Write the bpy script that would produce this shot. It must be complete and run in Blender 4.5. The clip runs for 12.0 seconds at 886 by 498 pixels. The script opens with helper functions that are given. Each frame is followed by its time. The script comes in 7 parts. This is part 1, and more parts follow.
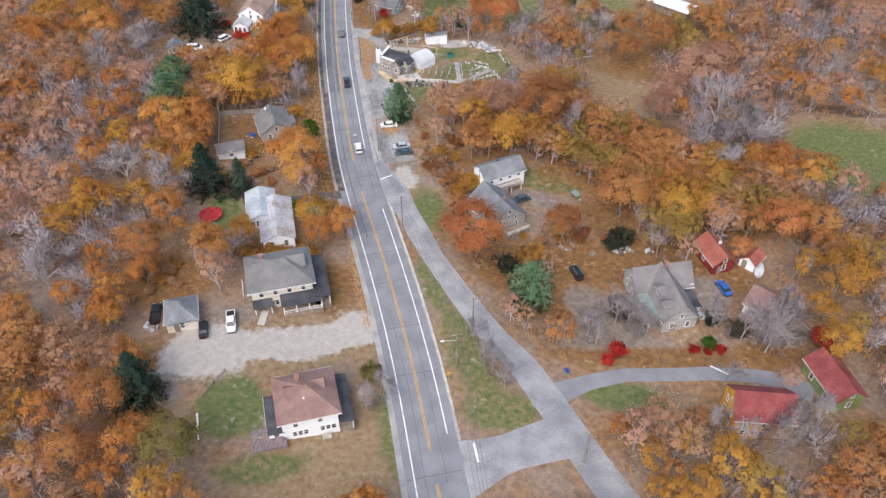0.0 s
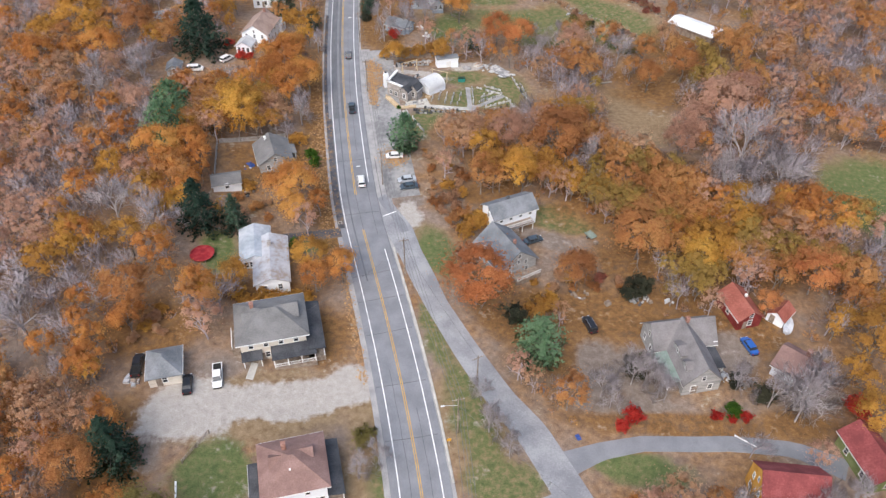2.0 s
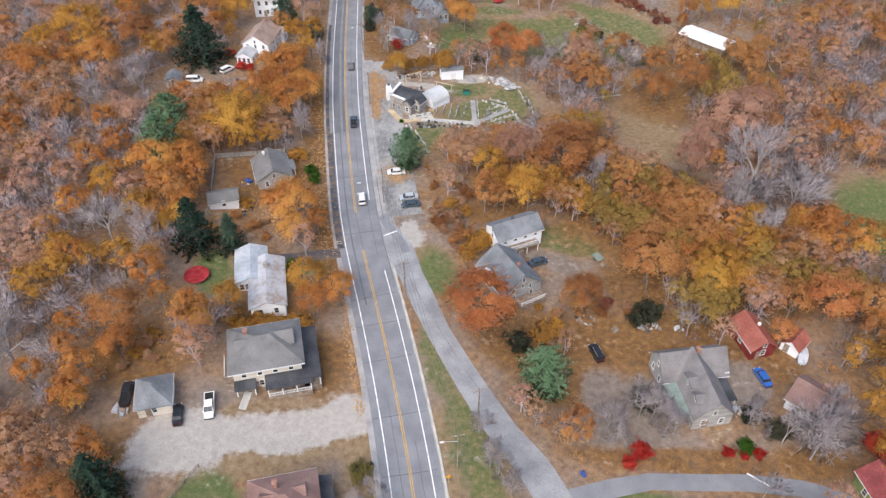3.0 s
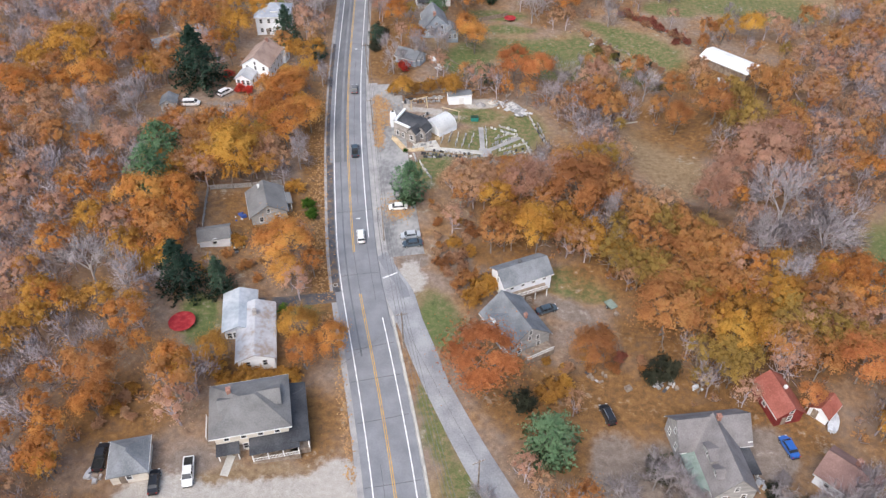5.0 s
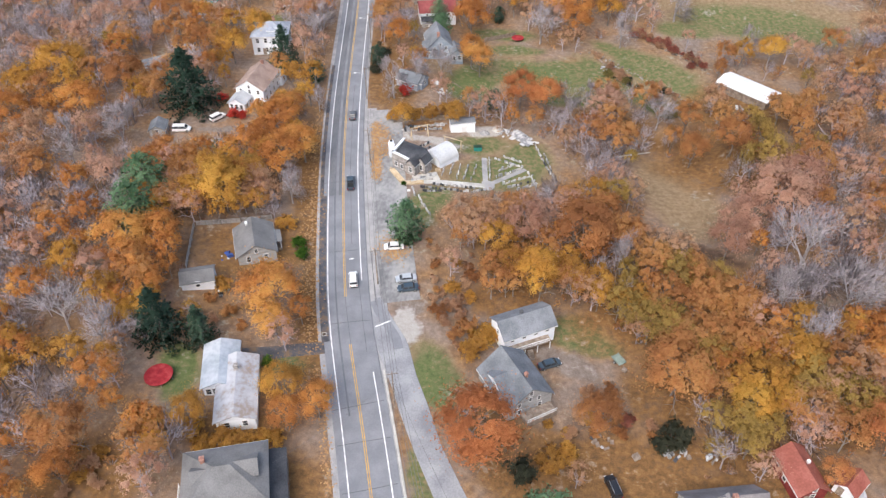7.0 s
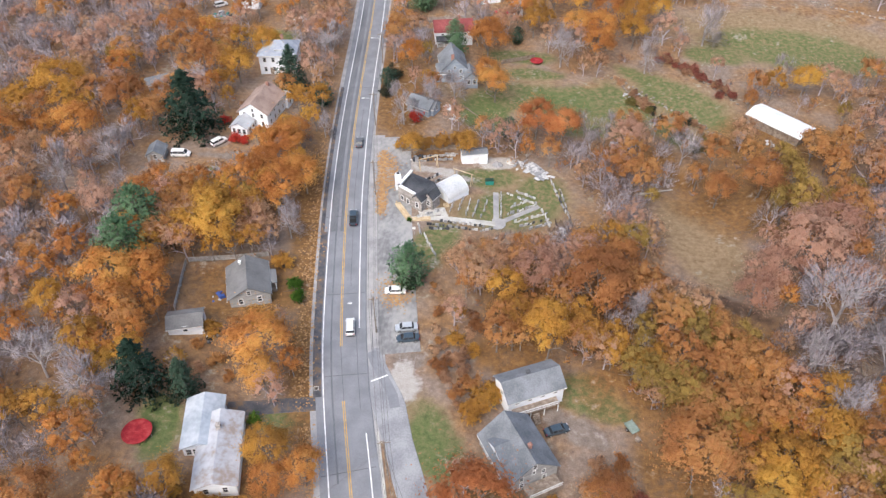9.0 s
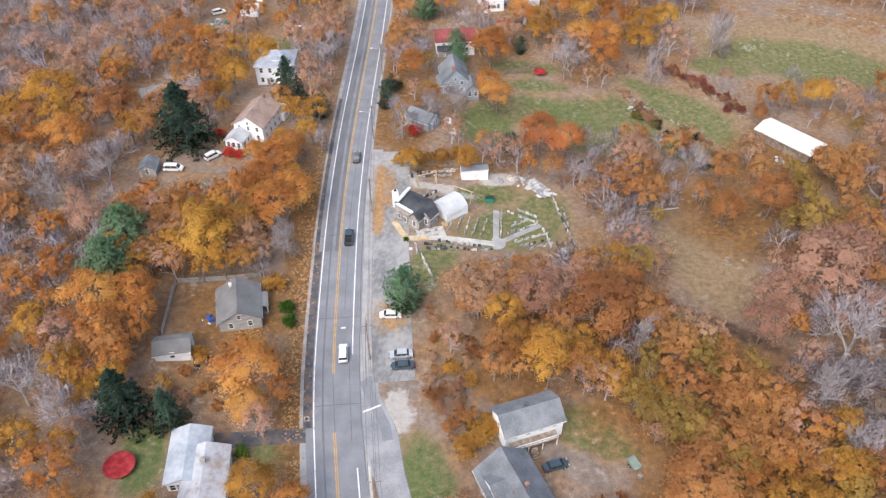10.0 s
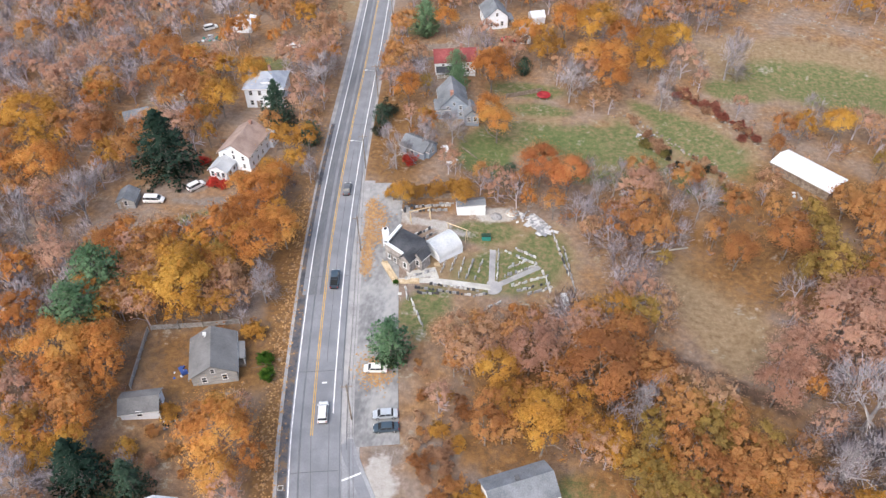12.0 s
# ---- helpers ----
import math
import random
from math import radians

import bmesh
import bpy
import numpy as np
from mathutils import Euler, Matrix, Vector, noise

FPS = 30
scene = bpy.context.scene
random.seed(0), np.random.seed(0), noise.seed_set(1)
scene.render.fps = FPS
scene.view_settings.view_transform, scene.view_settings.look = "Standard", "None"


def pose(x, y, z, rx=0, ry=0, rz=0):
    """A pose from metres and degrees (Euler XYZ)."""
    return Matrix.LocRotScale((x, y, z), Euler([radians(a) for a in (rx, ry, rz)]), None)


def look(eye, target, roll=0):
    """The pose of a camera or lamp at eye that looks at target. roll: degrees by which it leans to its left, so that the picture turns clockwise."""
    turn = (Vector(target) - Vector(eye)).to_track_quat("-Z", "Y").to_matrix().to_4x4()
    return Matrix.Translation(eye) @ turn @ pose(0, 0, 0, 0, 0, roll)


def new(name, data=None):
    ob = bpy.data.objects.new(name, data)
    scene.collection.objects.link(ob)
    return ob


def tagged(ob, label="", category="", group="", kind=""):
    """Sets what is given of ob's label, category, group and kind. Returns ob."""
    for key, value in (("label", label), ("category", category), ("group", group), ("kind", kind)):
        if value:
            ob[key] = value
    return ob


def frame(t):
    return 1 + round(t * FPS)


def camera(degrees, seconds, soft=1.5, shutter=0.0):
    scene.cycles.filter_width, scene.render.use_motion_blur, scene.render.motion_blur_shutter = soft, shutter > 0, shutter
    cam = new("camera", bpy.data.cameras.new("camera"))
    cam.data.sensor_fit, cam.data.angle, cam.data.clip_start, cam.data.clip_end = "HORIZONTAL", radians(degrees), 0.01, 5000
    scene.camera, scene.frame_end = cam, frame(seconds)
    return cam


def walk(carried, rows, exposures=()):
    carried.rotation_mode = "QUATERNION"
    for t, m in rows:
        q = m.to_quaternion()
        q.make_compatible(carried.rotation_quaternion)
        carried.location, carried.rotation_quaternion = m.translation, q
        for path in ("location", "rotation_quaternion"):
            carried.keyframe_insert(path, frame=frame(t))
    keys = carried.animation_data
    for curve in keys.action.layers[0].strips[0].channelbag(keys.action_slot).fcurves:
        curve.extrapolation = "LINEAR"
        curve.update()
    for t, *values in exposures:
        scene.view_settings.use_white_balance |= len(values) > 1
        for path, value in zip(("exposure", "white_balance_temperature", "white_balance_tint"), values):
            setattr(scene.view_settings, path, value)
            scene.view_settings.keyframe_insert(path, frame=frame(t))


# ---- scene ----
# ---- camera ----
cam = camera(60.0, 12.0, soft=1.35)
PATH = [
    (0.0, 0.00, 0.00, 120.00, 1.94, -42.65, 0.19),
    (0.5, 0.36, 3.74, 119.80, 2.30, -42.60, 0.24),
    (1.0, 0.72, 7.46, 119.62, 2.68, -42.55, 0.22),
    (1.5, 1.08, 11.18, 119.47, 3.04, -42.51, 0.20),
    (2.0, 1.44, 14.89, 119.34, 3.40, -42.48, 0.15),
    (2.5, 1.80, 18.59, 119.23, 3.76, -42.46, 0.09),
    (3.0, 2.16, 22.28, 119.14, 4.14, -42.44, 0.01),
    (5.0, 3.63, 37.08, 118.96, 5.61, -42.46, -0.35),
    (5.5, 4.01, 40.79, 118.95, 5.93, -42.48, -0.43),
    (6.0, 4.39, 44.51, 118.95, 6.23, -42.48, -0.49),
    (6.5, 4.77, 48.24, 118.96, 6.51, -42.49, -0.49),
    (7.0, 5.16, 51.98, 118.98, 6.75, -42.50, -0.51),
    (9.0, 6.76, 67.14, 119.11, 8.87, -42.59, -0.50),
    (9.5, 7.18, 70.99, 119.15, 9.22, -42.65, -0.57),
    (10.0, 7.60, 74.86, 119.19, 9.53, -42.71, -0.67),
    (10.5, 8.03, 78.76, 119.23, 9.81, -42.77, -0.72),
    (11.0, 8.47, 82.69, 119.27, 10.11, -42.84, -0.75),
    (11.5, 8.92, 86.66, 119.30, 10.42, -42.94, -0.83),
    (12.0, 9.37, 90.66, 119.33, 10.74, -43.02, -0.93),
]
walk(cam, [(t, look((x, y, z), (x - math.sin(radians(yaw)) * math.cos(radians(tilt)), y + math.cos(radians(yaw)) * math.cos(radians(tilt)), z + math.sin(radians(tilt))), roll))
           for t, x, y, z, yaw, tilt, roll in PATH], exposures=[(0, 0.56), (3, 0.57), (5.5, 0.63), (7, 0.72), (9, 0.73), (12, 0.76)])

# ---- light: a high overcast sky ----
world = bpy.data.worlds.new("overcast")
scene.world = world
world.use_nodes = True
_wn = world.node_tree.nodes
_sky = _wn.new("ShaderNodeTexSky")
_sky.sky_type = "NISHITA"
_sky.sun_disc = False
_sky.sun_elevation, _sky.sun_rotation = radians(48), radians(200)
_sky.dust_density, _sky.air_density, _sky.ozone_density = 4.0, 1.2, 2.0
world.node_tree.links.new(_sky.outputs[0], _wn["Background"].inputs[0])
_wn["Background"].inputs[1].default_value = 0.15
sun = new("sun", bpy.data.lights.new("sun", "SUN"))
sun.data.energy, sun.data.angle, sun.data.color = 1.4, radians(60), (1.0, 0.98, 0.96)
sun.matrix_world = look((0, 0, 100), (0 + 30, 100 - 40, 0))


# ---- materials ----
def mat(name, colors, scale=1.0, rough=0.85, metal=0.0, bump=0.0, fine=8.0, island=0.0, rnd=0.0, detail=6.0, stretch=(1, 1, 1), translucent=0.0, spec=0.3, holes=0.0):
    """Colour ramp over two scales of noise in world space, with per-island or per-object variation."""
    m = bpy.data.materials.new(name)
    m.use_nodes = True
    nt = m.node_tree
    n, l = nt.nodes, nt.links
    b = n["Principled BSDF"]
    geo = n.new("ShaderNodeNewGeometry")
    mp = n.new("ShaderNodeMapping")
    mp.inputs["Scale"].default_value = stretch
    l.new(geo.outputs["Position"], mp.inputs["Vector"])
    a = n.new("ShaderNodeTexNoise")
    a.inputs["Scale"].default_value, a.inputs["Detail"].default_value = scale, detail
    l.new(mp.outputs[0], a.inputs["Vector"])
    c = n.new("ShaderNodeTexNoise")
    c.inputs["Scale"].default_value, c.inputs["Detail"].default_value = scale * fine, 4
    l.new(mp.outputs[0], c.inputs["Vector"])
    mix = n.new("ShaderNodeMath")
    mix.operation = "MULTIPLY_ADD"
    l.new(c.outputs[0], mix.inputs[0])
    mix.inputs[1].default_value = 0.55
    l.new(a.outputs[0], mix.inputs[2])
    last = mix.outputs[0]
    for amount, out in ((island, geo.outputs["Random Per Island"]), (rnd, n.new("ShaderNodeObjectInfo").outputs["Random"])):
        if amount:
            k = n.new("ShaderNodeMath")
            k.operation = "MULTIPLY_ADD"
            l.new(out, k.inputs[0])
            k.inputs[1].default_value = amount
            l.new(last, k.inputs[2])
            k2 = n.new("ShaderNodeMath")
            k2.operation = "SUBTRACT"
            l.new(k.outputs[0], k2.inputs[0])
            k2.inputs[1].default_value = amount / 2
            last = k2.outputs[0]
    r = n.new("ShaderNodeValToRGB")
    e = r.color_ramp.elements
    lo, hi = 0.60, 0.96
    while len(e) < len(colors):
        e.new(0.5)
    for i, col in enumerate(colors):
        e[i].position = lo + (hi - lo) * i / max(1, len(colors) - 1) if len(colors) > 1 else 0.5
        e[i].color = (*col, 1)
    l.new(last, r.inputs[0])
    l.new(r.outputs[0], b.inputs["Base Color"])
    b.inputs["Roughness"].default_value, b.inputs["Metallic"].default_value = rough, metal
    b.inputs["Specular IOR Level"].default_value = spec
    if bump:
        bp = n.new("ShaderNodeBump")
        bp.inputs["Strength"].default_value, bp.inputs["Distance"].default_value = min(1, bump), 0.15
        l.new(c.outputs[0], bp.inputs["Height"])
        l.new(bp.outputs[0], b.inputs["Normal"])
    if translucent:
        tr = n.new("ShaderNodeBsdfTranslucent")
        l.new(r.outputs[0], tr.inputs[0])
        ms = n.new("ShaderNodeMixShader")
        ms.inputs[0].default_value = translucent
        l.new(b.outputs[0], ms.inputs[1])
        l.new(tr.outputs[0], ms.inputs[2])
        last = ms.outputs[0]
        if holes:
            hn = n.new("ShaderNodeTexNoise")
            hn.inputs["Scale"].default_value, hn.inputs["Detail"].default_value = 6.5, 2
            l.new(geo.outputs["Position"], hn.inputs["Vector"])
            cut = n.new("ShaderNodeMapRange")
            cut.inputs["From Min"].default_value, cut.inputs["From Max"].default_value = holes - 0.02, holes + 0.02
            l.new(hn.outputs[0], cut.inputs["Value"])
            tp = n.new("ShaderNodeBsdfTransparent")
            mh = n.new("ShaderNodeMixShader")
            l.new(cut.outputs[0], mh.inputs[0])
            l.new(tp.outputs[0], mh.inputs[1])
            l.new(last, mh.inputs[2])
            last = mh.outputs[0]
        l.new(last, n["Material Output"].inputs[0])
    return m


def leafmat(name, colors, island=0.14, rnd=0.25, holes=0.455):
    return mat(name, colors, scale=0.11, rough=0.9, fine=9, island=island, rnd=rnd, translucent=0.5, spec=0.03, holes=holes)


M = {
    "asphalt": mat("asphalt", [(0.185, 0.19, 0.208), (0.216, 0.22, 0.238), (0.248, 0.252, 0.27)], 0.25, 0.9, bump=0.2, fine=20),
    "old_asphalt": mat("old_asphalt", [(0.22, 0.22, 0.235), (0.28, 0.28, 0.295), (0.35, 0.35, 0.36)], 0.22, 0.92, bump=0.2, fine=14),
    "dark_asphalt": mat("dark_asphalt", [(0.06, 0.06, 0.07), (0.10, 0.10, 0.11), (0.2, 0.13, 0.08)], 0.5, 0.9, fine=10),
    "shoulder": mat("shoulder", [(0.26, 0.25, 0.25), (0.33, 0.32, 0.32), (0.40, 0.38, 0.37)], 0.35, 0.95, fine=12),
    "concrete": mat("concrete", [(0.38, 0.36, 0.33), (0.48, 0.46, 0.42), (0.58, 0.56, 0.52)], 0.5, 0.9, fine=10),
    "white_line": mat("white_line", [(0.5, 0.5, 0.5), (0.78, 0.78, 0.78), (0.85, 0.85, 0.85)], 0.8, 0.8, fine=10),
    "yellow_line": mat("yellow_line", [(0.45, 0.25, 0.06), (0.62, 0.36, 0.07), (0.7, 0.42, 0.09)], 0.8, 0.8, fine=10),
    "tar": mat("tar", [(0.10, 0.10, 0.107), (0.14, 0.14, 0.147)], 2, 0.8),
    "bark": mat("bark", [(0.16, 0.135, 0.12), (0.24, 0.21, 0.19), (0.33, 0.30, 0.28)], 1.5, 0.95, fine=6, stretch=(1, 1, 0.3)),
    "pale_bark": mat("pale_bark", [(0.27, 0.24, 0.24), (0.37, 0.335, 0.335), (0.50, 0.46, 0.455)], 0.5, 0.95, fine=9, rnd=0.2),
    "twig": mat("twig", [(0.29, 0.245, 0.26), (0.385, 0.335, 0.36), (0.48, 0.43, 0.46)], 0.10, 0.95, fine=9, island=0.25, rnd=0.2),
    "maple_leaf": leafmat("maple_leaf", [(0.44, 0.19, 0.07), (0.57, 0.255, 0.085), (0.665, 0.325, 0.105), (0.73, 0.42, 0.135)]),
    "rust_leaf": leafmat("rust_leaf", [(0.36, 0.165, 0.075), (0.46, 0.215, 0.09), (0.54, 0.268, 0.108), (0.60, 0.335, 0.14)]),
    "copper_leaf": leafmat("copper_leaf", [(0.42, 0.165, 0.075), (0.54, 0.215, 0.09), (0.63, 0.275, 0.115), (0.69, 0.35, 0.15)]),
    "gold_leaf": leafmat("gold_leaf", [(0.41, 0.22, 0.065), (0.54, 0.29, 0.075), (0.65, 0.365, 0.088), (0.73, 0.46, 0.115)]),
    "brown_leaf": leafmat("brown_leaf", [(0.36, 0.205, 0.13), (0.47, 0.275, 0.17), (0.56, 0.34, 0.21), (0.62, 0.41, 0.26)]),
    "pink_leaf": leafmat("pink_leaf", [(0.42, 0.235, 0.165), (0.53, 0.31, 0.225), (0.62, 0.395, 0.29)]),
    "olive_leaf": leafmat("olive_leaf", [(0.30, 0.205, 0.075), (0.42, 0.285, 0.09), (0.54, 0.37, 0.115)]),
    "moss_leaf": leafmat("moss_leaf", [(0.19, 0.165, 0.06), (0.28, 0.235, 0.085), (0.38, 0.30, 0.11)]),
    "red_leaf": leafmat("red_leaf", [(0.396, 0.033, 0.0275), (0.572, 0.055, 0.044), (0.682, 0.11, 0.077)]),
    "crimson_leaf": leafmat("crimson_leaf", [(0.30, 0.11, 0.08), (0.40, 0.15, 0.11), (0.48, 0.21, 0.15)]),
    "pine_needle": leafmat("pine_needle", [(0.10, 0.19, 0.105), (0.18, 0.30, 0.165), (0.26, 0.40, 0.23)], holes=0.40),
    "spruce_needle": leafmat("spruce_needle", [(0.0405, 0.0756, 0.0567), (0.0648, 0.119, 0.0837), (0.105, 0.169, 0.115)], holes=0.38),
    "bush_leaf": leafmat("bush_leaf", [(0.022, 0.066, 0.0132), (0.055, 0.132, 0.022), (0.11, 0.198, 0.033)]),
    "dark_brush": leafmat("dark_brush", [(0.045, 0.05, 0.035), (0.075, 0.08, 0.055), (0.12, 0.115, 0.075)], holes=0.46),
    "white_siding": mat("white_siding", [(0.78, 0.81, 0.86), (0.84, 0.87, 0.92), (0.87, 0.90, 0.95)], 0.4, 0.7, fine=12, stretch=(1, 1, 6)),
    "cream_siding": mat("cream_siding", [(0.60, 0.54, 0.46), (0.70, 0.64, 0.56), (0.76, 0.71, 0.64)], 0.4, 0.7, fine=12, stretch=(1, 1, 6)),
    "blue_siding": mat("blue_siding", [(0.24, 0.29, 0.36), (0.32, 0.37, 0.44), (0.38, 0.43, 0.50)], 0.4, 0.7, fine=12, stretch=(1, 1, 6)),
    "grey_siding": mat("grey_siding", [(0.26, 0.26, 0.26), (0.36, 0.355, 0.35), (0.44, 0.43, 0.42)], 0.4, 0.8, fine=12, stretch=(1, 1, 6)),
    "orange_siding": mat("orange_siding", [(0.52, 0.24, 0.04), (0.66, 0.33, 0.06), (0.74, 0.40, 0.09)], 0.4, 0.8, fine=12),
    "green_siding": mat("green_siding", [(0.15, 0.18, 0.07), (0.21, 0.25, 0.10), (0.27, 0.31, 0.14)], 0.4, 0.8, fine=12),
    "red_siding": mat("red_siding", [(0.13, 0.02, 0.018), (0.20, 0.03, 0.028), (0.27, 0.05, 0.045)], 0.4, 0.85, fine=12),
    "stone": mat("stone", [(0.22, 0.20, 0.19), (0.33, 0.30, 0.28), (0.45, 0.42, 0.40)], 1.2, 0.9, bump=0.5, fine=6),
    "grey_shingle": mat("grey_shingle", [(0.132, 0.13, 0.13), (0.172, 0.168, 0.168), (0.212, 0.208, 0.208)], 0.3, 0.95, bump=0.15, fine=14),
    "slate_shingle": mat("slate_shingle", [(0.13, 0.14, 0.155), (0.185, 0.195, 0.21), (0.24, 0.25, 0.27)], 0.3, 0.95, bump=0.15, fine=14),
    "dark_shingle": mat("dark_shingle", [(0.04, 0.042, 0.05), (0.064, 0.067, 0.075), (0.095, 0.096, 0.105)], 0.3, 0.95, bump=0.15, fine=14),
    "brown_shingle": mat("brown_shingle", [(0.19, 0.115, 0.10), (0.24, 0.148, 0.13), (0.30, 0.19, 0.17)], 0.3, 0.95, bump=0.15, fine=14),
    "tan_shingle": mat("tan_shingle", [(0.26, 0.18, 0.15), (0.34, 0.245, 0.205), (0.42, 0.31, 0.26)], 0.3, 0.95, bump=0.15, fine=14),
    "light_shingle": mat("light_shingle", [(0.36, 0.37, 0.39), (0.45, 0.46, 0.48), (0.54, 0.55, 0.57)], 0.3, 0.9, bump=0.1, fine=14),
    "field_stone": mat("field_stone", [(0.16, 0.13, 0.105), (0.25, 0.21, 0.175), (0.36, 0.32, 0.28)], 1.2, 0.95, fine=8, rnd=0.3),
    "old_shingle": mat("old_shingle", [(0.152, 0.14, 0.142), (0.202, 0.187, 0.189), (0.25, 0.235, 0.238)], 0.3, 0.95, bump=0.15, fine=14),
    "weathered": mat("weathered", [(0.28, 0.265, 0.25), (0.37, 0.35, 0.335), (0.46, 0.44, 0.42)], 1.2, 0.9, fine=6),
    "worn_lane": mat("worn_lane", [(0.125, 0.128, 0.14), (0.155, 0.158, 0.17), (0.19, 0.193, 0.205)], 0.3, 0.9, bump=0.2, fine=16, stretch=(1, 0.25, 1)),
    "deck_wood": mat("deck_wood", [(0.14, 0.105, 0.11), (0.20, 0.155, 0.165), (0.28, 0.22, 0.225)], 0.5, 0.9, fine=10, stretch=(6, 1, 1)),
    "blue_shingle": mat("blue_shingle", [(0.25, 0.275, 0.325), (0.32, 0.345, 0.395), (0.385, 0.41, 0.455)], 0.5, 0.85, bump=0.3, fine=12),
    "metal_roof": mat("metal_roof", [(0.34, 0.38, 0.43), (0.44, 0.48, 0.53), (0.54, 0.57, 0.61)], 0.35, 0.55, 0.15, fine=5, stretch=(0.6, 0.6, 1)),
    "old_metal": mat("old_metal", [(0.33, 0.27, 0.23), (0.43, 0.43, 0.46), (0.51, 0.52, 0.55)], 0.25, 0.6, 0.1, fine=5),
    "white_metal": mat("white_metal", [(0.68, 0.70, 0.72), (0.80, 0.81, 0.83), (0.86, 0.87, 0.88)], 0.3, 0.5, fine=8),
    "red_roof": mat("red_roof", [(0.17, 0.04, 0.04), (0.23, 0.055, 0.055), (0.30, 0.09, 0.085)], 0.3, 0.8, fine=10),
    "barn_roof": mat("barn_roof", [(0.24, 0.075, 0.055), (0.31, 0.10, 0.075), (0.37, 0.14, 0.11)], 0.3, 0.75, fine=10),
    "green_roof": mat("green_roof", [(0.17, 0.22, 0.19), (0.23, 0.285, 0.25), (0.29, 0.34, 0.31)], 0.5, 0.7, fine=8),
    "patchy_asphalt": mat("patchy_asphalt", [(0.17, 0.167, 0.17), (0.235, 0.23, 0.23), (0.31, 0.305, 0.30), (0.36, 0.345, 0.335)], 0.16, 0.95, fine=7, stretch=(1, 0.6, 1)),
    "trim": mat("trim", [(0.72, 0.72, 0.72), (0.82, 0.82, 0.82)], 1, 0.6),
    "glass": mat("glass", [(0.02, 0.022, 0.026), (0.05, 0.055, 0.065)], 0.6, 0.12, spec=0.6),
    "litter": mat("litter", [(0.30, 0.19, 0.11), (0.40, 0.22, 0.10), (0.50, 0.30, 0.13)], 0.9, 0.95, fine=5, island=0.3),
    "brick": mat("brick", [(0.24, 0.12, 0.09), (0.34, 0.18, 0.14), (0.42, 0.26, 0.21)], 2, 0.9, fine=5),
    "timber": mat("timber", [(0.17, 0.13, 0.10), (0.26, 0.205, 0.165), (0.36, 0.30, 0.25)], 1.2, 0.9, fine=6),
    "new_timber": mat("new_timber", [(0.42, 0.31, 0.19), (0.55, 0.43, 0.28), (0.64, 0.53, 0.37)], 0.9, 0.8, fine=6),
    "wire": mat("wire", [(0.10, 0.10, 0.10), (0.16, 0.16, 0.16)], 1, 0.6),
    "steel": mat("steel", [(0.5, 0.5, 0.5), (0.66, 0.66, 0.66)], 1, 0.4, 0.6),
    "granite": mat("granite", [(0.27, 0.27, 0.28), (0.41, 0.41, 0.42), (0.58, 0.575, 0.57)], 1.2, 0.8, fine=6, rnd=0.6),
    "rubber": mat("rubber", [(0.015, 0.015, 0.015), (0.03, 0.03, 0.03)], 2, 0.9),
    "red_fabric": mat("red_fabric", [(0.22, 0.012, 0.02), (0.31, 0.022, 0.028), (0.38, 0.06, 0.06)], 0.8, 0.8, fine=6),
    "pad_blue": mat("pad_blue", [(0.03, 0.06, 0.22), (0.05, 0.10, 0.32)], 1, 0.7),
    "tarp": mat("tarp", [(0.42, 0.44, 0.48), (0.56, 0.58, 0.62), (0.66, 0.68, 0.72)], 0.8, 0.5, fine=5),
    "teal": mat("teal", [(0.02, 0.18, 0.15), (0.04, 0.26, 0.22)], 1, 0.6),
    "junk": mat("junk", [(0.07, 0.07, 0.08), (0.22, 0.21, 0.21), (0.48, 0.48, 0.50)], 0.9, 0.7, fine=6, rnd=0.7),
    "amber": mat("amber", [(0.6, 0.3, 0.02), (0.7, 0.36, 0.03)], 1, 0.5),
    "lamp_red": mat("lamp_red", [(0.30, 0.01, 0.01), (0.40, 0.015, 0.012)], 1, 0.3),
    "lamp_clear": mat("lamp_clear", [(0.55, 0.55, 0.56), (0.7, 0.7, 0.7)], 1, 0.15),
}


def paint(name, c, rough=0.3):
    M[name] = mat(name, [tuple(v * 0.85 for v in c), c, tuple(min(1, v * 1.1) for v in c)], 0.6, rough, spec=0.5)


for _n, _c in (("white_paint", (0.78, 0.78, 0.78)), ("black_paint", (0.02, 0.022, 0.027)), ("navy_paint", (0.022, 0.035, 0.07)), ("grey_paint", (0.13, 0.135, 0.145)),
               ("silver_paint", (0.42, 0.45, 0.49)), ("blue_paint", (0.03, 0.12, 0.42)), ("slate_paint", (0.05, 0.075, 0.10)), ("red_paint", (0.50, 0.02, 0.02))):
    paint(_n, _c)

# ---- lie of the land ----
RY = np.array([-400.0, 30, 68, 88, 107, 125, 138, 151, 164, 190, 212, 242, 268, 299, 330, 500, 900])
RX = np.array([105.0, 6, -2.9, -7.2, -12.1, -17.4, -21.5, -25.8, -29.5, -35.3, -39.9, -45.1, -48.9, -53.2, -57.9, -84, -145])


def road_x(y):
    """The main road's middle line."""
    return (np.interp(y - 9, RY, RX) + 2 * np.interp(y, RY, RX) + np.interp(y + 9, RY, RX)) / 4


def sm(a, b, v):
    q = np.clip((v - a) / (b - a), 0, 1)
    return q * q * (3 - 2 * q)


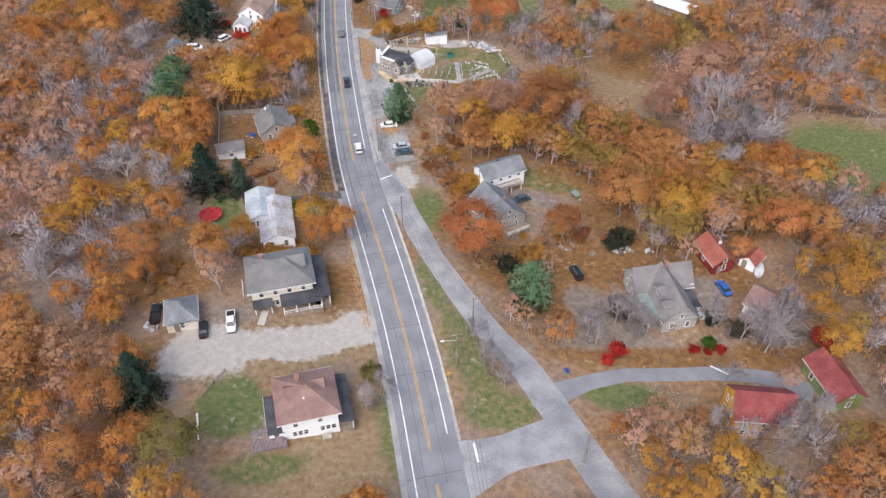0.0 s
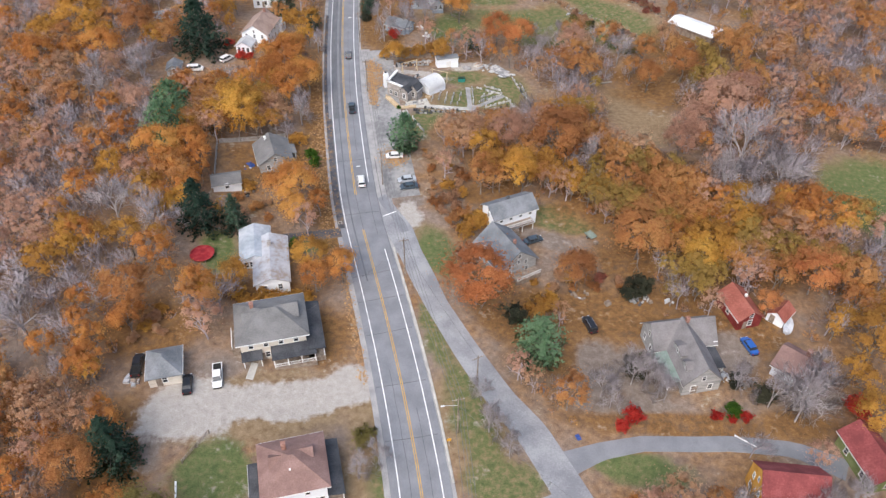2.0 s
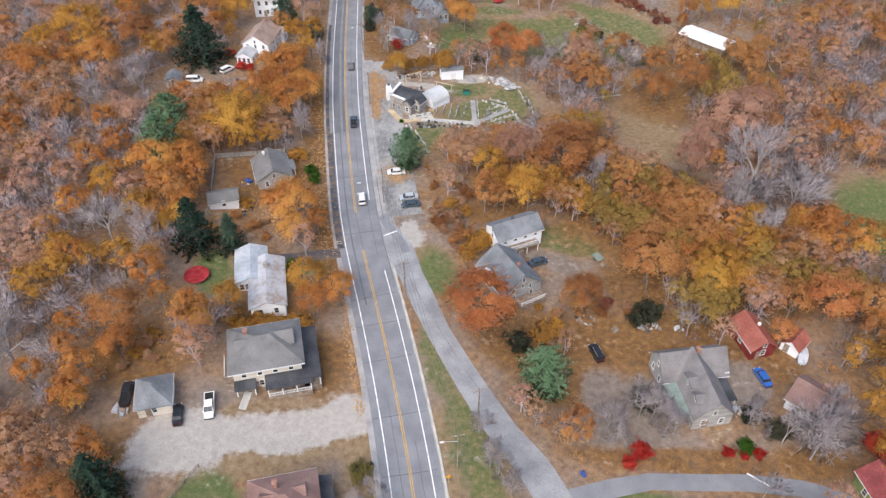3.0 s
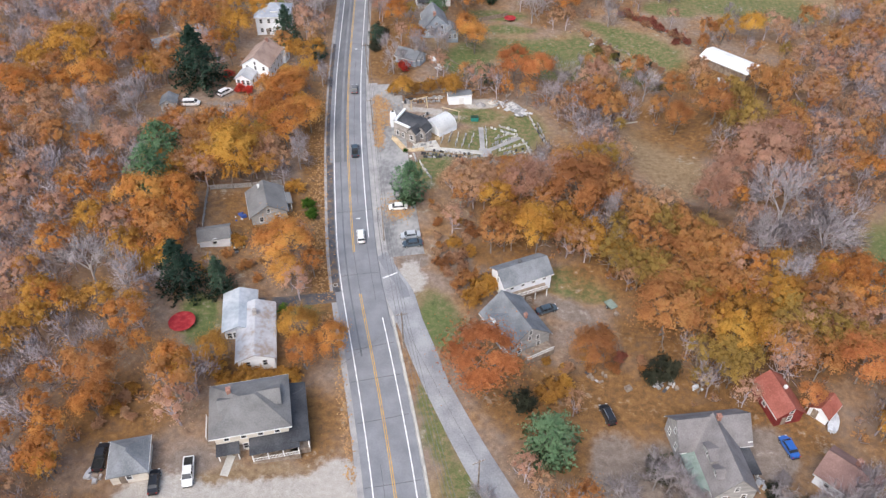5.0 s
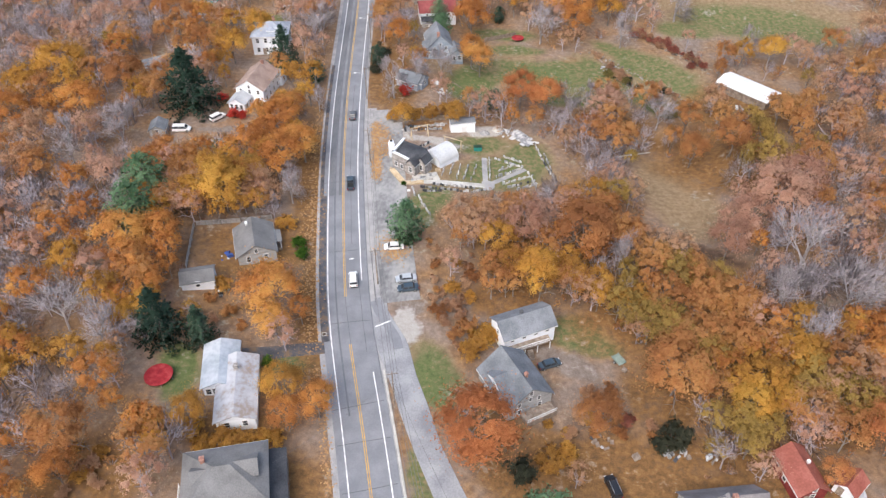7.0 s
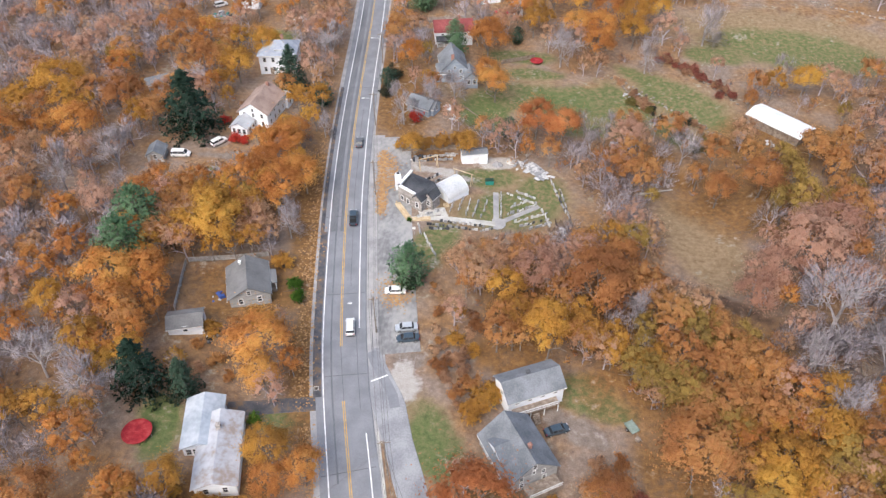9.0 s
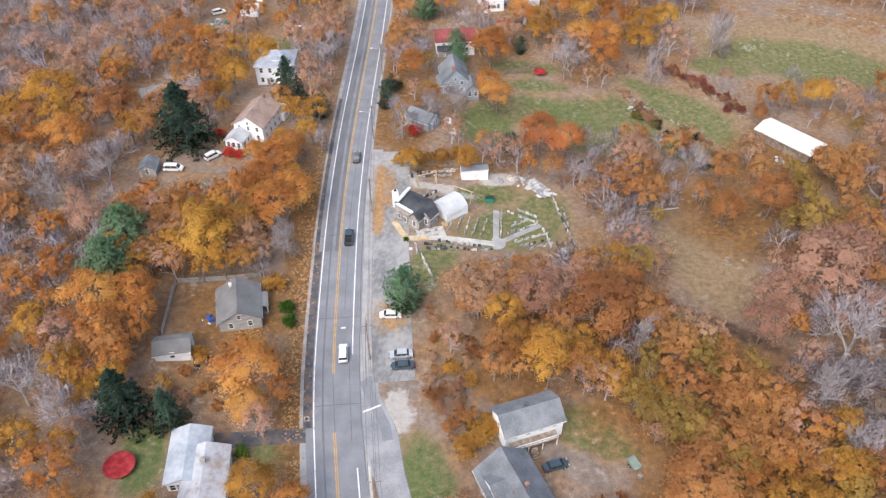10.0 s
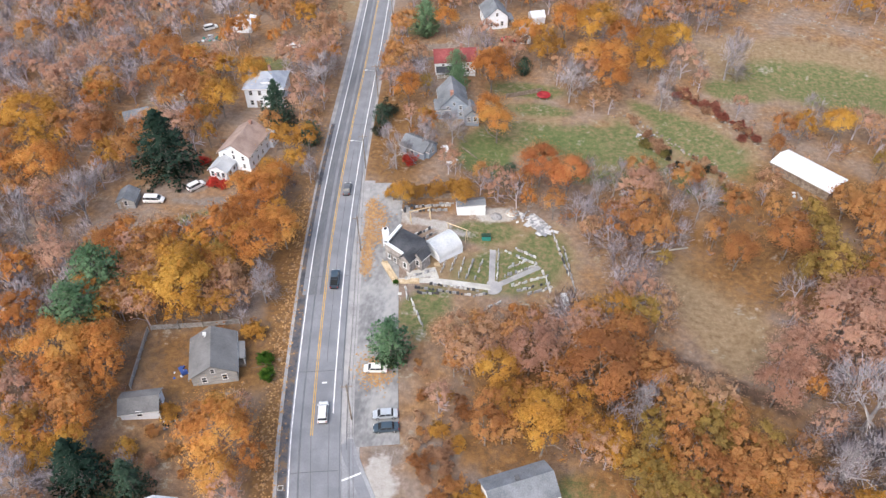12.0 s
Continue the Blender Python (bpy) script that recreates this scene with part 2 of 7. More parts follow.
def gz(x, y):
    """The ground's height."""
    x, y = np.asarray(x, float), np.asarray(y, float)
    u = x - road_x(y)
    right = -1.6 * sm(14, 34, u) * (1 - sm(52, 75, u)) * (1 - sm(175, 195, y)) - 1.8 * sm(16, 45, u) * (1 - sm(85, 110, u)) * sm(180, 200, y) * (1 - sm(292, 306, y))
    hollow = -3.0 * np.exp(-((x - 44) ** 2 + (y - 232) ** 2) / 500.0)
    far = 2.0 * sm(300, 325, y) * sm(10, 30, u)
    return 3.0 * sm(-14, -45, u) * (1 - sm(165, 215, y)) + right + hollow + far


# ---- mesh helpers ----
def part(name, bm, material, parent=None, label="", smooth=False):
    """Links a bmesh as one mesh object, under a thing or a part."""
    me = bpy.data.meshes.new(name)
    if smooth:
        for f in bm.faces:
            f.smooth = True
    bm.to_mesh(me)
    bm.free()
    me.materials.append(M[material])
    ob = new(name, me)
    if parent:
        ob.parent = parent
    if label:
        ob["label"] = label
    return ob


def raw(name, verts, faces, material, parent=None, label=""):
    me = bpy.data.meshes.new(name)
    me.from_pydata([tuple(v) for v in verts], [], faces)
    me.materials.append(M[material])
    ob = new(name, me)
    if parent:
        ob.parent = parent
    if label:
        ob["label"] = label
    return ob


def thing(name, x, y, yaw, label, category, group="", dz=0.0):
    ob = new(name)
    ob.matrix_basis = pose(x, y, float(gz(x, y)) + dz, 0, 0, yaw)
    return tagged(ob, label, category, group)


def box(bm, cx, cy, cz, sx, sy, sz, yaw=0.0, taper=1.0, bevel=0.0):
    """A box with its middle at cx, cy and its foot at cz; taper narrows its top."""
    r = bmesh.ops.create_cube(bm, size=1.0)["verts"]
    for v in r:
        k = taper if v.co.z > 0 else 1.0
        p = Vector((v.co.x * sx * k, v.co.y * sy * k, (v.co.z + 0.5) * sz))
        c, s = math.cos(radians(yaw)), math.sin(radians(yaw))
        v.co = (cx + p.x * c - p.y * s, cy + p.x * s + p.y * c, cz + p.z)
    if bevel:
        es = list({e for v in r for e in v.link_edges})
        bmesh.ops.bevel(bm, geom=es, offset=bevel, segments=1, affect="EDGES")
    return bm


def boxes(*args):
    bm = bmesh.new()
    for a in args:
        box(bm, *a)
    return bm


def tube(bm, a, b, r0, r1, n=6):
    a, b = Vector(a), Vector(b)
    d = (b - a).normalized()
    s = d.orthogonal().normalized()
    t = d.cross(s)
    rings = []
    for p, r in ((a, r0), (b, r1)):
        rings.append([bm.verts.new(p + (s * math.cos(2 * math.pi * i / n) + t * math.sin(2 * math.pi * i / n)) * r) for i in range(n)])
    for i in range(n):
        bm.faces.new((rings[0][i], rings[0][(i + 1) % n], rings[1][(i + 1) % n], rings[1][i]))
    bm.faces.new(rings[0][::-1])
    bm.faces.new(rings[1])
    return bm


def prism(bm, poly, z0, z1):
    """An upright block on an outline."""
    lo = [bm.verts.new((x, y, z0)) for x, y in poly]
    hi = [bm.verts.new((x, y, z1)) for x, y in poly]
    k = len(poly)
    for i in range(k):
        bm.faces.new((lo[i], lo[(i + 1) % k], hi[(i + 1) % k], hi[i]))
    bm.faces.new(hi)
    bm.faces.new(lo[::-1])
    return bm


def strip(name, pts, width, lift, material, label, category="road", kind="structure", step=2.5, thick=0.12):
    """A band laid over the ground along a line; width may be one number or one for each point."""
    P = np.array(pts, float)
    W = np.broadcast_to(np.array(width, float), (len(P),))
    d = np.r_[0, np.cumsum(np.hypot(*np.diff(P, axis=0).T))]
    s = np.linspace(0, d[-1], max(2, int(d[-1] / step) + 1))
    X, Y, w = np.interp(s, d, P[:, 0]), np.interp(s, d, P[:, 1]), np.interp(s, d, W)
    tx, ty = np.gradient(X), np.gradient(Y)
    q = np.hypot(tx, ty)
    nx, ny = ty / q, -tx / q
    verts, faces = [], []
    m = 5
    for i in range(len(s)):
        for j in range(m):
            o = (j / (m - 1) - 0.5) * w[i]
            x, y = X[i] + nx[i] * o, Y[i] + ny[i] * o
            verts.append((x, y, float(gz(x, y)) + lift))
        for o in (-0.5, 0.5):
            x, y = X[i] + nx[i] * o * (w[i] + 2 * min(thick, 0.1)), Y[i] + ny[i] * o * (w[i] + 2 * min(thick, 0.1))
            verts.append((x, y, float(gz(x, y)) + lift - thick))
    k = m + 2
    for i in range(len(s) - 1):
        a, b = i * k, (i + 1) * k
        for j in range(m - 1):
            faces.append((a + j, a + j + 1, b + j + 1, b + j))
        faces.append((a + m, a, b, b + m))
        faces.append((a + m - 1, a + m + 1, b + m + 1, b + m - 1))
    return tagged(raw(name, verts, faces, material), label, category, kind=kind)


def along(y0, y1, off, step=4.0):
    """Points beside the main road's middle line, off metres to its right."""
    ys = np.linspace(y0, y1, max(2, int((y1 - y0) / step) + 1))
    xs = road_x(ys)
    sl = np.gradient(road_x(np.r_[ys[0] - 1, ys, ys[-1] + 1]), np.r_[ys[0] - 1, ys, ys[-1] + 1])[1:-1]
    q = np.sqrt(1 + sl**2)
    return [(x + off / n, y - off * s / n) for x, y, s, n in zip(xs, ys, sl, q)]
# ---- ground: one sheet, with grass, gravel and bare earth on it ----
# kind, middle x, y, half lengths, turn
PATCHES = [
    ("grass", 2, 99, 3.5, 15, 20), ("grass", 8, 86, 7, 4.5, 0), ("grass", -6, 118, 2, 12, 20), ("grass", -42, 83, 6, 6, 20), ("grass", -36, 144.5, 6, 2.5, 15),
    ("grass", -7, 145, 4, 8, 30), ("grass", 104, 170, 16, 17, 15), ("grass", 8, 268, 14, 4, -15), ("grass", -8, 262, 5, 8, 20), ("grass", 2, 280, 10, 3, 0),
    ("grass", 46, 275, 15, 3, -42),
]
PATCHES += [
    ("grass", 84, 302, 26, 11, -10), ("grass", 58, 296, 10, 5, -10), ("grass", -73, 217, 6, 3, 10), ("grass", -57, 139, 4, 7, 15),
    ("grass", 34, 90, 8, 3, -5), ("grass", -17, 195, 3, 6, 20), ("grass", 1, 213, 12, 7, 20), ("grass", 20, 160, 6, 5, 0),
    ("grass", -40, 320, 6, 5, 0), ("grass", 42, 254, 12, 2.5, -42), ("grass", -84, 290, 8, 4, 0), ("grass", -34, 71, 8, 3, 15), ("grass", -12, 80, 2.5, 10, 15), ("grass", 12, 262, 18, 6, -10),
]
PATCHES += [
    ("grass", -11, 256, 7, 9, 20), ("grass", 8, 221, 6, 7, 0), ("grass", -6, 225, 8, 4, 15), ("grass", -14, 200, 4, 5, 20), ("grass", 20, 270, 12, 4, -10), ("leafy", -21, 231, 8, 3, 15), ("grass", 28, 262, 9, 4, -42), ("grass", -2, 290, 12, 4, 0), ("grass", 20, 252, 10, 3, 10), ("grass", 34, 283, 8, 3, -42), ("grass", 52, 262, 9, 2.2, -42),
]
PATCHES += [
    ("tan", -20, 76, 10, 14, 15), ("tan", -25, 66, 16, 6, 10), ("tan", -17, 96, 4, 7, 15), ("tan", 46, 211, 9, 19, 14), ("tan", 49, 199, 6, 9, 10), ("tan", 3, 226, 10, 6, 15),
    ("tan", -12, 212, 8, 6, 20), ("tan", 82, 308, 36, 18, -10), ("tan", -6, 270, 18, 14, 0), ("tan", 45, 272, 24, 8, -42), ("tan", 8, 218, 9, 9, 0), ("tan", 38, 262, 24, 6, -42),
    ("tan", -68, 328, 8, 8, 10), ("tan", -38, 98, 22, 8, 15), ("tan", 12, 258, 20, 8, -10), ("tan", 98, 172, 14, 15, 10), ("tan", 2, 98, 7, 16, 20), ("tan", -8, 145, 6, 10, 30),
]
PATCHES += [
    ("leafy", -29, 117, 6, 9, 15), ("leafy", -53, 176, 16, 11, 15), ("leafy", 16, 130, 10, 6, 0), ("leafy", 30, 128, 22, 9, 0), ("leafy", 50, 125, 20, 14, 0), ("leafy", 8, 128, 8, 14, 30), ("leafy", 36, 146, 8, 12, 0), ("leafy", -42, 128, 12, 5, 15), ("leafy", -64, 114, 12, 9, 15), ("leafy", -60, 84, 8, 14, 15), ("leafy", 60, 225, 22, 16, -20), ("leafy", 72, 250, 22, 14, 0), ("leafy", 18, 118, 6, 8, 0),
]
PATCHES += [
    ("leafy", 40, 101, 22, 3, 0), ("leafy", -34, 156, 5, 22, 15), ("leafy", -47, 205, 5, 34, 12), ("leafy", 5, 168, 9, 7, 20), ("leafy", -36, 260, 8, 30, 12), ("leafy", -42, 186, 4, 12, 14),
]
PATCHES += [
    ("gravel", -33, 100.5, 16, 4.0, 15), ("gravel", -50, 96, 8, 6.0, 15), ("gravel", -21, 105.5, 5, 4, 15),
    ("gravel", -15.4, 157.2, 2.6, 4.6, 12), ("dirt", -15.2, 161.5, 3.4, 2.6, 15), ("gravel", -20, 225, 10, 1.2, -12), ("gravel", -4, 232, 5, 2.4, 20),
    ("dirt", 27, 113, 5, 9, 0), ("dirt", 31, 105, 12, 2.0, 3), ("dirt", 18, 151.6, 7.5, 2.8, -26), ("grass", 24, 157.5, 6, 3.2, -24), ("dirt", -76, 223.5, 10, 1.4, 10), ("dirt", 54, 118, 5, 6, 0), ("leafy", 62, 101, 9, 4, 0), ("leafy", 46, 99.5, 14, 1.6, 0), ("dirt", 66, 108, 6, 4, 0), ("dirt", -54, 88, 2.4, 6, 15), ("dirt", -47, 106, 4, 3, 15),
]
PATCHES += [
    ("dirt", -38, 307, 14, 1.7, 12), ("dirt", -36, 300.5, 12, 1.4, 12), ("dirt", -80, 229, 4, 3, 30), ("dirt", -6, 164, 4, 3, 30), ("dirt", 38, 233, 6, 1.2, 30), ("dirt", 35, 112, 6, 8, 0),
]
PATCHES += [
    ("leafy", 40, 171, 26, 20, 0), ("leafy", 8, 182, 12, 12, 0), ("leafy", 62, 150, 16, 14, 0), ("leafy", 30, 187, 14, 8, 0),
    # the two dark strips follow the creek, its shadow painted into the brown
    ("leafy", 47, 231, 3.5, 20, 34), ("leafy", 38, 243, 6, 6, 0), ("dark_ground", 36, 194, 9, 1.7, -22), ("dark_ground", 50, 187, 11, 1.8, -32),
    ("grass", 30, 268, 5, 12, 40), ("grass", 44, 268, 4, 14, 42), ("grass", 52, 262, 4, 12, 42), ("tan", 62, 300, 9, 9, 0), ("grass", 92, 300, 20, 7, -10),
]
PATCHES += [
    ("lawn", -42, 83, 6, 6, 20), ("lawn", 103, 170, 15, 14, 15), ("lawn", 31, 91.5, 7, 2.6, 0), ("lawn", -10, 255, 6, 9, 20), ("lawn", 12, 266, 10, 4, -10), ("lawn", -8, 143, 3, 7, 30), ("lawn", -57, 139, 3, 6, 15),
    ("dark_ground", 110, 193, 12, 2.5, -12), ("tan", 100, 158, 14, 3, -28),
]


def cover(kind, X, Y):
    w = np.zeros(X.shape)
    for k, cx, cy, rx, ry, yaw in PATCHES:
        if k == kind:
            c, s = math.cos(radians(yaw)), math.sin(radians(yaw))
            dx, dy = X - cx, Y - cy
            d = np.sqrt(((dx * c + dy * s) / rx) ** 2 + ((-dx * s + dy * c) / ry) ** 2)
            w = np.maximum(w, 1 - sm(0.55, 1.45, d))
    return w


def build_ground():
    def axis(lo, hi, step, reach):
        mid = np.arange(lo, hi + step, step)
        out = np.cumsum(step * 1.35 ** np.arange(1, 40))
        out = out[out < reach]
        return np.r_[(lo - out)[::-1], mid, mid[-1] + out]
    xs, ys = axis(-235, 215, 2.0, 2600), axis(25, 420, 2.0, 2600)
    X, Y = np.meshgrid(xs, ys)
    Z = gz(X, Y)
    co = np.stack([X, Y, Z], -1).reshape(-1, 3)
    n, m = len(xs), len(ys)
    a = (np.arange(m - 1)[:, None] * n + np.arange(n - 1)).ravel()
    quads = np.stack([a, a + 1, a + n + 1, a + n], -1)
    me = bpy.data.meshes.new("ground")
    me.vertices.add(len(co))
    me.vertices.foreach_set("co", co.ravel())
    me.loops.add(len(quads) * 4)
    me.loops.foreach_set("vertex_index", quads.ravel())
    me.polygons.add(len(quads))
    me.polygons.foreach_set("loop_start", np.arange(len(quads)) * 4)
    me.update()
    for kind in ("grass", "tan", "gravel", "dirt", "leafy", "dark_ground", "lawn"):
        at = me.attributes.new(kind, "FLOAT", "POINT")
        at.data.foreach_set("value", cover(kind, X, Y).ravel())
    m_ = bpy.data.materials.new("ground_cover")
    m_.use_nodes = True
    nt = m_.node_tree
    nd, l = nt.nodes, nt.links
    geo = nd.new("ShaderNodeNewGeometry")

    def noise_(scale, detail=6):
        q = nd.new("ShaderNodeTexNoise")
        q.inputs["Scale"].default_value, q.inputs["Detail"].default_value = scale, detail
        q.inputs["Roughness"].default_value = 0.65
        l.new(geo.outputs["Position"], q.inputs["Vector"])
        return q.outputs[0]

    def ramp(src, stops):
        r = nd.new("ShaderNodeValToRGB")
        while len(r.color_ramp.elements) < len(stops):
            r.color_ramp.elements.new(0.5)
        for e, (p, c) in zip(r.color_ramp.elements, stops):
            e.position, e.color = p, (*c, 1)
        l.new(src, r.inputs[0])
        return r.outputs[0]

    def blend(f, a, b):
        q = nd.new("ShaderNodeMix")
        q.data_type = "RGBA"
        l.new(f, q.inputs["Factor"])
        l.new(a, q.inputs["A"])
        l.new(b, q.inputs["B"])
        return q.outputs["Result"]

    def mask(kind, grain, gain=2.2, bias=0.0):
        at = nd.new("ShaderNodeAttribute")
        at.attribute_name = kind
        s = nd.new("ShaderNodeMath")
        s.operation = "MULTIPLY_ADD"
        l.new(n15, s.inputs[0])
        s.inputs[1].default_value = 1.3
        l.new(at.outputs["Fac"], s.inputs[2])
        s2 = nd.new("ShaderNodeMath")
        s2.operation = "MULTIPLY_ADD"
        l.new(grain, s2.inputs[0])
        s2.inputs[1].default_value = 0.8
        l.new(s.outputs[0], s2.inputs[2])
        k = nd.new("ShaderNodeMapRange")
        k.inputs["From Min"].default_value, k.inputs["From Max"].default_value = 1.42 - bias, 1.42 - bias + 1 / gain
        l.new(s2.outputs[0], k.inputs["Value"])
        return k.outputs[0]
    n1, n15, n2, n3 = noise_(0.06), noise_(0.16), noise_(0.8, 9), noise_(6.0)
    litter = ramp(n2, [(0.28, (0.15, 0.09, 0.055)), (0.45, (0.235, 0.14, 0.078)), (0.56, (0.31, 0.18, 0.09)), (0.72, (0.38, 0.245, 0.135))])
    grey = ramp(n2, [(0.3, (0.19, 0.143, 0.115)), (0.5, (0.265, 0.20, 0.16)), (0.7, (0.345, 0.27, 0.22))])
    base = blend(ramp(n1, [(0.40, (0, 0, 0)), (0.60, (1, 1, 1))]), litter, grey)
    tan = ramp(n2, [(0.3, (0.19, 0.125, 0.072)), (0.5, (0.27, 0.19, 0.113)), (0.7, (0.34, 0.255, 0.165))])
    base = blend(mask("tan", n2, 2.0, 0.1), base, tan)
    grass = ramp(n2, [(0.3, (0.082, 0.108, 0.042)), (0.44, (0.125, 0.146, 0.058)), (0.53, (0.18, 0.166, 0.08)), (0.64, (0.255, 0.19, 0.105))])
    base = blend(mask("grass", n2, 1.7, 0.2), base, grass)
    base = blend(mask("lawn", n2, 2.0, 0.25), base, ramp(n2, [(0.3, (0.08, 0.112, 0.042)), (0.46, (0.118, 0.148, 0.056)), (0.58, (0.165, 0.168, 0.075)), (0.7, (0.235, 0.185, 0.10))]))
    base = blend(mask("leafy", n2, 1.5, 0.05), base, ramp(n2, [(0.3, (0.11, 0.062, 0.032)), (0.45, (0.18, 0.098, 0.042)), (0.58, (0.25, 0.135, 0.055)), (0.72, (0.31, 0.19, 0.085))]))
    base = blend(mask("dark_ground", n2, 2.0, 0.1), base, ramp(n2, [(0.3, (0.07, 0.045, 0.032)), (0.5, (0.12, 0.078, 0.055)), (0.7, (0.19, 0.125, 0.088))]))
    base = blend(mask("dirt", n2, 2.5, 0.08), base, ramp(n2, [(0.3, (0.17, 0.132, 0.108)), (0.5, (0.235, 0.188, 0.158)), (0.7, (0.295, 0.245, 0.21))]))
    gravel = ramp(n2, [(0.3, (0.37, 0.335, 0.305)), (0.5, (0.43, 0.395, 0.36)), (0.7, (0.49, 0.455, 0.42))])
    base = blend(mask("gravel", n2, 3, 0.22), base, gravel)
    speck = ramp(n3, [(0.38, (0.62, 0.62, 0.62)), (0.62, (1.14, 1.14, 1.14))])
    mul = nd.new("ShaderNodeMix")
    mul.data_type, mul.blend_type = "RGBA", "MULTIPLY"
    mul.inputs["Factor"].default_value = 0.7
    l.new(base, mul.inputs["A"])
    l.new(speck, mul.inputs["B"])
    b = nd["Principled BSDF"]
    l.new(mul.outputs["Result"], b.inputs["Base Color"])
    b.inputs["Roughness"].default_value = 0.95
    b.inputs["Specular IOR Level"].default_value = 0.1
    bp = nd.new("ShaderNodeBump")
    bp.inputs["Strength"].default_value, bp.inputs["Distance"].default_value = 0.6, 0.25
    l.new(n2, bp.inputs["Height"])
    l.new(bp.outputs[0], b.inputs["Normal"])
    me.materials.append(m_)
    tagged(new("ground", me), "leaf-strewn autumn ground with patchy grass and gravel", "ground", kind="structure")


build_ground()

# ---- roads ----
strip("road_shoulder", along(-40, 520, -0.2), 12.2, 0.04, "shoulder", "pale worn gravel and asphalt shoulder beside the road")
strip("road", along(-60, 540, 0.0), 10.4, 0.09, "asphalt", "grey asphalt two-lane main road, worn and cracked")
SIDE = [(40, 50), (33, 61), (24.6, 75.5), (18, 88), (13.0, 97), (7.2, 104), (1.8, 112.6), (-0.8, 117), (-6.7, 127.7), (-10.2, 135.5), (-13.7, 143.4), (-17.0, 151.2), (-20.2, 157.5), (-22.4, 164)]
strip("side_road", SIDE, [7.0, 6.8, 6.6, 6.4, 6.4, 5.8, 5.4, 5.2, 4.8, 5.4, 5.2, 6.2, 4.4, 1.5], 0.07, "old_asphalt", "pale grey narrow side road with worn asphalt")
strip("side_road_mouth", [(0.5, 73), (8.5, 76.5), (19, 81)], [12, 7.4, 9], 0.055, "old_asphalt", "pale asphalt mouth joining the side road to the main road")
strip("shoulder_apron", along(141, 237, 6.9), 3.4, 0.045, "shoulder", "pale worn concrete apron between road and lot")
strip("side_road_patch", [(-22.9, 163), (-21.3, 160), (-19.0, 156.8), (-16.6, 153.2), (-15.6, 150.4)], 1.9, 0.078, "asphalt", "darker asphalt patch curving into the side road", thick=0.01)
strip("roadside_lot", along(160.4, 236, 11.7), 8.2, 0.06, "patchy_asphalt", "worn patchy asphalt parking strip beside the road", "lot")
strip("lane_east", [(19, 91), (25, 94.2), (33, 96.4), (49, 97.2), (60, 96), (68, 92)], [5, 3.6, 3.2, 3.2, 3.2, 4.5], 0.06, "asphalt", "narrow pale paved driveway lane", "driveway")
strip("driveway_west", [(-29, 149.5), (-37, 147.8), (-46.4, 145.3)], 3.2, 0.06, "dark_asphalt", "dark asphalt driveway strewn with fallen leaves", "driveway")
strip("road_patch", along(152, 198, -4.85), 1.6, 0.1, "dark_asphalt", "dark asphalt band at the road edge", "road", thick=0.008)
strip("road_patch", along(198, 262, -5.3), 0.9, 0.1, "dark_asphalt", "dark asphalt band at the road edge", "road", thick=0.03)
strip("worn_lane", along(134, 198, -2.05), 0.32, 0.1, "worn_lane", "dark worn wheel path in the lane of the road", "road", thick=0.008)
strip("worn_lane", along(198, 420, -2.75), 1.9, 0.1, "worn_lane", "dark worn wheel path in the lane of the road", "road", thick=0.008)
strip("worn_lane", along(198, 420, -0.75), 0.7, 0.1, "worn_lane", "dark worn wheel path in the lane of the road", "road", thick=0.008)
strip("curb", along(84, 143, 5.75), 0.32, 0.16, "concrete", "pale concrete kerb along the road edge", "kerb", thick=0.2)


def leaf_drift(y0, y1, off, w, n, seed):
    """Fallen leaves blown together on the asphalt beside the road."""
    r_ = np.random.default_rng(seed)
    P = np.array(along(y0, y1, off, 0.5))
    c = P[r_.integers(0, len(P), n)] + r_.normal(0, w / 2, (n, 2))
    a = r_.uniform(0, 6.28, (n, 1)) + np.array([0, 2.1, 4.2])
    z = gz(c[:, 0], c[:, 1]) + 0.125 + r_.uniform(0, 0.03, n)
    s_ = r_.uniform(0.12, 0.34, (n, 1))
    v = np.stack([c[:, :1] + s_ * np.cos(a), c[:, 1:] + s_ * np.sin(a), np.repeat(z[:, None], 3, 1) + r_.uniform(0, 0.04, (n, 3))], -1)
    me = bpy.data.meshes.new("fallen_leaves")
    me.from_pydata(v.reshape(-1, 3).tolist(), [], np.arange(n * 3).reshape(-1, 3).tolist())
    me.materials.append(M["litter"])
    tagged(new("fallen_leaves", me), "fallen orange leaves drifted over the asphalt", "leaves", kind="stuff")


for _i, _row in enumerate(((204, 229, 8.6, 1.5, 1500), (214, 226, 11.0, 2.0, 500), (175, 180, 11.5, 3.2, 700), (150, 200, -7.6, 2.4, 700), (200, 260, -7.6, 2.0, 600), (108, 146, -7.0, 1.0, 400))):
    leaf_drift(*_row, _i)


def line(name, y0, y1, off, w, material, label):
    strip(name, along(y0, y1, off), w, 0.11, material, label, "road marking", thick=0.012)


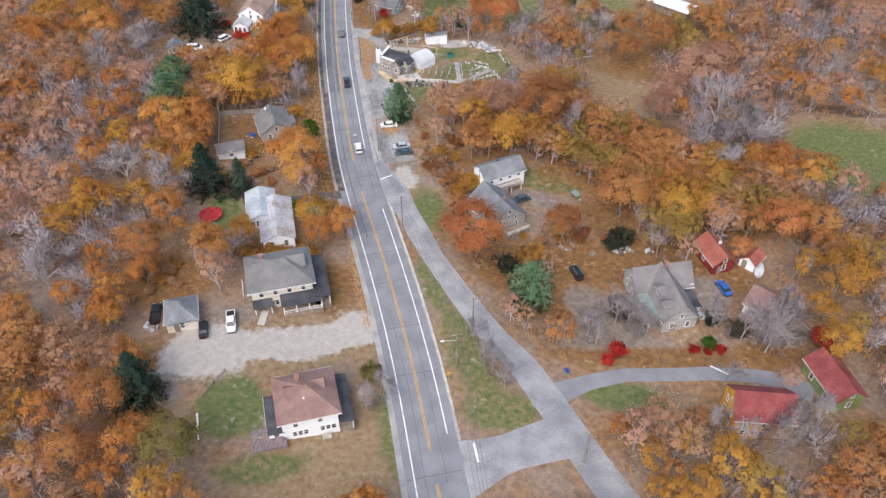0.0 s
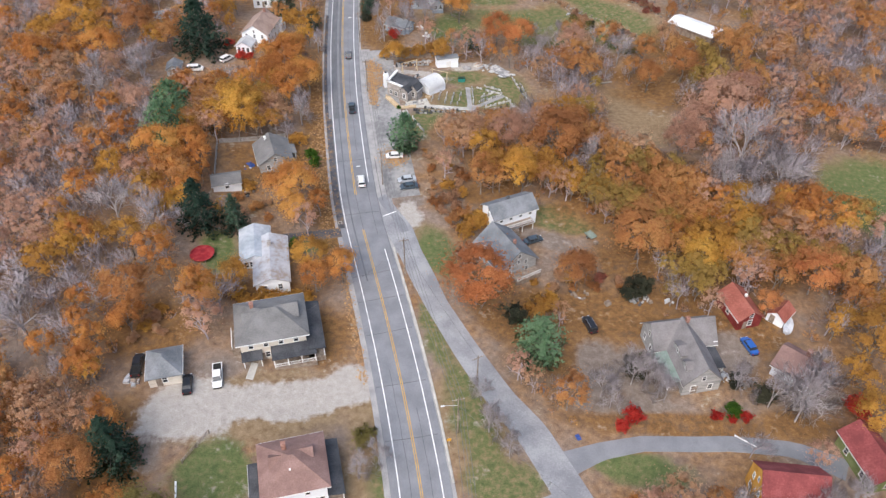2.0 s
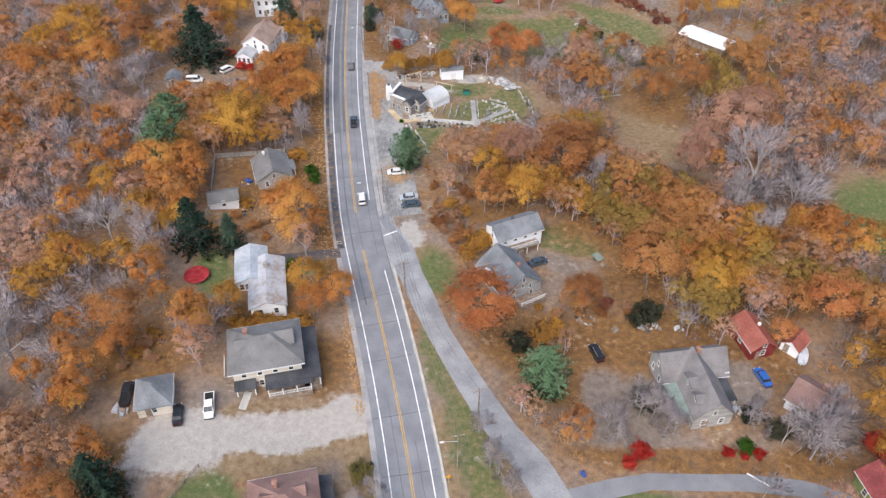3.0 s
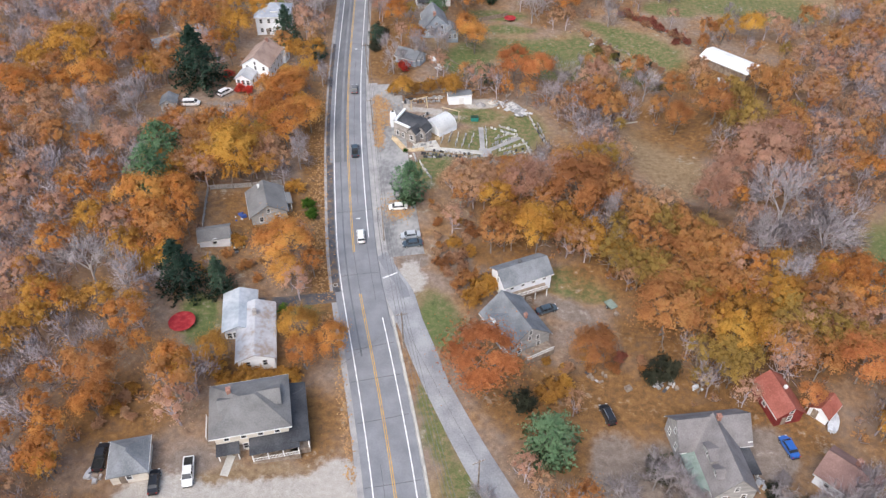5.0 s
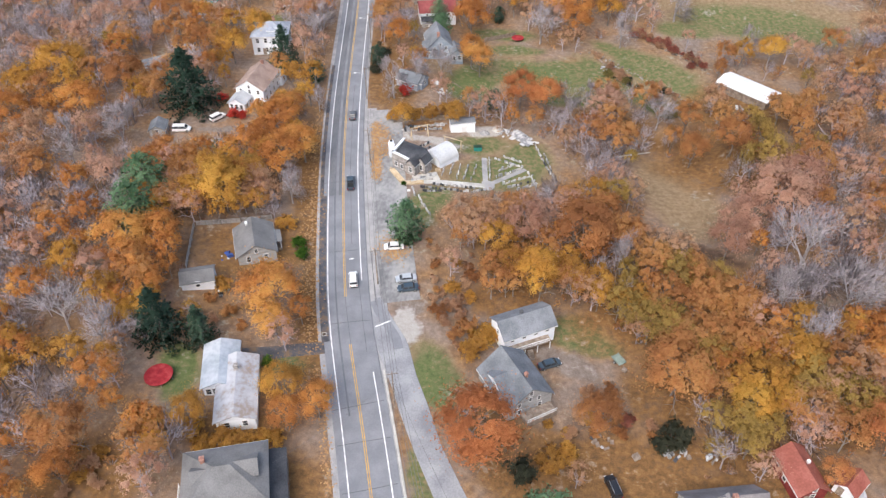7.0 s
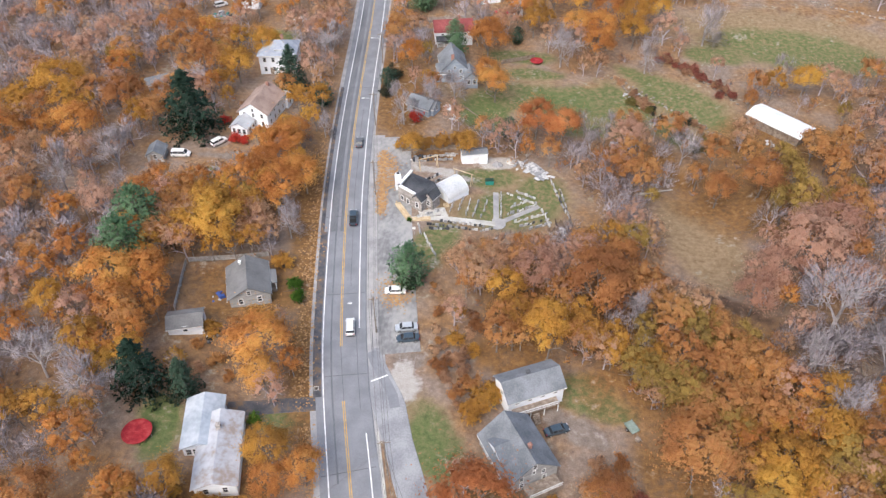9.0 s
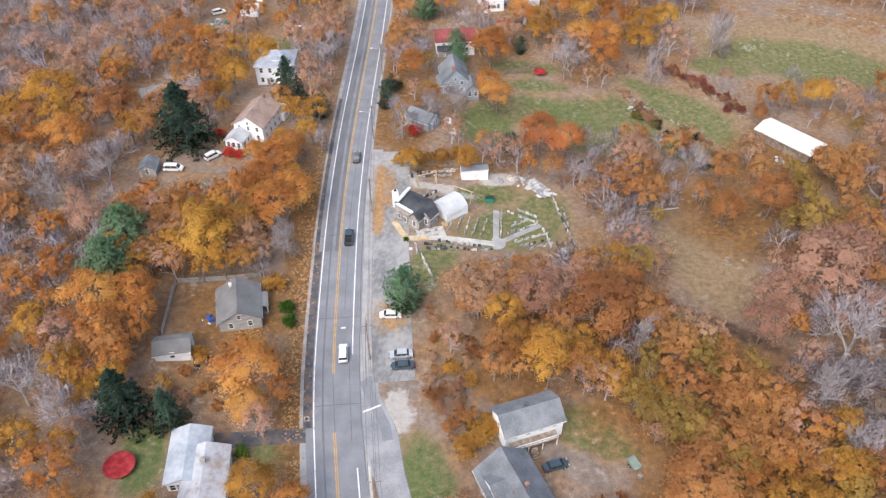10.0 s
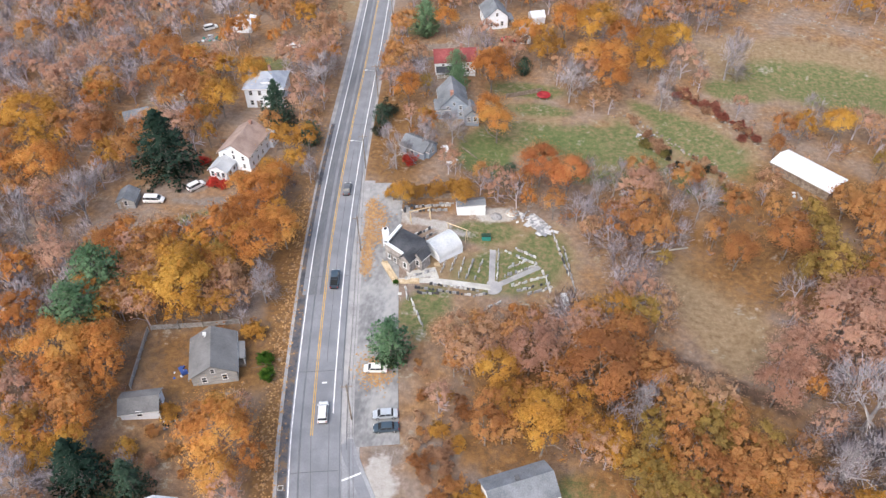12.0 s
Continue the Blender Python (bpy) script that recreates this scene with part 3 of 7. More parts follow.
line("edge_line_west", -40, 500, -3.7, 0.2, "white_line", "worn white edge line on the asphalt")
line("edge_line_east", 79.5, 143, 3.65, 0.2, "white_line", "worn white edge line on the asphalt")
line("edge_line_east", 168, 500, 3.7, 0.2, "white_line", "worn white edge line on the asphalt")
line("edge_line_east", -40, 66, 3.75, 0.2, "white_line", "worn white edge line on the asphalt")
for _y0, _y1 in ((-40, 70), (76.5, 150.5), (163.5, 500)):
    for _o in (-0.17, 0.17):
        line("centre_line", _y0, _y1, _o, 0.11, "yellow_line", "worn double yellow centre line on the asphalt")
strip("lane_mark", [along(175, 176, 1.2)[0], along(175, 176, 2.15)[0]], 0.38, 0.12, "white_line", "short white painted mark on the lane", "road marking", thick=0.012)
strip("stop_bar", [(-21.4, 155.7), (-18.5, 157.7)], 0.34, 0.12, "white_line", "white painted stop bar across the side road", "road marking", thick=0.012)
strip("stop_bar", [(3.0, 78.6), (3.9, 74.6)], 0.45, 0.12, "white_line", "white painted stop bar across the side road", "road marking", thick=0.012)
for _y in (71.5, 94.0, 106.0, 119, 128.3, 135.8, 156.4, 177.8, 203, 231, 262):
    _w = random.uniform(-0.5, 0.5)
    _p, _q = along(_y, _y + 1, -4.9)[0], along(_y + _w, _y + _w + 1, 4.8)[0]
    strip("sealed_crack", [_p, ((_p[0] + _q[0]) / 2, (_p[1] + _q[1]) / 2 + random.uniform(-0.3, 0.3)), _q], 0.12, 0.105, "tar", "dark tar-sealed crack across the road", "crack", thick=0.01)
for _o, _a, _b in ((-1.8, 62, 110), (3.1, 148, 168), (1.9, 70, 100), (0.0, 150.5, 163.5), (5.05, 140, 240), (6.2, 160, 178), (1.8, 180, 250), (6.35, 160, 177)):
    strip("sealed_crack", [(x + random.uniform(-0.12, 0.12), y) for x, y in along(_a, _b, _o)], 0.07, 0.105, "tar", "dark tar-sealed crack along the road", "crack", thick=0.01)



def storm_drain(x, y, yaw):
    d = new("storm_drain")
    d.matrix_basis = pose(x, y, float(gz(x, y)) + 0.06, 0, 0, yaw)
    tagged(d, "dark iron storm drain grate in the road edge", "drain")
    part("grate_frame", boxes((0, 0.42, 0, 0.95, 0.1, 0.06), (0, -0.42, 0, 0.95, 0.1, 0.06), (0.42, 0, 0, 0.1, 0.74, 0.06), (-0.42, 0, 0, 0.1, 0.74, 0.06)), "concrete", d)
    for i in range(5):
        part("grate_bar", boxes((-0.3 + 0.15 * i, 0, 0.005, 0.07, 0.74, 0.05)), "rubber", d)


storm_drain(-31.4, 152.6, 15)

# ---- trees ----
rng = np.random.default_rng(7)


def limb_mesh(segs, sides=4):
    """Tapered limbs from rows of start, end, two radii, as vertices and quads."""
    S = np.array(segs, float)
    a, b, r0, r1 = S[:, 0:3], S[:, 3:6], S[:, 6], S[:, 7]
    d = b - a
    d /= np.linalg.norm(d, axis=1, keepdims=True) + 1e-9
    ref = np.where(np.abs(d[:, 2:3]) > 0.9, np.array([[1.0, 0, 0]]), np.array([[0, 0, 1.0]]))
    s = np.cross(d, ref)
    s /= np.linalg.norm(s, axis=1, keepdims=True) + 1e-9
    t = np.cross(d, s)
    ang = 2 * np.pi * np.arange(sides) / sides
    ring = s[:, None] * np.cos(ang)[None, :, None] + t[:, None] * np.sin(ang)[None, :, None]
    v = np.concatenate([a[:, None] + ring * r0[:, None, None], b[:, None] + ring * r1[:, None, None]], 1)
    k = np.arange(sides)
    f = np.stack([k, (k + 1) % sides, (k + 1) % sides + sides, k + sides], -1)
    faces = (f[None] + (np.arange(len(S)) * 2 * sides)[:, None, None]).reshape(-1, 4)
    return v.reshape(-1, 3), faces


def branches(h, spread, levels, forks, r, lean=0.15, upright=0.55):
    """Limb rows of a broad-leaved tree of height h, and the tips of its twigs."""
    segs, tips = [], []

    def grow(p, d, length, rad, level):
        q = p + d * length
        segs.append((*p, *q, rad, rad * 0.62))
        if level == 0:
            tips.append(q)
            return
        for i in range(forks if level < levels else forks + 1):
            nd = d * rng.uniform(0.5, 0.9) + rng.normal(0, 0.55, 3) * spread
            nd[2] += upright * rng.uniform(0.1, 0.7)
            nd /= np.linalg.norm(nd)
            s = p + (q - p) * rng.uniform(0.45, 1.0)
            grow(s, nd, length * rng.uniform(0.58, 0.82), rad * 0.55, level - 1)
    grow(np.zeros(3) - (0, 0, 0.4), np.array([rng.normal(0, lean * 0.3), rng.normal(0, lean * 0.3), 1.0]), h * 0.40, r, levels)
    return segs, np.array(tips)


def leaf_tris(centres, count, spread, size, flat=0.0, slim=1.0, outward=0.0):
    """Small leaf sprays scattered round the given centres; slim ones are bare twigs."""
    c = centres[rng.integers(0, len(centres), count)] + rng.normal(0, 1, (count, 3)) * spread
    u = rng.normal(0, 1, (count, 3))
    u[:, 2] *= 1 - flat
    u /= np.linalg.norm(u, axis=1, keepdims=True)
    if outward:
        away = c - (0, 0, c[:, 2].mean() - 3.5)
        u = u * 0.6 + outward * away / (np.linalg.norm(away, axis=1, keepdims=True) + 1e-6)
        u /= np.linalg.norm(u, axis=1, keepdims=True)
    w = rng.normal(0, 1, (count, 3))
    w[:, 2] *= 1 - flat
    w -= u * (u * w).sum(1, keepdims=True)
    w /= np.linalg.norm(w, axis=1, keepdims=True) + 1e-9
    s = size * rng.uniform(0.6, 1.3, (count, 1))
    v = np.stack([c - u * s * 0.6 - w * s * 0.35 * slim, c + u * s * 0.6 - w * s * 0.25 * slim, c + w * s * 0.62 * slim], 1)
    out = c - np.array([0, 0, c[:, 2].mean() - 1.0])
    back = (np.cross(v[:, 1] - v[:, 0], v[:, 2] - v[:, 0]) * out).sum(1) < 0
    v[back] = v[back][:, ::-1]
    return v.reshape(-1, 3), np.arange(count * 3).reshape(-1, 3)


def crown_normals(v):
    """Normals that round a crown off as one mass, with some disorder from leaf to leaf."""
    if not len(v):
        return v
    zc = v[:, 2].mean() - 1.0
    n = v - (0, 0, zc)
    n = 0.75 * n / np.maximum(np.linalg.norm(n, axis=1, keepdims=True), 3.0) + (0, 0, 0.75) + np.repeat(rng.normal(0, 0.15, (len(v) // 3, 3)), 3, 0)
    return n / (np.linalg.norm(n, axis=1, keepdims=True) + 1e-9)


def crown_centres(n, rx, rz, zc, shell=0.55):
    d = rng.normal(0, 1, (n, 3))
    d /= np.linalg.norm(d, axis=1, keepdims=True)
    r = rng.uniform(shell, 1.0, (n, 1)) ** 0.7
    lump = 1 + 0.16 * np.sin(d[:, :1] * 5 + rng.uniform(0, 6)) + 0.14 * np.sin(d[:, 1:2] * 6 + rng.uniform(0, 6))
    p = d * r * lump * (rx, rx, rz)
    p[:, 2] = np.where(p[:, 2] < -0.4 * rz, -0.4 * rz + rng.normal(0, 0.1 * rz, n), p[:, 2])
    return p + (0, 0, zc)


def leaf_clumps(count, rx, rz, zc, size, lobes=13, loose=0.10):
    """Leaf sprays gathered in lobes round a crown, with a ragged outline and soft hollows between the lobes."""
    i = np.arange(lobes) + 0.5
    z = 0.98 - 1.30 * i / lobes + rng.uniform(-0.1, 0.1, lobes)
    z = np.clip(z, -0.4, 0.98)
    a = 2.39996 * i + rng.uniform(-0.5, 0.5, lobes)
    d = np.stack([np.sqrt(1 - z * z) * np.cos(a), np.sqrt(1 - z * z) * np.sin(a), z], -1)
    grow = rng.uniform(0.72, 1.12, (lobes, 1))
    mid = d * (rx, rx, rz) * 0.62 * grow
    rad = rx * rng.uniform(0.36, 0.56, lobes)
    k = rng.choice(lobes, count, p=rad**2 / (rad**2).sum())
    q = rng.normal(0, 1, (count, 3))
    q /= np.linalg.norm(q, axis=1, keepdims=True)
    q = q + 0.75 * d[k] + (0, 0, 0.35)
    q /= np.linalg.norm(q, axis=1, keepdims=True)
    t = np.abs(rng.normal(0, 1, count)) * (0.50 + loose)
    q[t < 0.5] += (0, 0, 0.6)
    q /= np.linalg.norm(q, axis=1, keepdims=True)
    r = t * rad[k] * 1.12
    c = mid[k] + q * r[:, None] * (1, 1, 0.85)
    n = 0.55 * q + 0.45 * c / np.maximum(np.linalg.norm(c, axis=1, keepdims=True), 2.0) + (0, 0, 0.55) + rng.normal(0, 0.22, (count, 3))
    n /= np.linalg.norm(n, axis=1, keepdims=True)
    g = q + rng.normal(0, 0.45, (count, 3)) + (0, 0, 0.2)
    g /= np.linalg.norm(g, axis=1, keepdims=True)
    u = np.cross(g, rng.normal(0, 1, (count, 3)))
    u /= np.linalg.norm(u, axis=1, keepdims=True) + 1e-9
    w = np.cross(g, u)
    s = size * rng.uniform(0.7, 1.3, (count, 1)) * np.clip(1.5 - 0.85 * t, 0.45, 1.35)[:, None]
    c = c + (0, 0, zc)
    v = np.stack([c - u * s * 0.6 - w * s * 0.35, c + u * s * 0.6 - w * s * 0.3, c + w * s * 0.66], 1)
    return v.reshape(-1, 3), np.arange(count * 3).reshape(-1, 3), np.repeat(n, 3, 0)


def broadleaf(leaves=900, levels=3, forks=3, size=0.62, loose=0.12):
    """A tree of crown radius 5 and height about 12: limbs and leaf sprays."""
    segs, tips = branches(10.0, 0.9, levels, forks, 0.24)
    S = np.array(segs)
    S[:, [0, 1, 3, 4]] *= 4.2 / max(4.2, np.hypot(S[:, 3], S[:, 4]).max())
    S[:, [2, 5]] *= 10.2 / max(10.2, S[:, 5].max())
    return limb_mesh(S, 3), leaf_clumps(leaves, rng.uniform(4.2, 4.8), rng.uniform(3.6, 4.8), 6.9, size, int(rng.integers(10, 17)), loose)


def bare(levels=4, forks=3, leaves=0, least=0.024):
    segs, tips = branches(12.5, 0.95, levels, forks, 0.22, upright=0.75)
    S = np.array(segs)
    k = 5.4 / max(5.4, np.hypot(S[:, 3], S[:, 4]).max())
    S[:, [0, 1, 3, 4]] *= k
    tips = tips * (k, k, 1)
    S[:, 6:8] = np.maximum(S[:, 6:8] * 1.1, least)
    lv, lf = leaf_tris(tips, leaves, 0.35, 1.15, slim=1.5 * least, outward=1.2)
    return limb_mesh(S, 3), (lv, lf, crown_normals(lv))


def conifer(whorls=15, height=13.0, radius=3.6, top=0.05, round_=False, leaves=1900):
    segs = [(0, 0, -0.4, 0, 0, height, 0.24, 0.03)]
    cs, ws = [], []
    for i in range(whorls):
        f = i / (whorls - 1)
        z = height * (0.10 + 0.88 * f)
        r = radius * ((1 - f) ** 0.62 + top) if not round_ else radius * (math.sin(math.pi * (0.16 + 0.80 * f)) ** 0.7)
        n = max(4, int(9 * (1 - 0.5 * f)))
        for k in range(n):
            a = 2 * math.pi * (k + rng.uniform(-0.3, 0.3)) / n + i
            rr = r * rng.uniform(0.75, 1.12)
            end = (rr * math.cos(a), rr * math.sin(a), z - rr * (0.22 if not round_ else -0.12))
            segs.append((0, 0, z, *end, 0.05, 0.015))
            for s in np.linspace(0.3, 1.0, 5):
                cs.append((end[0] * s, end[1] * s, z + (end[2] - z) * s))
    lv, lf = leaf_tris(np.array(cs), leaves, 0.30 if not round_ else 0.38, 0.46, flat=0.35)
    return limb_mesh(segs, 3), (lv, lf, crown_normals(lv))


def shrub(leaves=260):
    segs = [(0, 0, -0.2, rng.normal(0, 0.4), rng.normal(0, 0.4), rng.uniform(0.7, 1.1), 0.04, 0.01) for _ in range(8)]
    c = crown_centres(16, 0.8, 0.62, 0.72, 0.3)
    lv, lf = leaf_tris(c, leaves, 0.16, 0.24)
    return limb_mesh(segs, 3), (lv, lf, crown_normals(lv))


def np_mesh(name, v, f, material, normals=None):
    me = bpy.data.meshes.new(name)
    k = f.shape[1]
    me.vertices.add(len(v))
    me.vertices.foreach_set("co", np.ascontiguousarray(v, float).ravel())
    me.loops.add(f.size)
    me.loops.foreach_set("vertex_index", np.ascontiguousarray(f, np.int32).ravel())
    me.polygons.add(len(f))
    me.polygons.foreach_set("loop_start", np.arange(len(f)) * k)
    me.update()
    me.materials.append(M[material])
    if normals is not None:
        at = me.attributes.new("custom_normal", "FLOAT_VECTOR", "POINT")
        at.data.foreach_set("vector", np.ascontiguousarray(normals, np.float32).ravel())
    return me


KINDS = {  # leaf material, bark, label
    "maple": ("maple_leaf", "bark", "broad maple tree in bright orange autumn leaf", lambda: broadleaf(5200, levels=3, size=0.40)),
    "rust": ("rust_leaf", "bark", "broad oak tree in rusty orange autumn leaf", lambda: broadleaf(5200, levels=3, size=0.40)),
    "copper": ("copper_leaf", "bark", "broad maple tree in deep copper-orange leaf", lambda: broadleaf(5200, levels=3, size=0.40)),
    "gold": ("gold_leaf", "bark", "broad tree in golden yellow autumn leaf", lambda: broadleaf(5200, levels=3, size=0.40)),
    "pink": ("pink_leaf", "bark", "broad oak tree in faded pinkish russet leaf", lambda: broadleaf(4200, levels=3, size=0.40, loose=0.2)),
    "olive": ("moss_leaf", "bark", "broad tree in dull olive green autumn leaf", lambda: broadleaf(5200, levels=3, size=0.40)),
    "bare": ("twig", "pale_bark", "leafless grey tree with fine pale branches", lambda: bare(5, 3, 1500, 0.03)),
    "pine": ("pine_needle", "bark", "green pine tree with a full rounded crown", lambda: conifer(13, 12, 4.6, round_=True, leaves=3600)),
    "spruce": ("spruce_needle", "bark", "dark green spruce tree, pointed and dense", lambda: conifer(17, 14.0, 5.2, leaves=4200)),
    "red": ("red_leaf", "bark", "small tree in bright red autumn leaf", lambda: broadleaf(2600, levels=2, size=0.5)),
    "darkred": ("crimson_leaf", "bark", "small tree in dark crimson autumn leaf", lambda: broadleaf(2400, levels=2, size=0.5)),
    "darkgreen": ("spruce_needle", "bark", "dense dark green evergreen bush", lambda: conifer(9, 8, 4.2, top=0.3, round_=True, leaves=1800)),
}
PROTO = {}
for _k, (_leaf, _bark, _label, _make) in KINDS.items():
    PROTO[_k] = []
    for _i in range(3):
        (_tv, _tf), (_lv, _lf, _ln) = _make()
        PROTO[_k].append((np_mesh("trunk", _tv, _tf, _bark), np_mesh("crown", _lv, _lf, _leaf, _ln)))


def tree(kind, x, y, radius, i=0):
    """One tree as a thing with its trunk and crown."""
    trunk, crown = PROTO[kind][i % 3]
    s = radius / 5.0 * (1.2 if kind == "spruce" else 1.0)
    hz = s ** 0.6 if kind != "bare" else s ** 0.7
    ob = new(("pine_tree" if kind == "pine" else "spruce_tree" if kind == "spruce" else "evergreen_bush" if kind == "darkgreen" else "bare_tree" if kind == "bare" else "maple_tree" if kind in ("maple", "copper", "red", "darkred") else "oak_tree" if kind in ("rust", "pink") else "birch_tree"))
    ob.matrix_basis = pose(x, y, float(gz(x, y)), 0, 0, (x * 37 + y * 11) % 360)
    ob.scale = (s, s, hz)
    tagged(ob, KINDS[kind][2], "tree" if kind != "darkgreen" else "bush")
    for name, me in (("trunk", trunk), ("crown", crown)):
        if me:
            new(name, me).parent = ob
    return ob


# single trees: x, y, crown radius
TREES = {
    "maple": [(-78.5, 167.8, 6.6), (-71, 169.8, 5.6), (-42.6, 157.4, 7.4), (-27.5, 132.3, 4.4), (-39.6, 158, 6.5), (-83.3, 168.3, 5.6), (-57.8, 222, 6.4), (-54, 204.9, 6), (-114.8, 222.2, 7.1), (-130.7, 214.8, 6.9), (-27.7, 130, 3.6), (-32.8, 129.5, 3.9), (-66, 112.3, 4.2), (-12.6, 285.9, 7.8), (-34.5, 273.5, 5), (-7.9, 261.8, 5.2), (21.7, 297.2, 7.4), (8.3, 243.6, 6.2), (-30.6, 313.6, 5), (-56.9, 229.5, 4.1), (-55.5, 219.6, 5), (-49.6, 210.5, 5.7), (-82.1, 166.5, 6.3), (-43.3, 159, 5.1), (78, 269.1, 4.6), (84, 275.2, 3.7)],
    "gold": [(-34.4, 135.1, 4.7), (79.7, 117.3, 7.3), (73.8, 100, 4.9), (-62.8, 187.8, 7.1), (11.5, 171.7, 6), (52.1, 144.7, 5.4), (-131.6, 216.8, 10.6), (-64.3, 187.3, 6.7), (-57.2, 186.5, 5.4), (-129.3, 239.9, 8.4), (-49.2, 126.5, 4), (-70.2, 147, 3.4), (13.5, 182.9, 6.4), (50.3, 139.4, 4.6), (4.3, 308.5, 6.9), (34.6, 301.1, 5.3), (13.5, 312.6, 6.9), (-55.8, 205.7, 5), (-60.6, 187, 6.3), (-79.2, 272.6, 5.7), (-84.2, 259.6, 6.2), (-12.3, 232.2, 3.5), (-26, 229.2, 3.2), (2.3, 180.2, 5.3)],
    "copper": [(1.7, 128.2, 8.4), (73.2, 135.3, 6.2), (-39.6, 158, 7.2), (-28.6, 131.2, 4.6)],
    "rust": [(-60.5, 188.3, 6.4), (-53, 212.7, 7.8), (5.5, 179.4, 9.2), (21, 182.4, 9.3), (37.7, 145.4, 8.1), (47.4, 140.6, 6.6), (23.5, 135.2, 5.2), (-63.4, 79.2, 5.9), (-68.4, 118.8, 6), (-63.8, 67.8, 5.6), (-73.7, 165.5, 6.7), (-108.2, 235.3, 7.4), (4.3, 188, 6.6), (21, 178.2, 6.9), (37, 144.1, 6.4), (3, 127.5, 7.4), (-109.1, 281.2, 6.8), (-57.6, 311.4, 5.4), (26.1, 192.6, 5.5), (63.6, 264.5, 2.6), (61.5, 227.1, 6.2), (50.8, 223.8, 5), (21.1, 178.3, 5.6)],
    "pine": [(14.5, 113.4, 5.6), (-82, 188.4, 6.3), (-18.7, 182.3, 4.8), (-36.5, 308.3, 6), (-21.6, 282.9, 3.2), (-80.4, 177.8, 6)],
    "spruce": [(-62.0, 145.6, 4.3), (-54.2, 146.4, 2.7), (-58, 83.3, 3.9), (-88, 232.6, 6.8), (-67.5, 258.3, 4.2), (-62.6, 146, 3.9), (-89.5, 234.8, 6)],
    "bare": [(5.1, 96.1, 3.5), (8.8, 91.5, 2.7), (68.5, 181.3, 10.8), (32.6, 109.8, 4.2), (26.4, 106.4, 3.4), (37.3, 106.9, 3.4), (61.6, 101.9, 6.1), (52.4, 108.9, 3.2), (-17.2, 85.2, 3.1), (61.1, 167.5, 7.6), (74.6, 169.4, 8.2), (66, 157.9, 5.6), (21.4, 140.4, 6), (-85.3, 108.9, 7), (-81.6, 145.7, 6.8), (-48.6, 193.6, 5.2), (-108.3, 201.5, 6.5), (-98.9, 211, 6.8), (-53, 125.2, 4), (-71.7, 141.7, 6.6), (29.7, 177.7, 5), (70, 175.3, 9.1), (10.2, 285.3, 7.2), (-51.5, 234.9, 3.3), (-31.5, 244.1, 5.4), (-21.6, 262.1, 5.3), (-49, 192.1, 4.7), (-59.7, 274.3, 7.2), (46.3, 240.4, 5.1), (62.1, 202.1, 7.8), (76.5, 278.3, 6), (27, 244.7, 5.5), (54.7, 301.8, 8.2)],
    "olive": [(-47.9, 70.2, 5.7)],
    "darkred": [(-42.5, 191.4, 3.4)],
    "darkgreen": [(-4.1, 297.5, 2.9), (-2, 244.2, 3.4), (-4.6, 242.3, 2.8), (-56.2, 250.9, 3.9), (-39.7, 263, 3.4)],
    "red": [(-27.4, 243.6, 4)],
}
MORE_TREES = {
    "maple": [(-40.5, 150.4, 4.4), (-12.6, 286.2, 7), (-11, 268.3, 5), (21.4, 288.7, 6), (6.6, 315, 7), (24, 309.7, 6), (14, 300, 5.5), (-5, 309, 5.5)],
    "gold": [(15.4, 313.1, 8), (32.4, 306.4, 6.5), (0.8, 301.2, 5), (32.5, 298.6, 5), (79.5, 273.6, 5), (40, 312, 5.5)],
    "bare": [(74.8, 279.6, 4), (44, 241.4, 5.5), (19.7, 238.8, 4), (23.7, 245.1, 4), (-19.3, 257.5, 5), (-25.8, 251.7, 5), (36, 285, 5)],
    "pink": [(66, 199, 9), (59, 192.5, 6), (73, 206, 7.5), (8, 184.5, 6), (53, 184, 5), (-29.8, 249, 4.5)],
    "pine": [(-37.1, 313.8, 5), (-23.7, 291, 3.5)],
    "copper": [(12, 242, 6.5), (5, 245, 6), (62, 128, 3)],
}
placed = []
for _k, _rows in (*MORE_TREES.items(), *TREES.items()):
    for _x, _y, _r in _rows:
        if all((_x - a) ** 2 + (_y - b) ** 2 > (0.55 * (_r + c)) ** 2 for a, b, c in placed) and abs(_x - float(road_x(_y))) > 7.5:
            tree(_k, _x, _y, _r, len(placed))
            placed.append((_x, _y, _r))

# ---- houses ----
def shared(name, bm, material):
    me = bpy.data.meshes.new(name)
    bm.to_mesh(me)
    bm.free()
    me.materials.append(M[material])
    return me


def frame_mesh(w, hgt):
    return shared("window_frame", boxes((0, 0.03, hgt - 0.12, w, 0.1, 0.12), (0, 0.05, 0, w + 0.1, 0.14, 0.12), (-w / 2 + 0.06, 0.03, 0.12, 0.12, 0.1, hgt - 0.24), (w / 2 - 0.06, 0.03, 0.12, 0.12, 0.1, hgt - 0.24), (0, 0.03, hgt / 2, w - 0.24, 0.08, 0.07)), "trim")


WIN, PANE = frame_mesh(1.05, 1.6), shared("pane", boxes((0, 0.012, 0.12, 0.84, 0.04, 1.36)), "glass")
DOOR = shared("door", boxes((0, 0.03, 0, 1.05, 0.08, 2.1), (0, 0.06, 1.2, 0.6, 0.06, 0.7)), "timber")


def window(parent, m, scale=1.0):
    o = new("window", WIN)
    o.parent, o.matrix_basis = parent, m @ Matrix.Scale(scale, 4)
    p = new("pane", PANE)
    p.parent = o
    return o


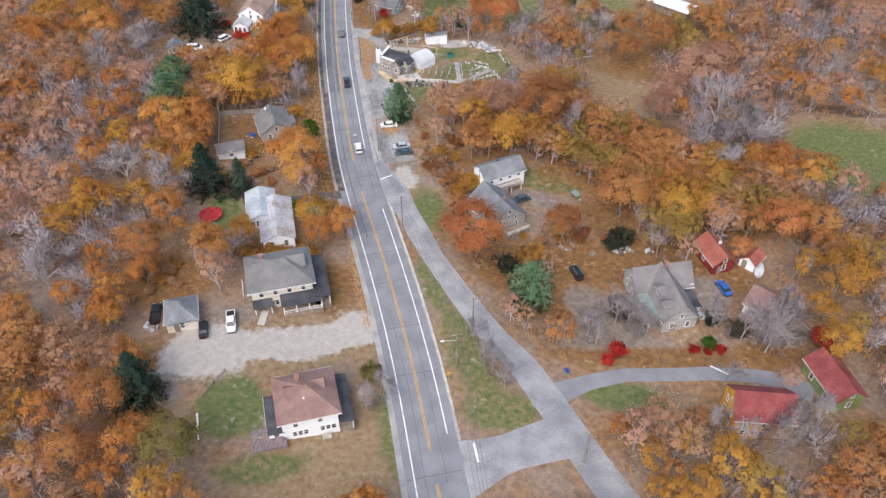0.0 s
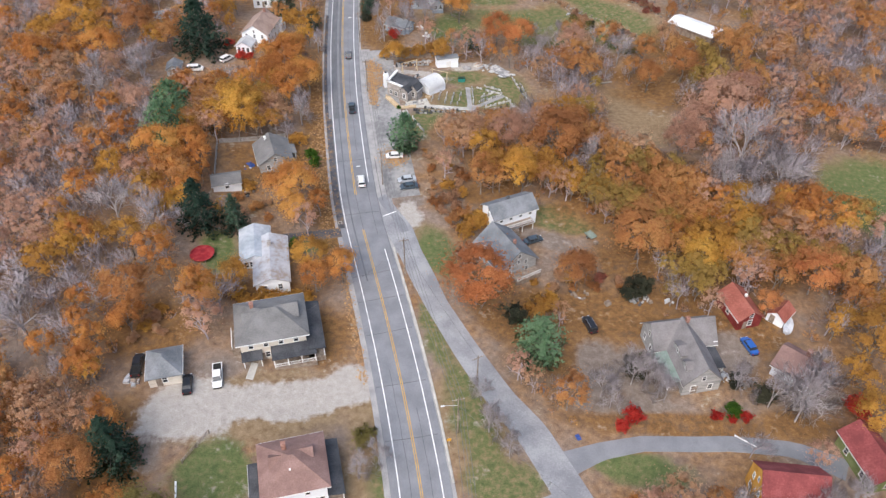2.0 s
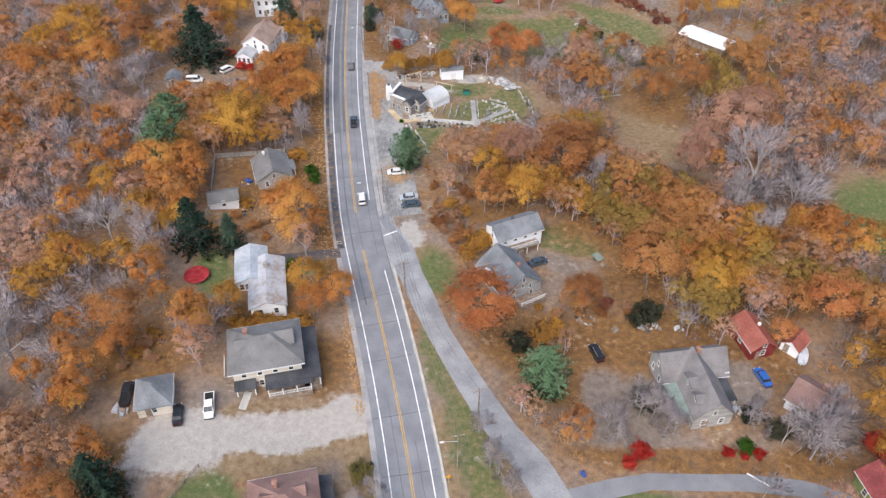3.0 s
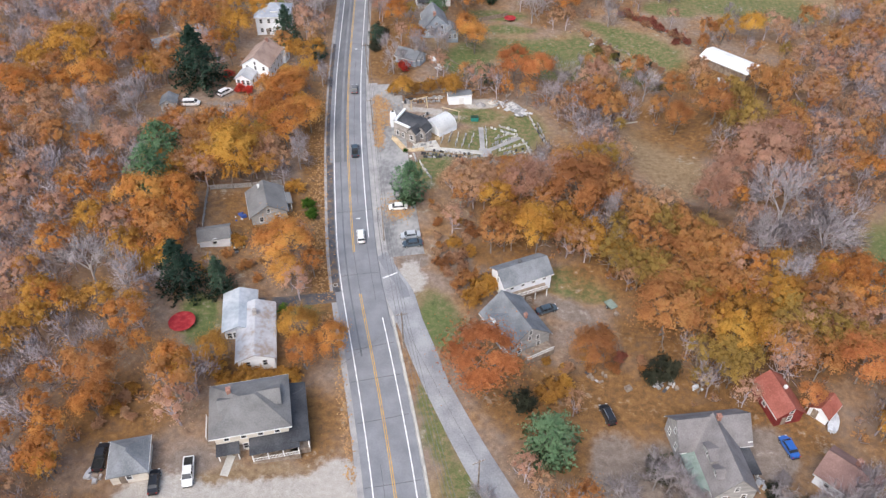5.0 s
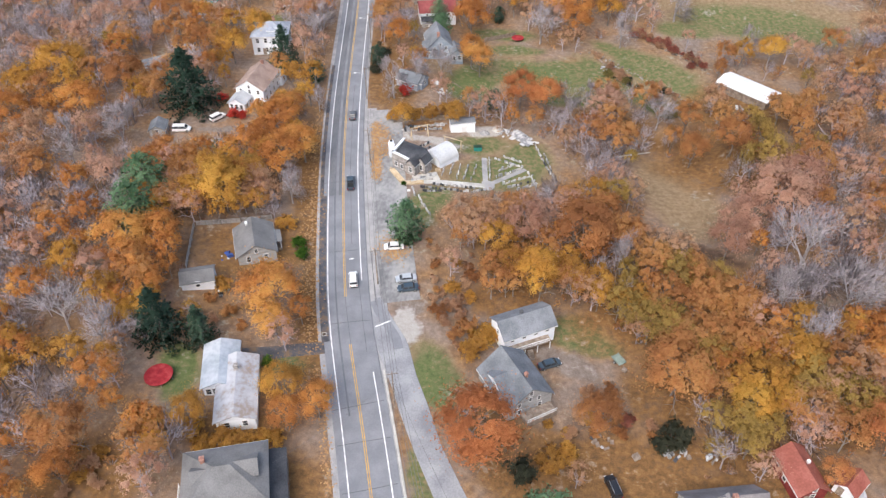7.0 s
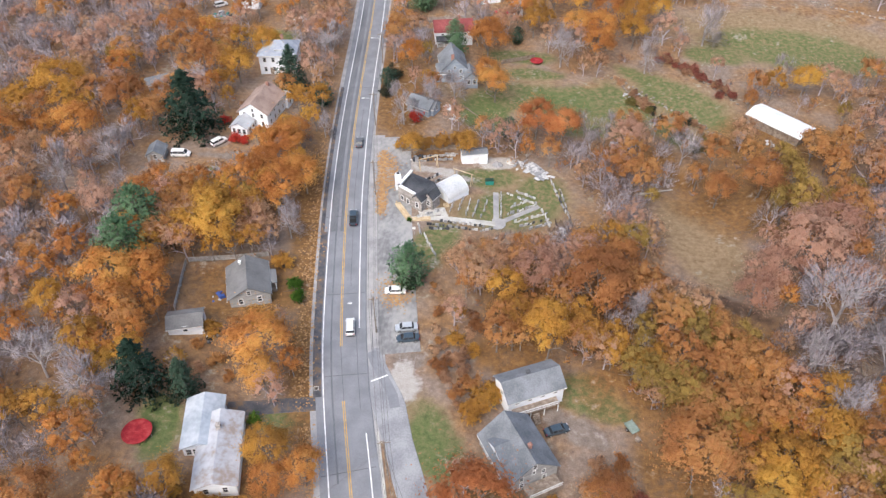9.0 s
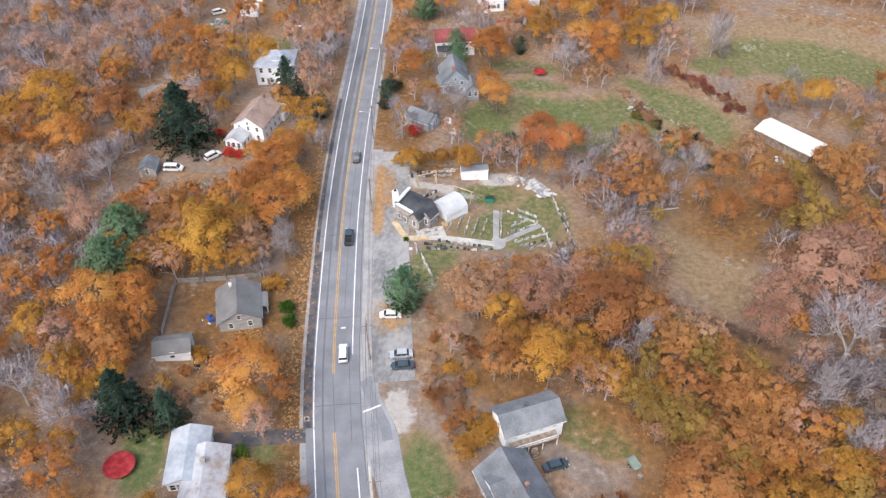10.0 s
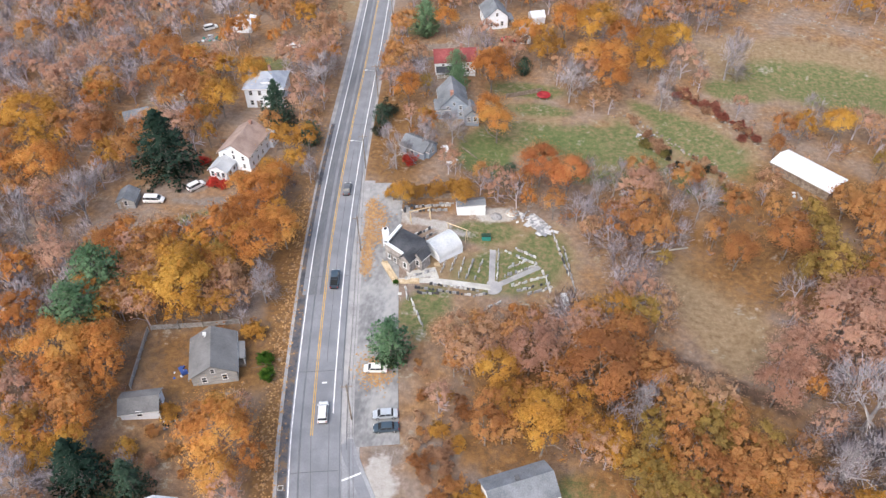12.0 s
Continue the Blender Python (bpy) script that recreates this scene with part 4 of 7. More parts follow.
def wing(house, ox, oy, rot, L, W, eave, rise, wall, roof, kind="gable", over=0.45, wins=(1, 1, 1, 1), storeys=1, base=-1.8, door=None, wscale=1.0, gable_windows=True):
    """One block of a house: walls, roof and windows. Ridge along its own x. wins: per side +x, -x, +y, -y."""
    R = pose(ox, oy, 0, 0, 0, rot)

    def put(ob):
        ob.matrix_basis = R
        return ob
    hx, hy = L / 2, W / 2
    bm = bmesh.new()
    if kind == "gable":
        sec = [(-hy, base), (hy, base), (hy, eave), (0, eave + rise), (-hy, eave)]
        a = [bm.verts.new((-hx, y, z)) for y, z in sec]
        b = [bm.verts.new((hx, y, z)) for y, z in sec]
        for i in range(5):
            bm.faces.new((a[i], a[(i + 1) % 5], b[(i + 1) % 5], b[i]))
        bm.faces.new(a[::-1])
        bm.faces.new(b)
        bmesh.ops.recalc_face_normals(bm, faces=bm.faces)
    else:
        box(bm, 0, 0, base, L, W, eave - base)
    put(part("wall", bm, wall, house))
    bm = bmesh.new()
    th, k = 0.2, rise / hy
    if kind == "gable":
        for s in (1, -1):
            y1, z1 = s * (hy + over), eave - over * k
            q = [(0, eave + rise), (y1, z1)]
            lo = [bm.verts.new((x, y, z + 0.03)) for x in (-hx - over, hx + over) for y, z in q]
            hi = [bm.verts.new((x, y, z + th)) for x in (-hx - over, hx + over) for y, z in q]
            for f in ((0, 1, 3, 2),):
                bm.faces.new([lo[i] for i in f])
                bm.faces.new([hi[i] for i in f])
            for i, j in ((0, 1), (1, 3), (3, 2), (2, 0)):
                bm.faces.new((lo[i], lo[j], hi[j], hi[i]))
    else:
        rl = max(0.0, hx - hy) if kind == "hip" else 0.0
        z1 = eave - 0.05
        E = [(-hx - over, -hy - over), (hx + over, -hy - over), (hx + over, hy + over), (-hx - over, hy + over)]
        lo = [bm.verts.new((x, y, z1 - 0.1)) for x, y in E]
        e = [bm.verts.new((x, y, z1 + 0.1)) for x, y in E]
        r = [bm.verts.new((-rl - 0.02, 0, eave + rise)), bm.verts.new((rl + 0.02, 0, eave + rise))]
        bm.faces.new(lo[::-1])
        for i in range(4):
            bm.faces.new((lo[i], lo[(i + 1) % 4], e[(i + 1) % 4], e[i]))
        bm.faces.new((e[0], e[1], r[1], r[0]))
        bm.faces.new((e[1], e[2], r[1]))
        bm.faces.new((e[2], e[3], r[0], r[1]))
        bm.faces.new((e[3], e[0], r[0]))
    bmesh.ops.recalc_face_normals(bm, faces=bm.faces)
    put(part("roof", bm, roof, house))
    # eave trim boards
    for s in (1, -1):
        put(part("fascia", boxes((0, s * (hy + over + 0.02), eave - over * k * (kind == "gable") - 0.18, L + 2 * over, 0.05, 0.22)), "trim", house))
    sides = ((hx, 0, -90, W), (-hx, 0, 90, W), (0, hy, 0, L), (0, -hy, 180, L))
    for (sx, sy, turn, length), n in zip(sides, wins):
        for st in range(storeys):
            z = 0.9 + st * (eave / max(storeys, 1))
            for i in range(n):
                o = (i + 0.5 - n / 2) * length / max(n, 1) * 0.92
                window(house, R @ pose(sx, sy, 0, 0, 0, turn) @ pose(o, 0, z), wscale)
        if kind == "gable" and gable_windows and sy == 0 and n and rise > 1.9:
            window(house, R @ pose(sx, sy, 0, 0, 0, turn) @ pose(0, 0, eave + 0.15), 0.8 * wscale)
    if door is not None:
        sx, sy, turn, length = sides[door]
        o = new("door", DOOR)
        o.parent, o.matrix_basis = house, R @ pose(sx, sy, 0, 0, 0, turn) @ pose(length * 0.18, 0, 0.1)


def chimney(house, x, y, z, hgt=1.6, w=0.7, material="brick"):
    part("chimney", boxes((x, y, z, w, w, hgt), (x, y, z + hgt, w + 0.16, w + 0.16, 0.16), (x, y, z + hgt + 0.16, w * 0.5, w * 0.5, 0.2)), material, house)


def dormer(house, x, y, z, turn, w, depth, hgt, rise, wall, roof):
    """A small gabled window house on a roof; it looks along its own -y."""
    R = pose(x, y, z, 0, 0, turn)
    bm = bmesh.new()
    sec = [(-w / 2, -0.6), (w / 2, -0.6), (w / 2, hgt), (0, hgt + rise), (-w / 2, hgt)]
    a = [bm.verts.new((p, 0, q)) for p, q in sec]
    b = [bm.verts.new((p, depth, q)) for p, q in sec]
    for i in range(5):
        bm.faces.new((a[i], a[(i + 1) % 5], b[(i + 1) % 5], b[i]))
    bm.faces.new(a[::-1])
    bm.faces.new(b)
    bmesh.ops.recalc_face_normals(bm, faces=bm.faces)
    d = part("dormer", bm, wall, house)
    d.matrix_basis = R
    bm = bmesh.new()
    for s in (1, -1):
        lo = [bm.verts.new(v) for v in ((0, -0.3, hgt + rise + 0.02), (s * (w / 2 + 0.3), -0.3, hgt - 0.6 * rise / w), (s * (w / 2 + 0.3), depth, hgt - 0.6 * rise / w), (0, depth, hgt + rise + 0.02))]
        hi = [bm.verts.new(v.co + Vector((0, 0, 0.14))) for v in lo]
        bm.faces.new(lo)
        bm.faces.new(hi)
        for i in range(4):
            bm.faces.new((lo[i], lo[(i + 1) % 4], hi[(i + 1) % 4], hi[i]))
    bmesh.ops.recalc_face_normals(bm, faces=bm.faces)
    part("dormer_roof", bm, roof, d)
    window(d, pose(0, 0, -0.1, 0, 0, 180), 0.62)


def porch(house, x, y, rot, L, D, top, roof, floor=0.5, posts=4, rail=True, slope=0.5, floor_mat="timber", base=-1.5):
    """A lean-to porch: its high side on its own +y, open towards -y."""
    R = pose(x, y, 0, 0, 0, rot)
    p = part("porch_floor", boxes((0, 0, base, L, D, floor - base)), floor_mat, house)
    p.matrix_basis = R
    bm = bmesh.new()
    q = [(-L / 2 - 0.2, -D / 2 - 0.25, top - slope), (L / 2 + 0.2, -D / 2 - 0.25, top - slope), (L / 2 + 0.2, D / 2, top), (-L / 2 - 0.2, D / 2, top)]
    lo = [bm.verts.new(v) for v in q]
    hi = [bm.verts.new((a, b, c + 0.16)) for a, b, c in q]
    bm.faces.new(lo[::-1])
    bm.faces.new(hi)
    for i in range(4):
        bm.faces.new((lo[i], lo[(i + 1) % 4], hi[(i + 1) % 4], hi[i]))
    if roof:
        part("porch_roof", bm, roof, house).matrix_basis = R
        for i in range(posts):
            px = -L / 2 + 0.15 + (L - 0.3) * i / max(1, posts - 1)
            part("porch_post", boxes((px, -D / 2 + 0.12, floor, 0.18, 0.18, top - slope - floor)), "trim", house).matrix_basis = R
    else:
        bm.free()
    if rail:
        bm = boxes((0, -D / 2 + 0.08, floor + 0.85, L, 0.09, 0.09), (0, -D / 2 + 0.08, floor + 0.15, L, 0.06, 0.06))
        for i in range(int(L / 0.25)):
            box(bm, -L / 2 + 0.12 + i * 0.25, -D / 2 + 0.08, floor + 0.2, 0.06, 0.05, 0.66)
        part("railing", bm, "trim", house).matrix_basis = R


def steps(house, x, y, rot, w, n, floor, material="concrete"):
    bm = bmesh.new()
    for i in range(n):
        box(bm, 0, -0.14 - 0.28 * i, -0.6, w, 0.28, 0.6 + floor * (n - i) / (n + 1))
    part("steps", bm, material, house).matrix_basis = pose(x, y, 0, 0, 0, rot)


FOOT = []  # ground taken by buildings: x, y, radius


def house(name, x, y, yaw, label, r, category="house", dz=0.0):
    FOOT.append((x, y, r))
    return thing(name, x, y, yaw, label, category, dz=dz)


# west side, near to far
hs = house("house", -27.6, 83.2, 17, "two-storey white foursquare house with a brown hip roof and dormers", 11)
wing(hs, 0, 0, 0, 10.0, 9.4, 6.0, 3.1, "white_siding", "brown_shingle", "hip", 0.75, (2, 2, 3, 0), 2)
for _x, _z in ((-2.6, 4.3), (1.8, 4.3), (-3.0, 1.6), (-2.0, 1.6), (-1.0, 1.6), (2.0, 1.6), (3.0, 1.6), (4.0, 1.6)):
    window(hs, pose(_x, -4.7, _z - 0.5, 0, 0, 180), 0.85)
part("vent_pipe", boxes((-0.4, -2.0, 7.2, 0.3, 0.3, 0.9)), "trim", hs, "small white roof vent")
dormer(hs, 3.4, 1.2, 7.0, 90, 2.0, 2.6, 0.55, 0.8, "white_siding", "brown_shingle")
dormer(hs, -3.4, 0.6, 7.0, -90, 2.0, 2.6, 0.55, 0.8, "white_siding", "brown_shingle")
chimney(hs, -1.0, 2.2, 7.6, 1.8)
porch(hs, 6.3, 0, 90, 10.6, 2.6, 3.5, "dark_shingle", 0.6, 5)
wing(hs, -6.2, -0.4, 90, 8.0, 2.6, 2.9, 0.5, "white_siding", "dark_shingle", "hip", 0.3, (1, 1, 1, 2), 1, gable_windows=False)
porch(hs, -7.6, -4.2, 0, 6.0, 4.6, 3.0, None, 1.5, rail=False, floor_mat="deck_wood")
steps(hs, 2.5, -5.0, 0, 1.6, 3, 0.6)

hs = house("house", -38.6, 115.0, 17, "two-storey cream foursquare house with a grey hip roof", 13)
wing(hs, 0, 0, 0, 12.6, 10.0, 6.0, 3.3, "cream_siding", "grey_shingle", "hip", 0.8, (3, 3, 3, 4), 2, door=3)
dormer(hs, 5.4, 0.6, 6.5, 90, 3.8, 4.0, 1.0, 1.4, "white_siding", "grey_shingle")
dormer(hs, -5.0, 0.2, 6.6, -90, 2.6, 3.4, 0.8, 1.1, "white_siding", "grey_shingle")
chimney(hs, -3.2, 2.0, 7.4, 1.8)
porch(hs, 7.9, -0.8, 90, 12.6, 3.2, 3.5, "dark_shingle", 0.6, 5)
porch(hs, 3.6, -6.5, 0, 8.2, 3.0, 3.5, "dark_shingle", 0.6, 4)
porch(hs, -4.4, -5.9, 0, 3.6, 2.0, 3.2, "dark_shingle", 0.5, 2, rail=False)
porch(hs, -7.3, -1.0, -90, 5.0, 1.6, 3.0, None, 3.0)
steps(hs, -4.4, -7.2, 0, 1.6, 3, 0.5)
strip("garden_path", [(-40.9, 108.2), (-41.0, 104.0)], 1.3, 0.06, "concrete", "short pale concrete garden path", "path")

hs = house("garage", -56.5, 103.8, 17, "small cream garage with a grey hipped shingle roof", 6, "garage")
wing(hs, 0, 0, 90, 6.6, 6.0, 2.7, 2.2, "cream_siding", "slate_shingle", "hip", 0.4, (0, 1, 0, 1), 1, door=1)

hs = house("house", -45.5, 136.5, 15, "low white house with a pale metal roof in two wings", 12)
wing(hs, 1.5, -2.2, 90, 14.2, 7.0, 3.1, 1.4, "white_siding", "old_metal", "gable", 0.45, (1, 2, 4, 4), 1, door=2)
wing(hs, -1.75, 3.9, 90, 10.2, 6.2, 3.2, 1.2, "white_siding", "metal_roof", "gable", 0.45, (1, 0, 0, 4), 1)
for _x in (-3.9, -2.7, -1.5):
    window(hs, pose(_x, -1.22, 0.9, 0, 0, 180), 1.05)
chimney(hs, 1.5, 1.4, 4.2, 1.2, 0.7, "stone")

hs = house("house", -52.5, 176.0, 22, "small pale house with a grey gable shingle roof", 9)
wing(hs, 0, 0, 90, 9.6, 8.4, 3.0, 2.5, "grey_siding", "grey_shingle", "gable", 0.45, (1, 2, 2, 2), 1, door=2)
chimney(hs, -1.2, 3.4, 4.6, 1.0, 0.5, "trim")
porch(hs, 4.9, 0.6, 90, 4.0, 1.6, 2.7, "grey_shingle", 0.3, 3)
hs = house("shed", -61.0, 162.8, 18, "small white shed with a low grey roof", 5, "shed")
wing(hs, 0, 0, 0, 6.8, 4.6, 2.3, 1.2, "white_siding", "grey_shingle", "gable", 0.3, (1, 0, 0, 1), 1, door=0)

hs = house("house", -71.6, 243.0, -6, "white two-storey house with a tan and brown gable roof", 10)
wing(hs, 0, 0, 90, 11.6, 8.4, 4.8, 2.8, "white_siding", "tan_shingle", "gable", 0.4, (2, 3, 3, 4), 2, wscale=0.85)
wing(hs, -2.2, -8.2, 90, 5.2, 4.8, 2.8, 1.4, "white_siding", "light_shingle", "gable", 0.35, (0, 3, 1, 2), 1, door=3)
wing(hs, 2.6, 7.2, 0, 5.0, 3.6, 3.2, 1.3, "white_siding", "light_shingle", "gable", 0.3, (1, 0, 0, 0), 1)
chimney(hs, 0.3, 4.4, 7.0, 1.3)

hs = house("house", -75.2, 271.0, 9, "tall white two-storey house with a pale grey hip roof", 10)
wing(hs, 0, 0, 0, 11.0, 9.4, 6.2, 2.8, "white_siding", "blue_shingle", "hip", 0.45, (3, 3, 3, 4), 2, door=3)
wing(hs, 0.6, -2.6, 0, 2.4, 2.0, 7.6, 0.6, "white_siding", "blue_shingle", "hip", 0.2, (0, 0, 0, 1), 1, base=6.0, gable_windows=False)
chimney(hs, 1.0, 2.0, 7.8, 1.6)

hs = house("shed", -93.2, 220.2, 12, "weathered pale grey garden shed", 5, "shed")
wing(hs, 0, 0, 90, 4.6, 4.2, 2.2, 1.3, "grey_siding", "slate_shingle", "gable", 0.3, (0, 1, 0, 0), 1, door=1)
hs = house("shed", -108.0, 254.6, 35, "collapsing weathered wooden shack among trees", 5, "shed")
wing(hs, 0, 0, 0, 6.5, 4.2, 2.2, 1.2, "grey_siding", "slate_shingle", "gable", 0.3, (1, 0, 0, 0), 1)
hs = house("shed", -98.0, 311.5, 5, "plain white trailer shed", 5, "shed")
wing(hs, 0, 0, 90, 7.0, 6.0, 2.6, 0.5, "white_siding", "white_metal", "gable", 0.2, (0, 1, 0, 0), 1)
hs = house("shed", -132.0, 324.0, 20, "small blue garden shed", 4, "shed")
wing(hs, 0, 0, 0, 5.0, 4.0, 2.4, 1.2, "blue_siding", "slate_shingle", "gable", 0.3, (0, 0, 0, 1), 1)

# east side, near to far
hs = house("house", 55.3, 86.0, -3, "orange wooden house with a faded red roof", 9)
wing(hs, 0, 0, 0, 10.6, 7.8, 5.2, 3.4, "orange_siding", "red_roof", "gable", 0.2, (2, 2, 3, 3), 2, door=1, wscale=0.85)
chimney(hs, 2.0, 0.6, 6.5, 1.2)
hs = house("barn", 71.6, 93.4, 14, "green wooden barn with a dark red metal roof", 9, "barn")
wing(hs, 0, 0, 90, 10.2, 6.0, 3.6, 2.2, "green_siding", "red_roof", "gable", 0.5, (1, 1, 2, 1), 1, door=3)
hs = house("house", 44.3, 114.6, 12, "grey shingled cape house with crossed gables and a green porch roof", 11)
wing(hs, 0, 0, 90, 12.5, 7.4, 3.5, 4.1, "grey_siding", "old_shingle", "gable", 0.45, (2, 2, 2, 3), 1, door=1)
wing(hs, 0, 6.2, 0, 12.6, 7.0, 3.5, 3.7, "grey_siding", "old_shingle", "gable", 0.45, (2, 2, 3, 0), 1)
dormer(hs, -2.9, 0.4, 4.9, -90, 3.4, 2.8, 0.9, 0.7, "grey_siding", "old_shingle")
dormer(hs, -2.9, -3.4, 4.9, -90, 2.2, 2.8, 0.7, 0.7, "grey_siding", "old_shingle")
porch(hs, -4.9, -1.5, -90, 7.4, 2.7, 3.2, "green_roof", 0.4, 4)
porch(hs, 4.8, -0.4, 90, 5.0, 2.2, 3.0, "dark_shingle", 0.4, 3)
part("gable_board", boxes((6.2, 2.66, 3.3, 0.9, 0.1, 0.5)), "trim", hs, "white board at the gable foot")
chimney(hs, 0.6, 5.6, 7.2, 1.2)
hs = house("barn", 56.9, 128.7, 17, "dark red wooden barn with a bright red roof", 6, "barn")
wing(hs, 0, 0, 90, 8.2, 5.2, 3.0, 2.0, "red_siding", "barn_roof", "gable", 0.4, (1, 1, 1, 2), 1, door=1)
part("roof_vent", boxes((0.9, 0.4, 4.7, 0.5, 0.5, 0.6)), "trim", hs, "small white roof vent")
hs = house("shed", 65.2, 127.9, -42, "small shed with a white front and red roof", 4, "shed")
wing(hs, 0, 0, 90, 4.4, 3.6, 2.1, 1.4, "white_siding", "barn_roof", "gable", 0.3, (0, 0, 0, 0), 1, door=1)
hs = house("house", 65.0, 113.0, 22, "small white cottage with a faded brown-red roof", 7)
wing(hs, 0, 0, 118, 8.2, 7.0, 3.0, 2.4, "white_siding", "brown_shingle", "gable", 0.45, (2, 2, 2, 2), 1, door=3)
chimney(hs, 1.2, 0.4, 4.9, 1.2)

hs = house("house", 9.0, 157.9, 28, "white two-storey house with a slate grey gambrel-like roof", 8)
wing(hs, -0.1, 0, 0, 11.2, 6.4, 4.7, 2.0, "white_siding", "slate_shingle", "gable", 0.4, (1, 1, 3, 4), 2, door=3, wscale=0.85)
chimney(hs, -0.4, 0.6, 6.2, 0.9, 0.6, "tar")
porch(hs, -0.6, -4.2, 0, 9.0, 1.8, 3.4, None, 2.4, rail=True, floor_mat="timber", base=2.15)
for _x in (-4.9, -1.9, 0.9, 3.7):
    part("deck_post", boxes((_x, -4.95, -1.5, 0.16, 0.16, 3.7)), "trim", hs)
steps(hs, -1.0, -5.2, 0, 1.2, 5, 2.2, "timber")
hs = house("house", 7.9, 143.5, 32.7, "grey house with a slate gable roof and a wide side dormer", 9)
wing(hs, 0, 0, 90, 11.0, 9.6, 3.5, 3.9, "grey_siding", "slate_shingle", "gable", 0.4, (0, 2, 2, 3), 1, wscale=0.85)
for _x in (-2.3, 1.9):
    window(hs, pose(_x, -5.5, 3.0, 0, 0, 180), 0.75)
window(hs, pose(0.1, -5.5, 5.2, 0, 0, 180), 0.8)
dormer(hs, -4.3, 0.5, 4.0, -90, 5.0, 3.4, 0.9, 1.4, "white_siding", "slate_shingle")
chimney(hs, 0.7, -2.4, 6.6, 1.3, 0.55)
porch(hs, 1.2, -6.9, 0, 6.4, 2.6, 1.2, None, 1.2, rail=True, floor_mat="timber")

# the stone yard
hs = house("workshop", -22.4, 212.3, 0, "stone-fronted workshop with a dark roof and white parapet", 8, "workshop")
PLAN = [(-4.0, -0.4), (0.3, -3.2), (3.3, -2.4), (5.8, -0.5), (4.0, 2.7), (-2.0, 5.6)]
part("wall", prism(bmesh.new(), PLAN, -0.8, 3.4), "stone", hs)


def low_roof(outline, z, rise, over):
    """A shallow roof that falls from one high point to its outline."""
    bm = bmesh.new()
    cx, cy = sum(p[0] for p in outline) / len(outline), sum(p[1] for p in outline) / len(outline)
    edge = [(cx + (x - cx) * (1 + over), cy + (y - cy) * (1 + over)) for x, y in outline]
    lo, hi = [bm.verts.new((x, y, z)) for x, y in edge], [bm.verts.new((x, y, z + 0.2)) for x, y in edge]
    top = bm.verts.new((cx, cy, z + rise))
    for i in range(len(edge)):
        j = (i + 1) % len(edge)
        bm.faces.new((lo[i], lo[j], hi[j], hi[i]))
        bm.faces.new((hi[i], hi[j], top))
    bm.faces.new(lo[::-1])
    return bm


part("roof", low_roof(PLAN, 3.402, 0.9, 0.03), "dark_shingle", hs)
for _p, _q in ((PLAN[0], PLAN[5]), (PLAN[0], PLAN[1])):
    _l, _a = math.hypot(_q[0] - _p[0], _q[1] - _p[1]), math.degrees(math.atan2(_q[1] - _p[1], _q[0] - _p[0]))
    _x, _y = (_p[0] + _q[0]) / 2 - 0.12, (_p[1] + _q[1]) / 2 - 0.12
    part("parapet", boxes((_x, _y, -0.7, _l + 0.2, 0.42, 4.9, _a)), "stone", hs)
    part("parapet_cap", boxes((_x, _y, 4.2, _l + 0.5, 0.7, 0.3, _a)), "trim", hs, "white parapet capping")
part("tower", boxes((-5.2, 3.7, -0.5, 1.5, 1.5, 4.4, 20), (-5.2, 3.7, 3.9, 1.1, 1.1, 0.7, 20)), "white_siding", hs, "white square chimney block")
part("tower_cap", boxes((-5.2, 3.7, 4.62, 0.7, 0.7, 0.1, 20)), "rubber", hs, "dark chimney opening")
wing(hs, 1.6, -2.9, 63, 3.0, 2.6, 3.3, 1.2, "stone", "dark_shingle", "gable", 0.25, (0, 1, 0, 0), 1)
wing(hs, 4.2, -1.8, 63, 3.0, 2.4, 3.3, 1.2, "stone", "dark_shingle", "gable", 0.25, (0, 1, 0, 0), 1)
for _x, _y in ((-2.9, -1.6), (-1.3, -2.7)):
    window(hs, pose(_x - 0.22, _y - 0.3, 0.9, 0, 0, 147), 0.9)
porch(hs, -2.3, -5.3, -54, 6.6, 1.4, 3.2, None, 0.5, rail=False, floor_mat="new_timber", base=-0.6)
porch(hs, 2.2, -7.5, 12, 5.0, 1.2, 3.2, None, 0.35, rail=False, floor_mat="new_timber", base=-0.6)


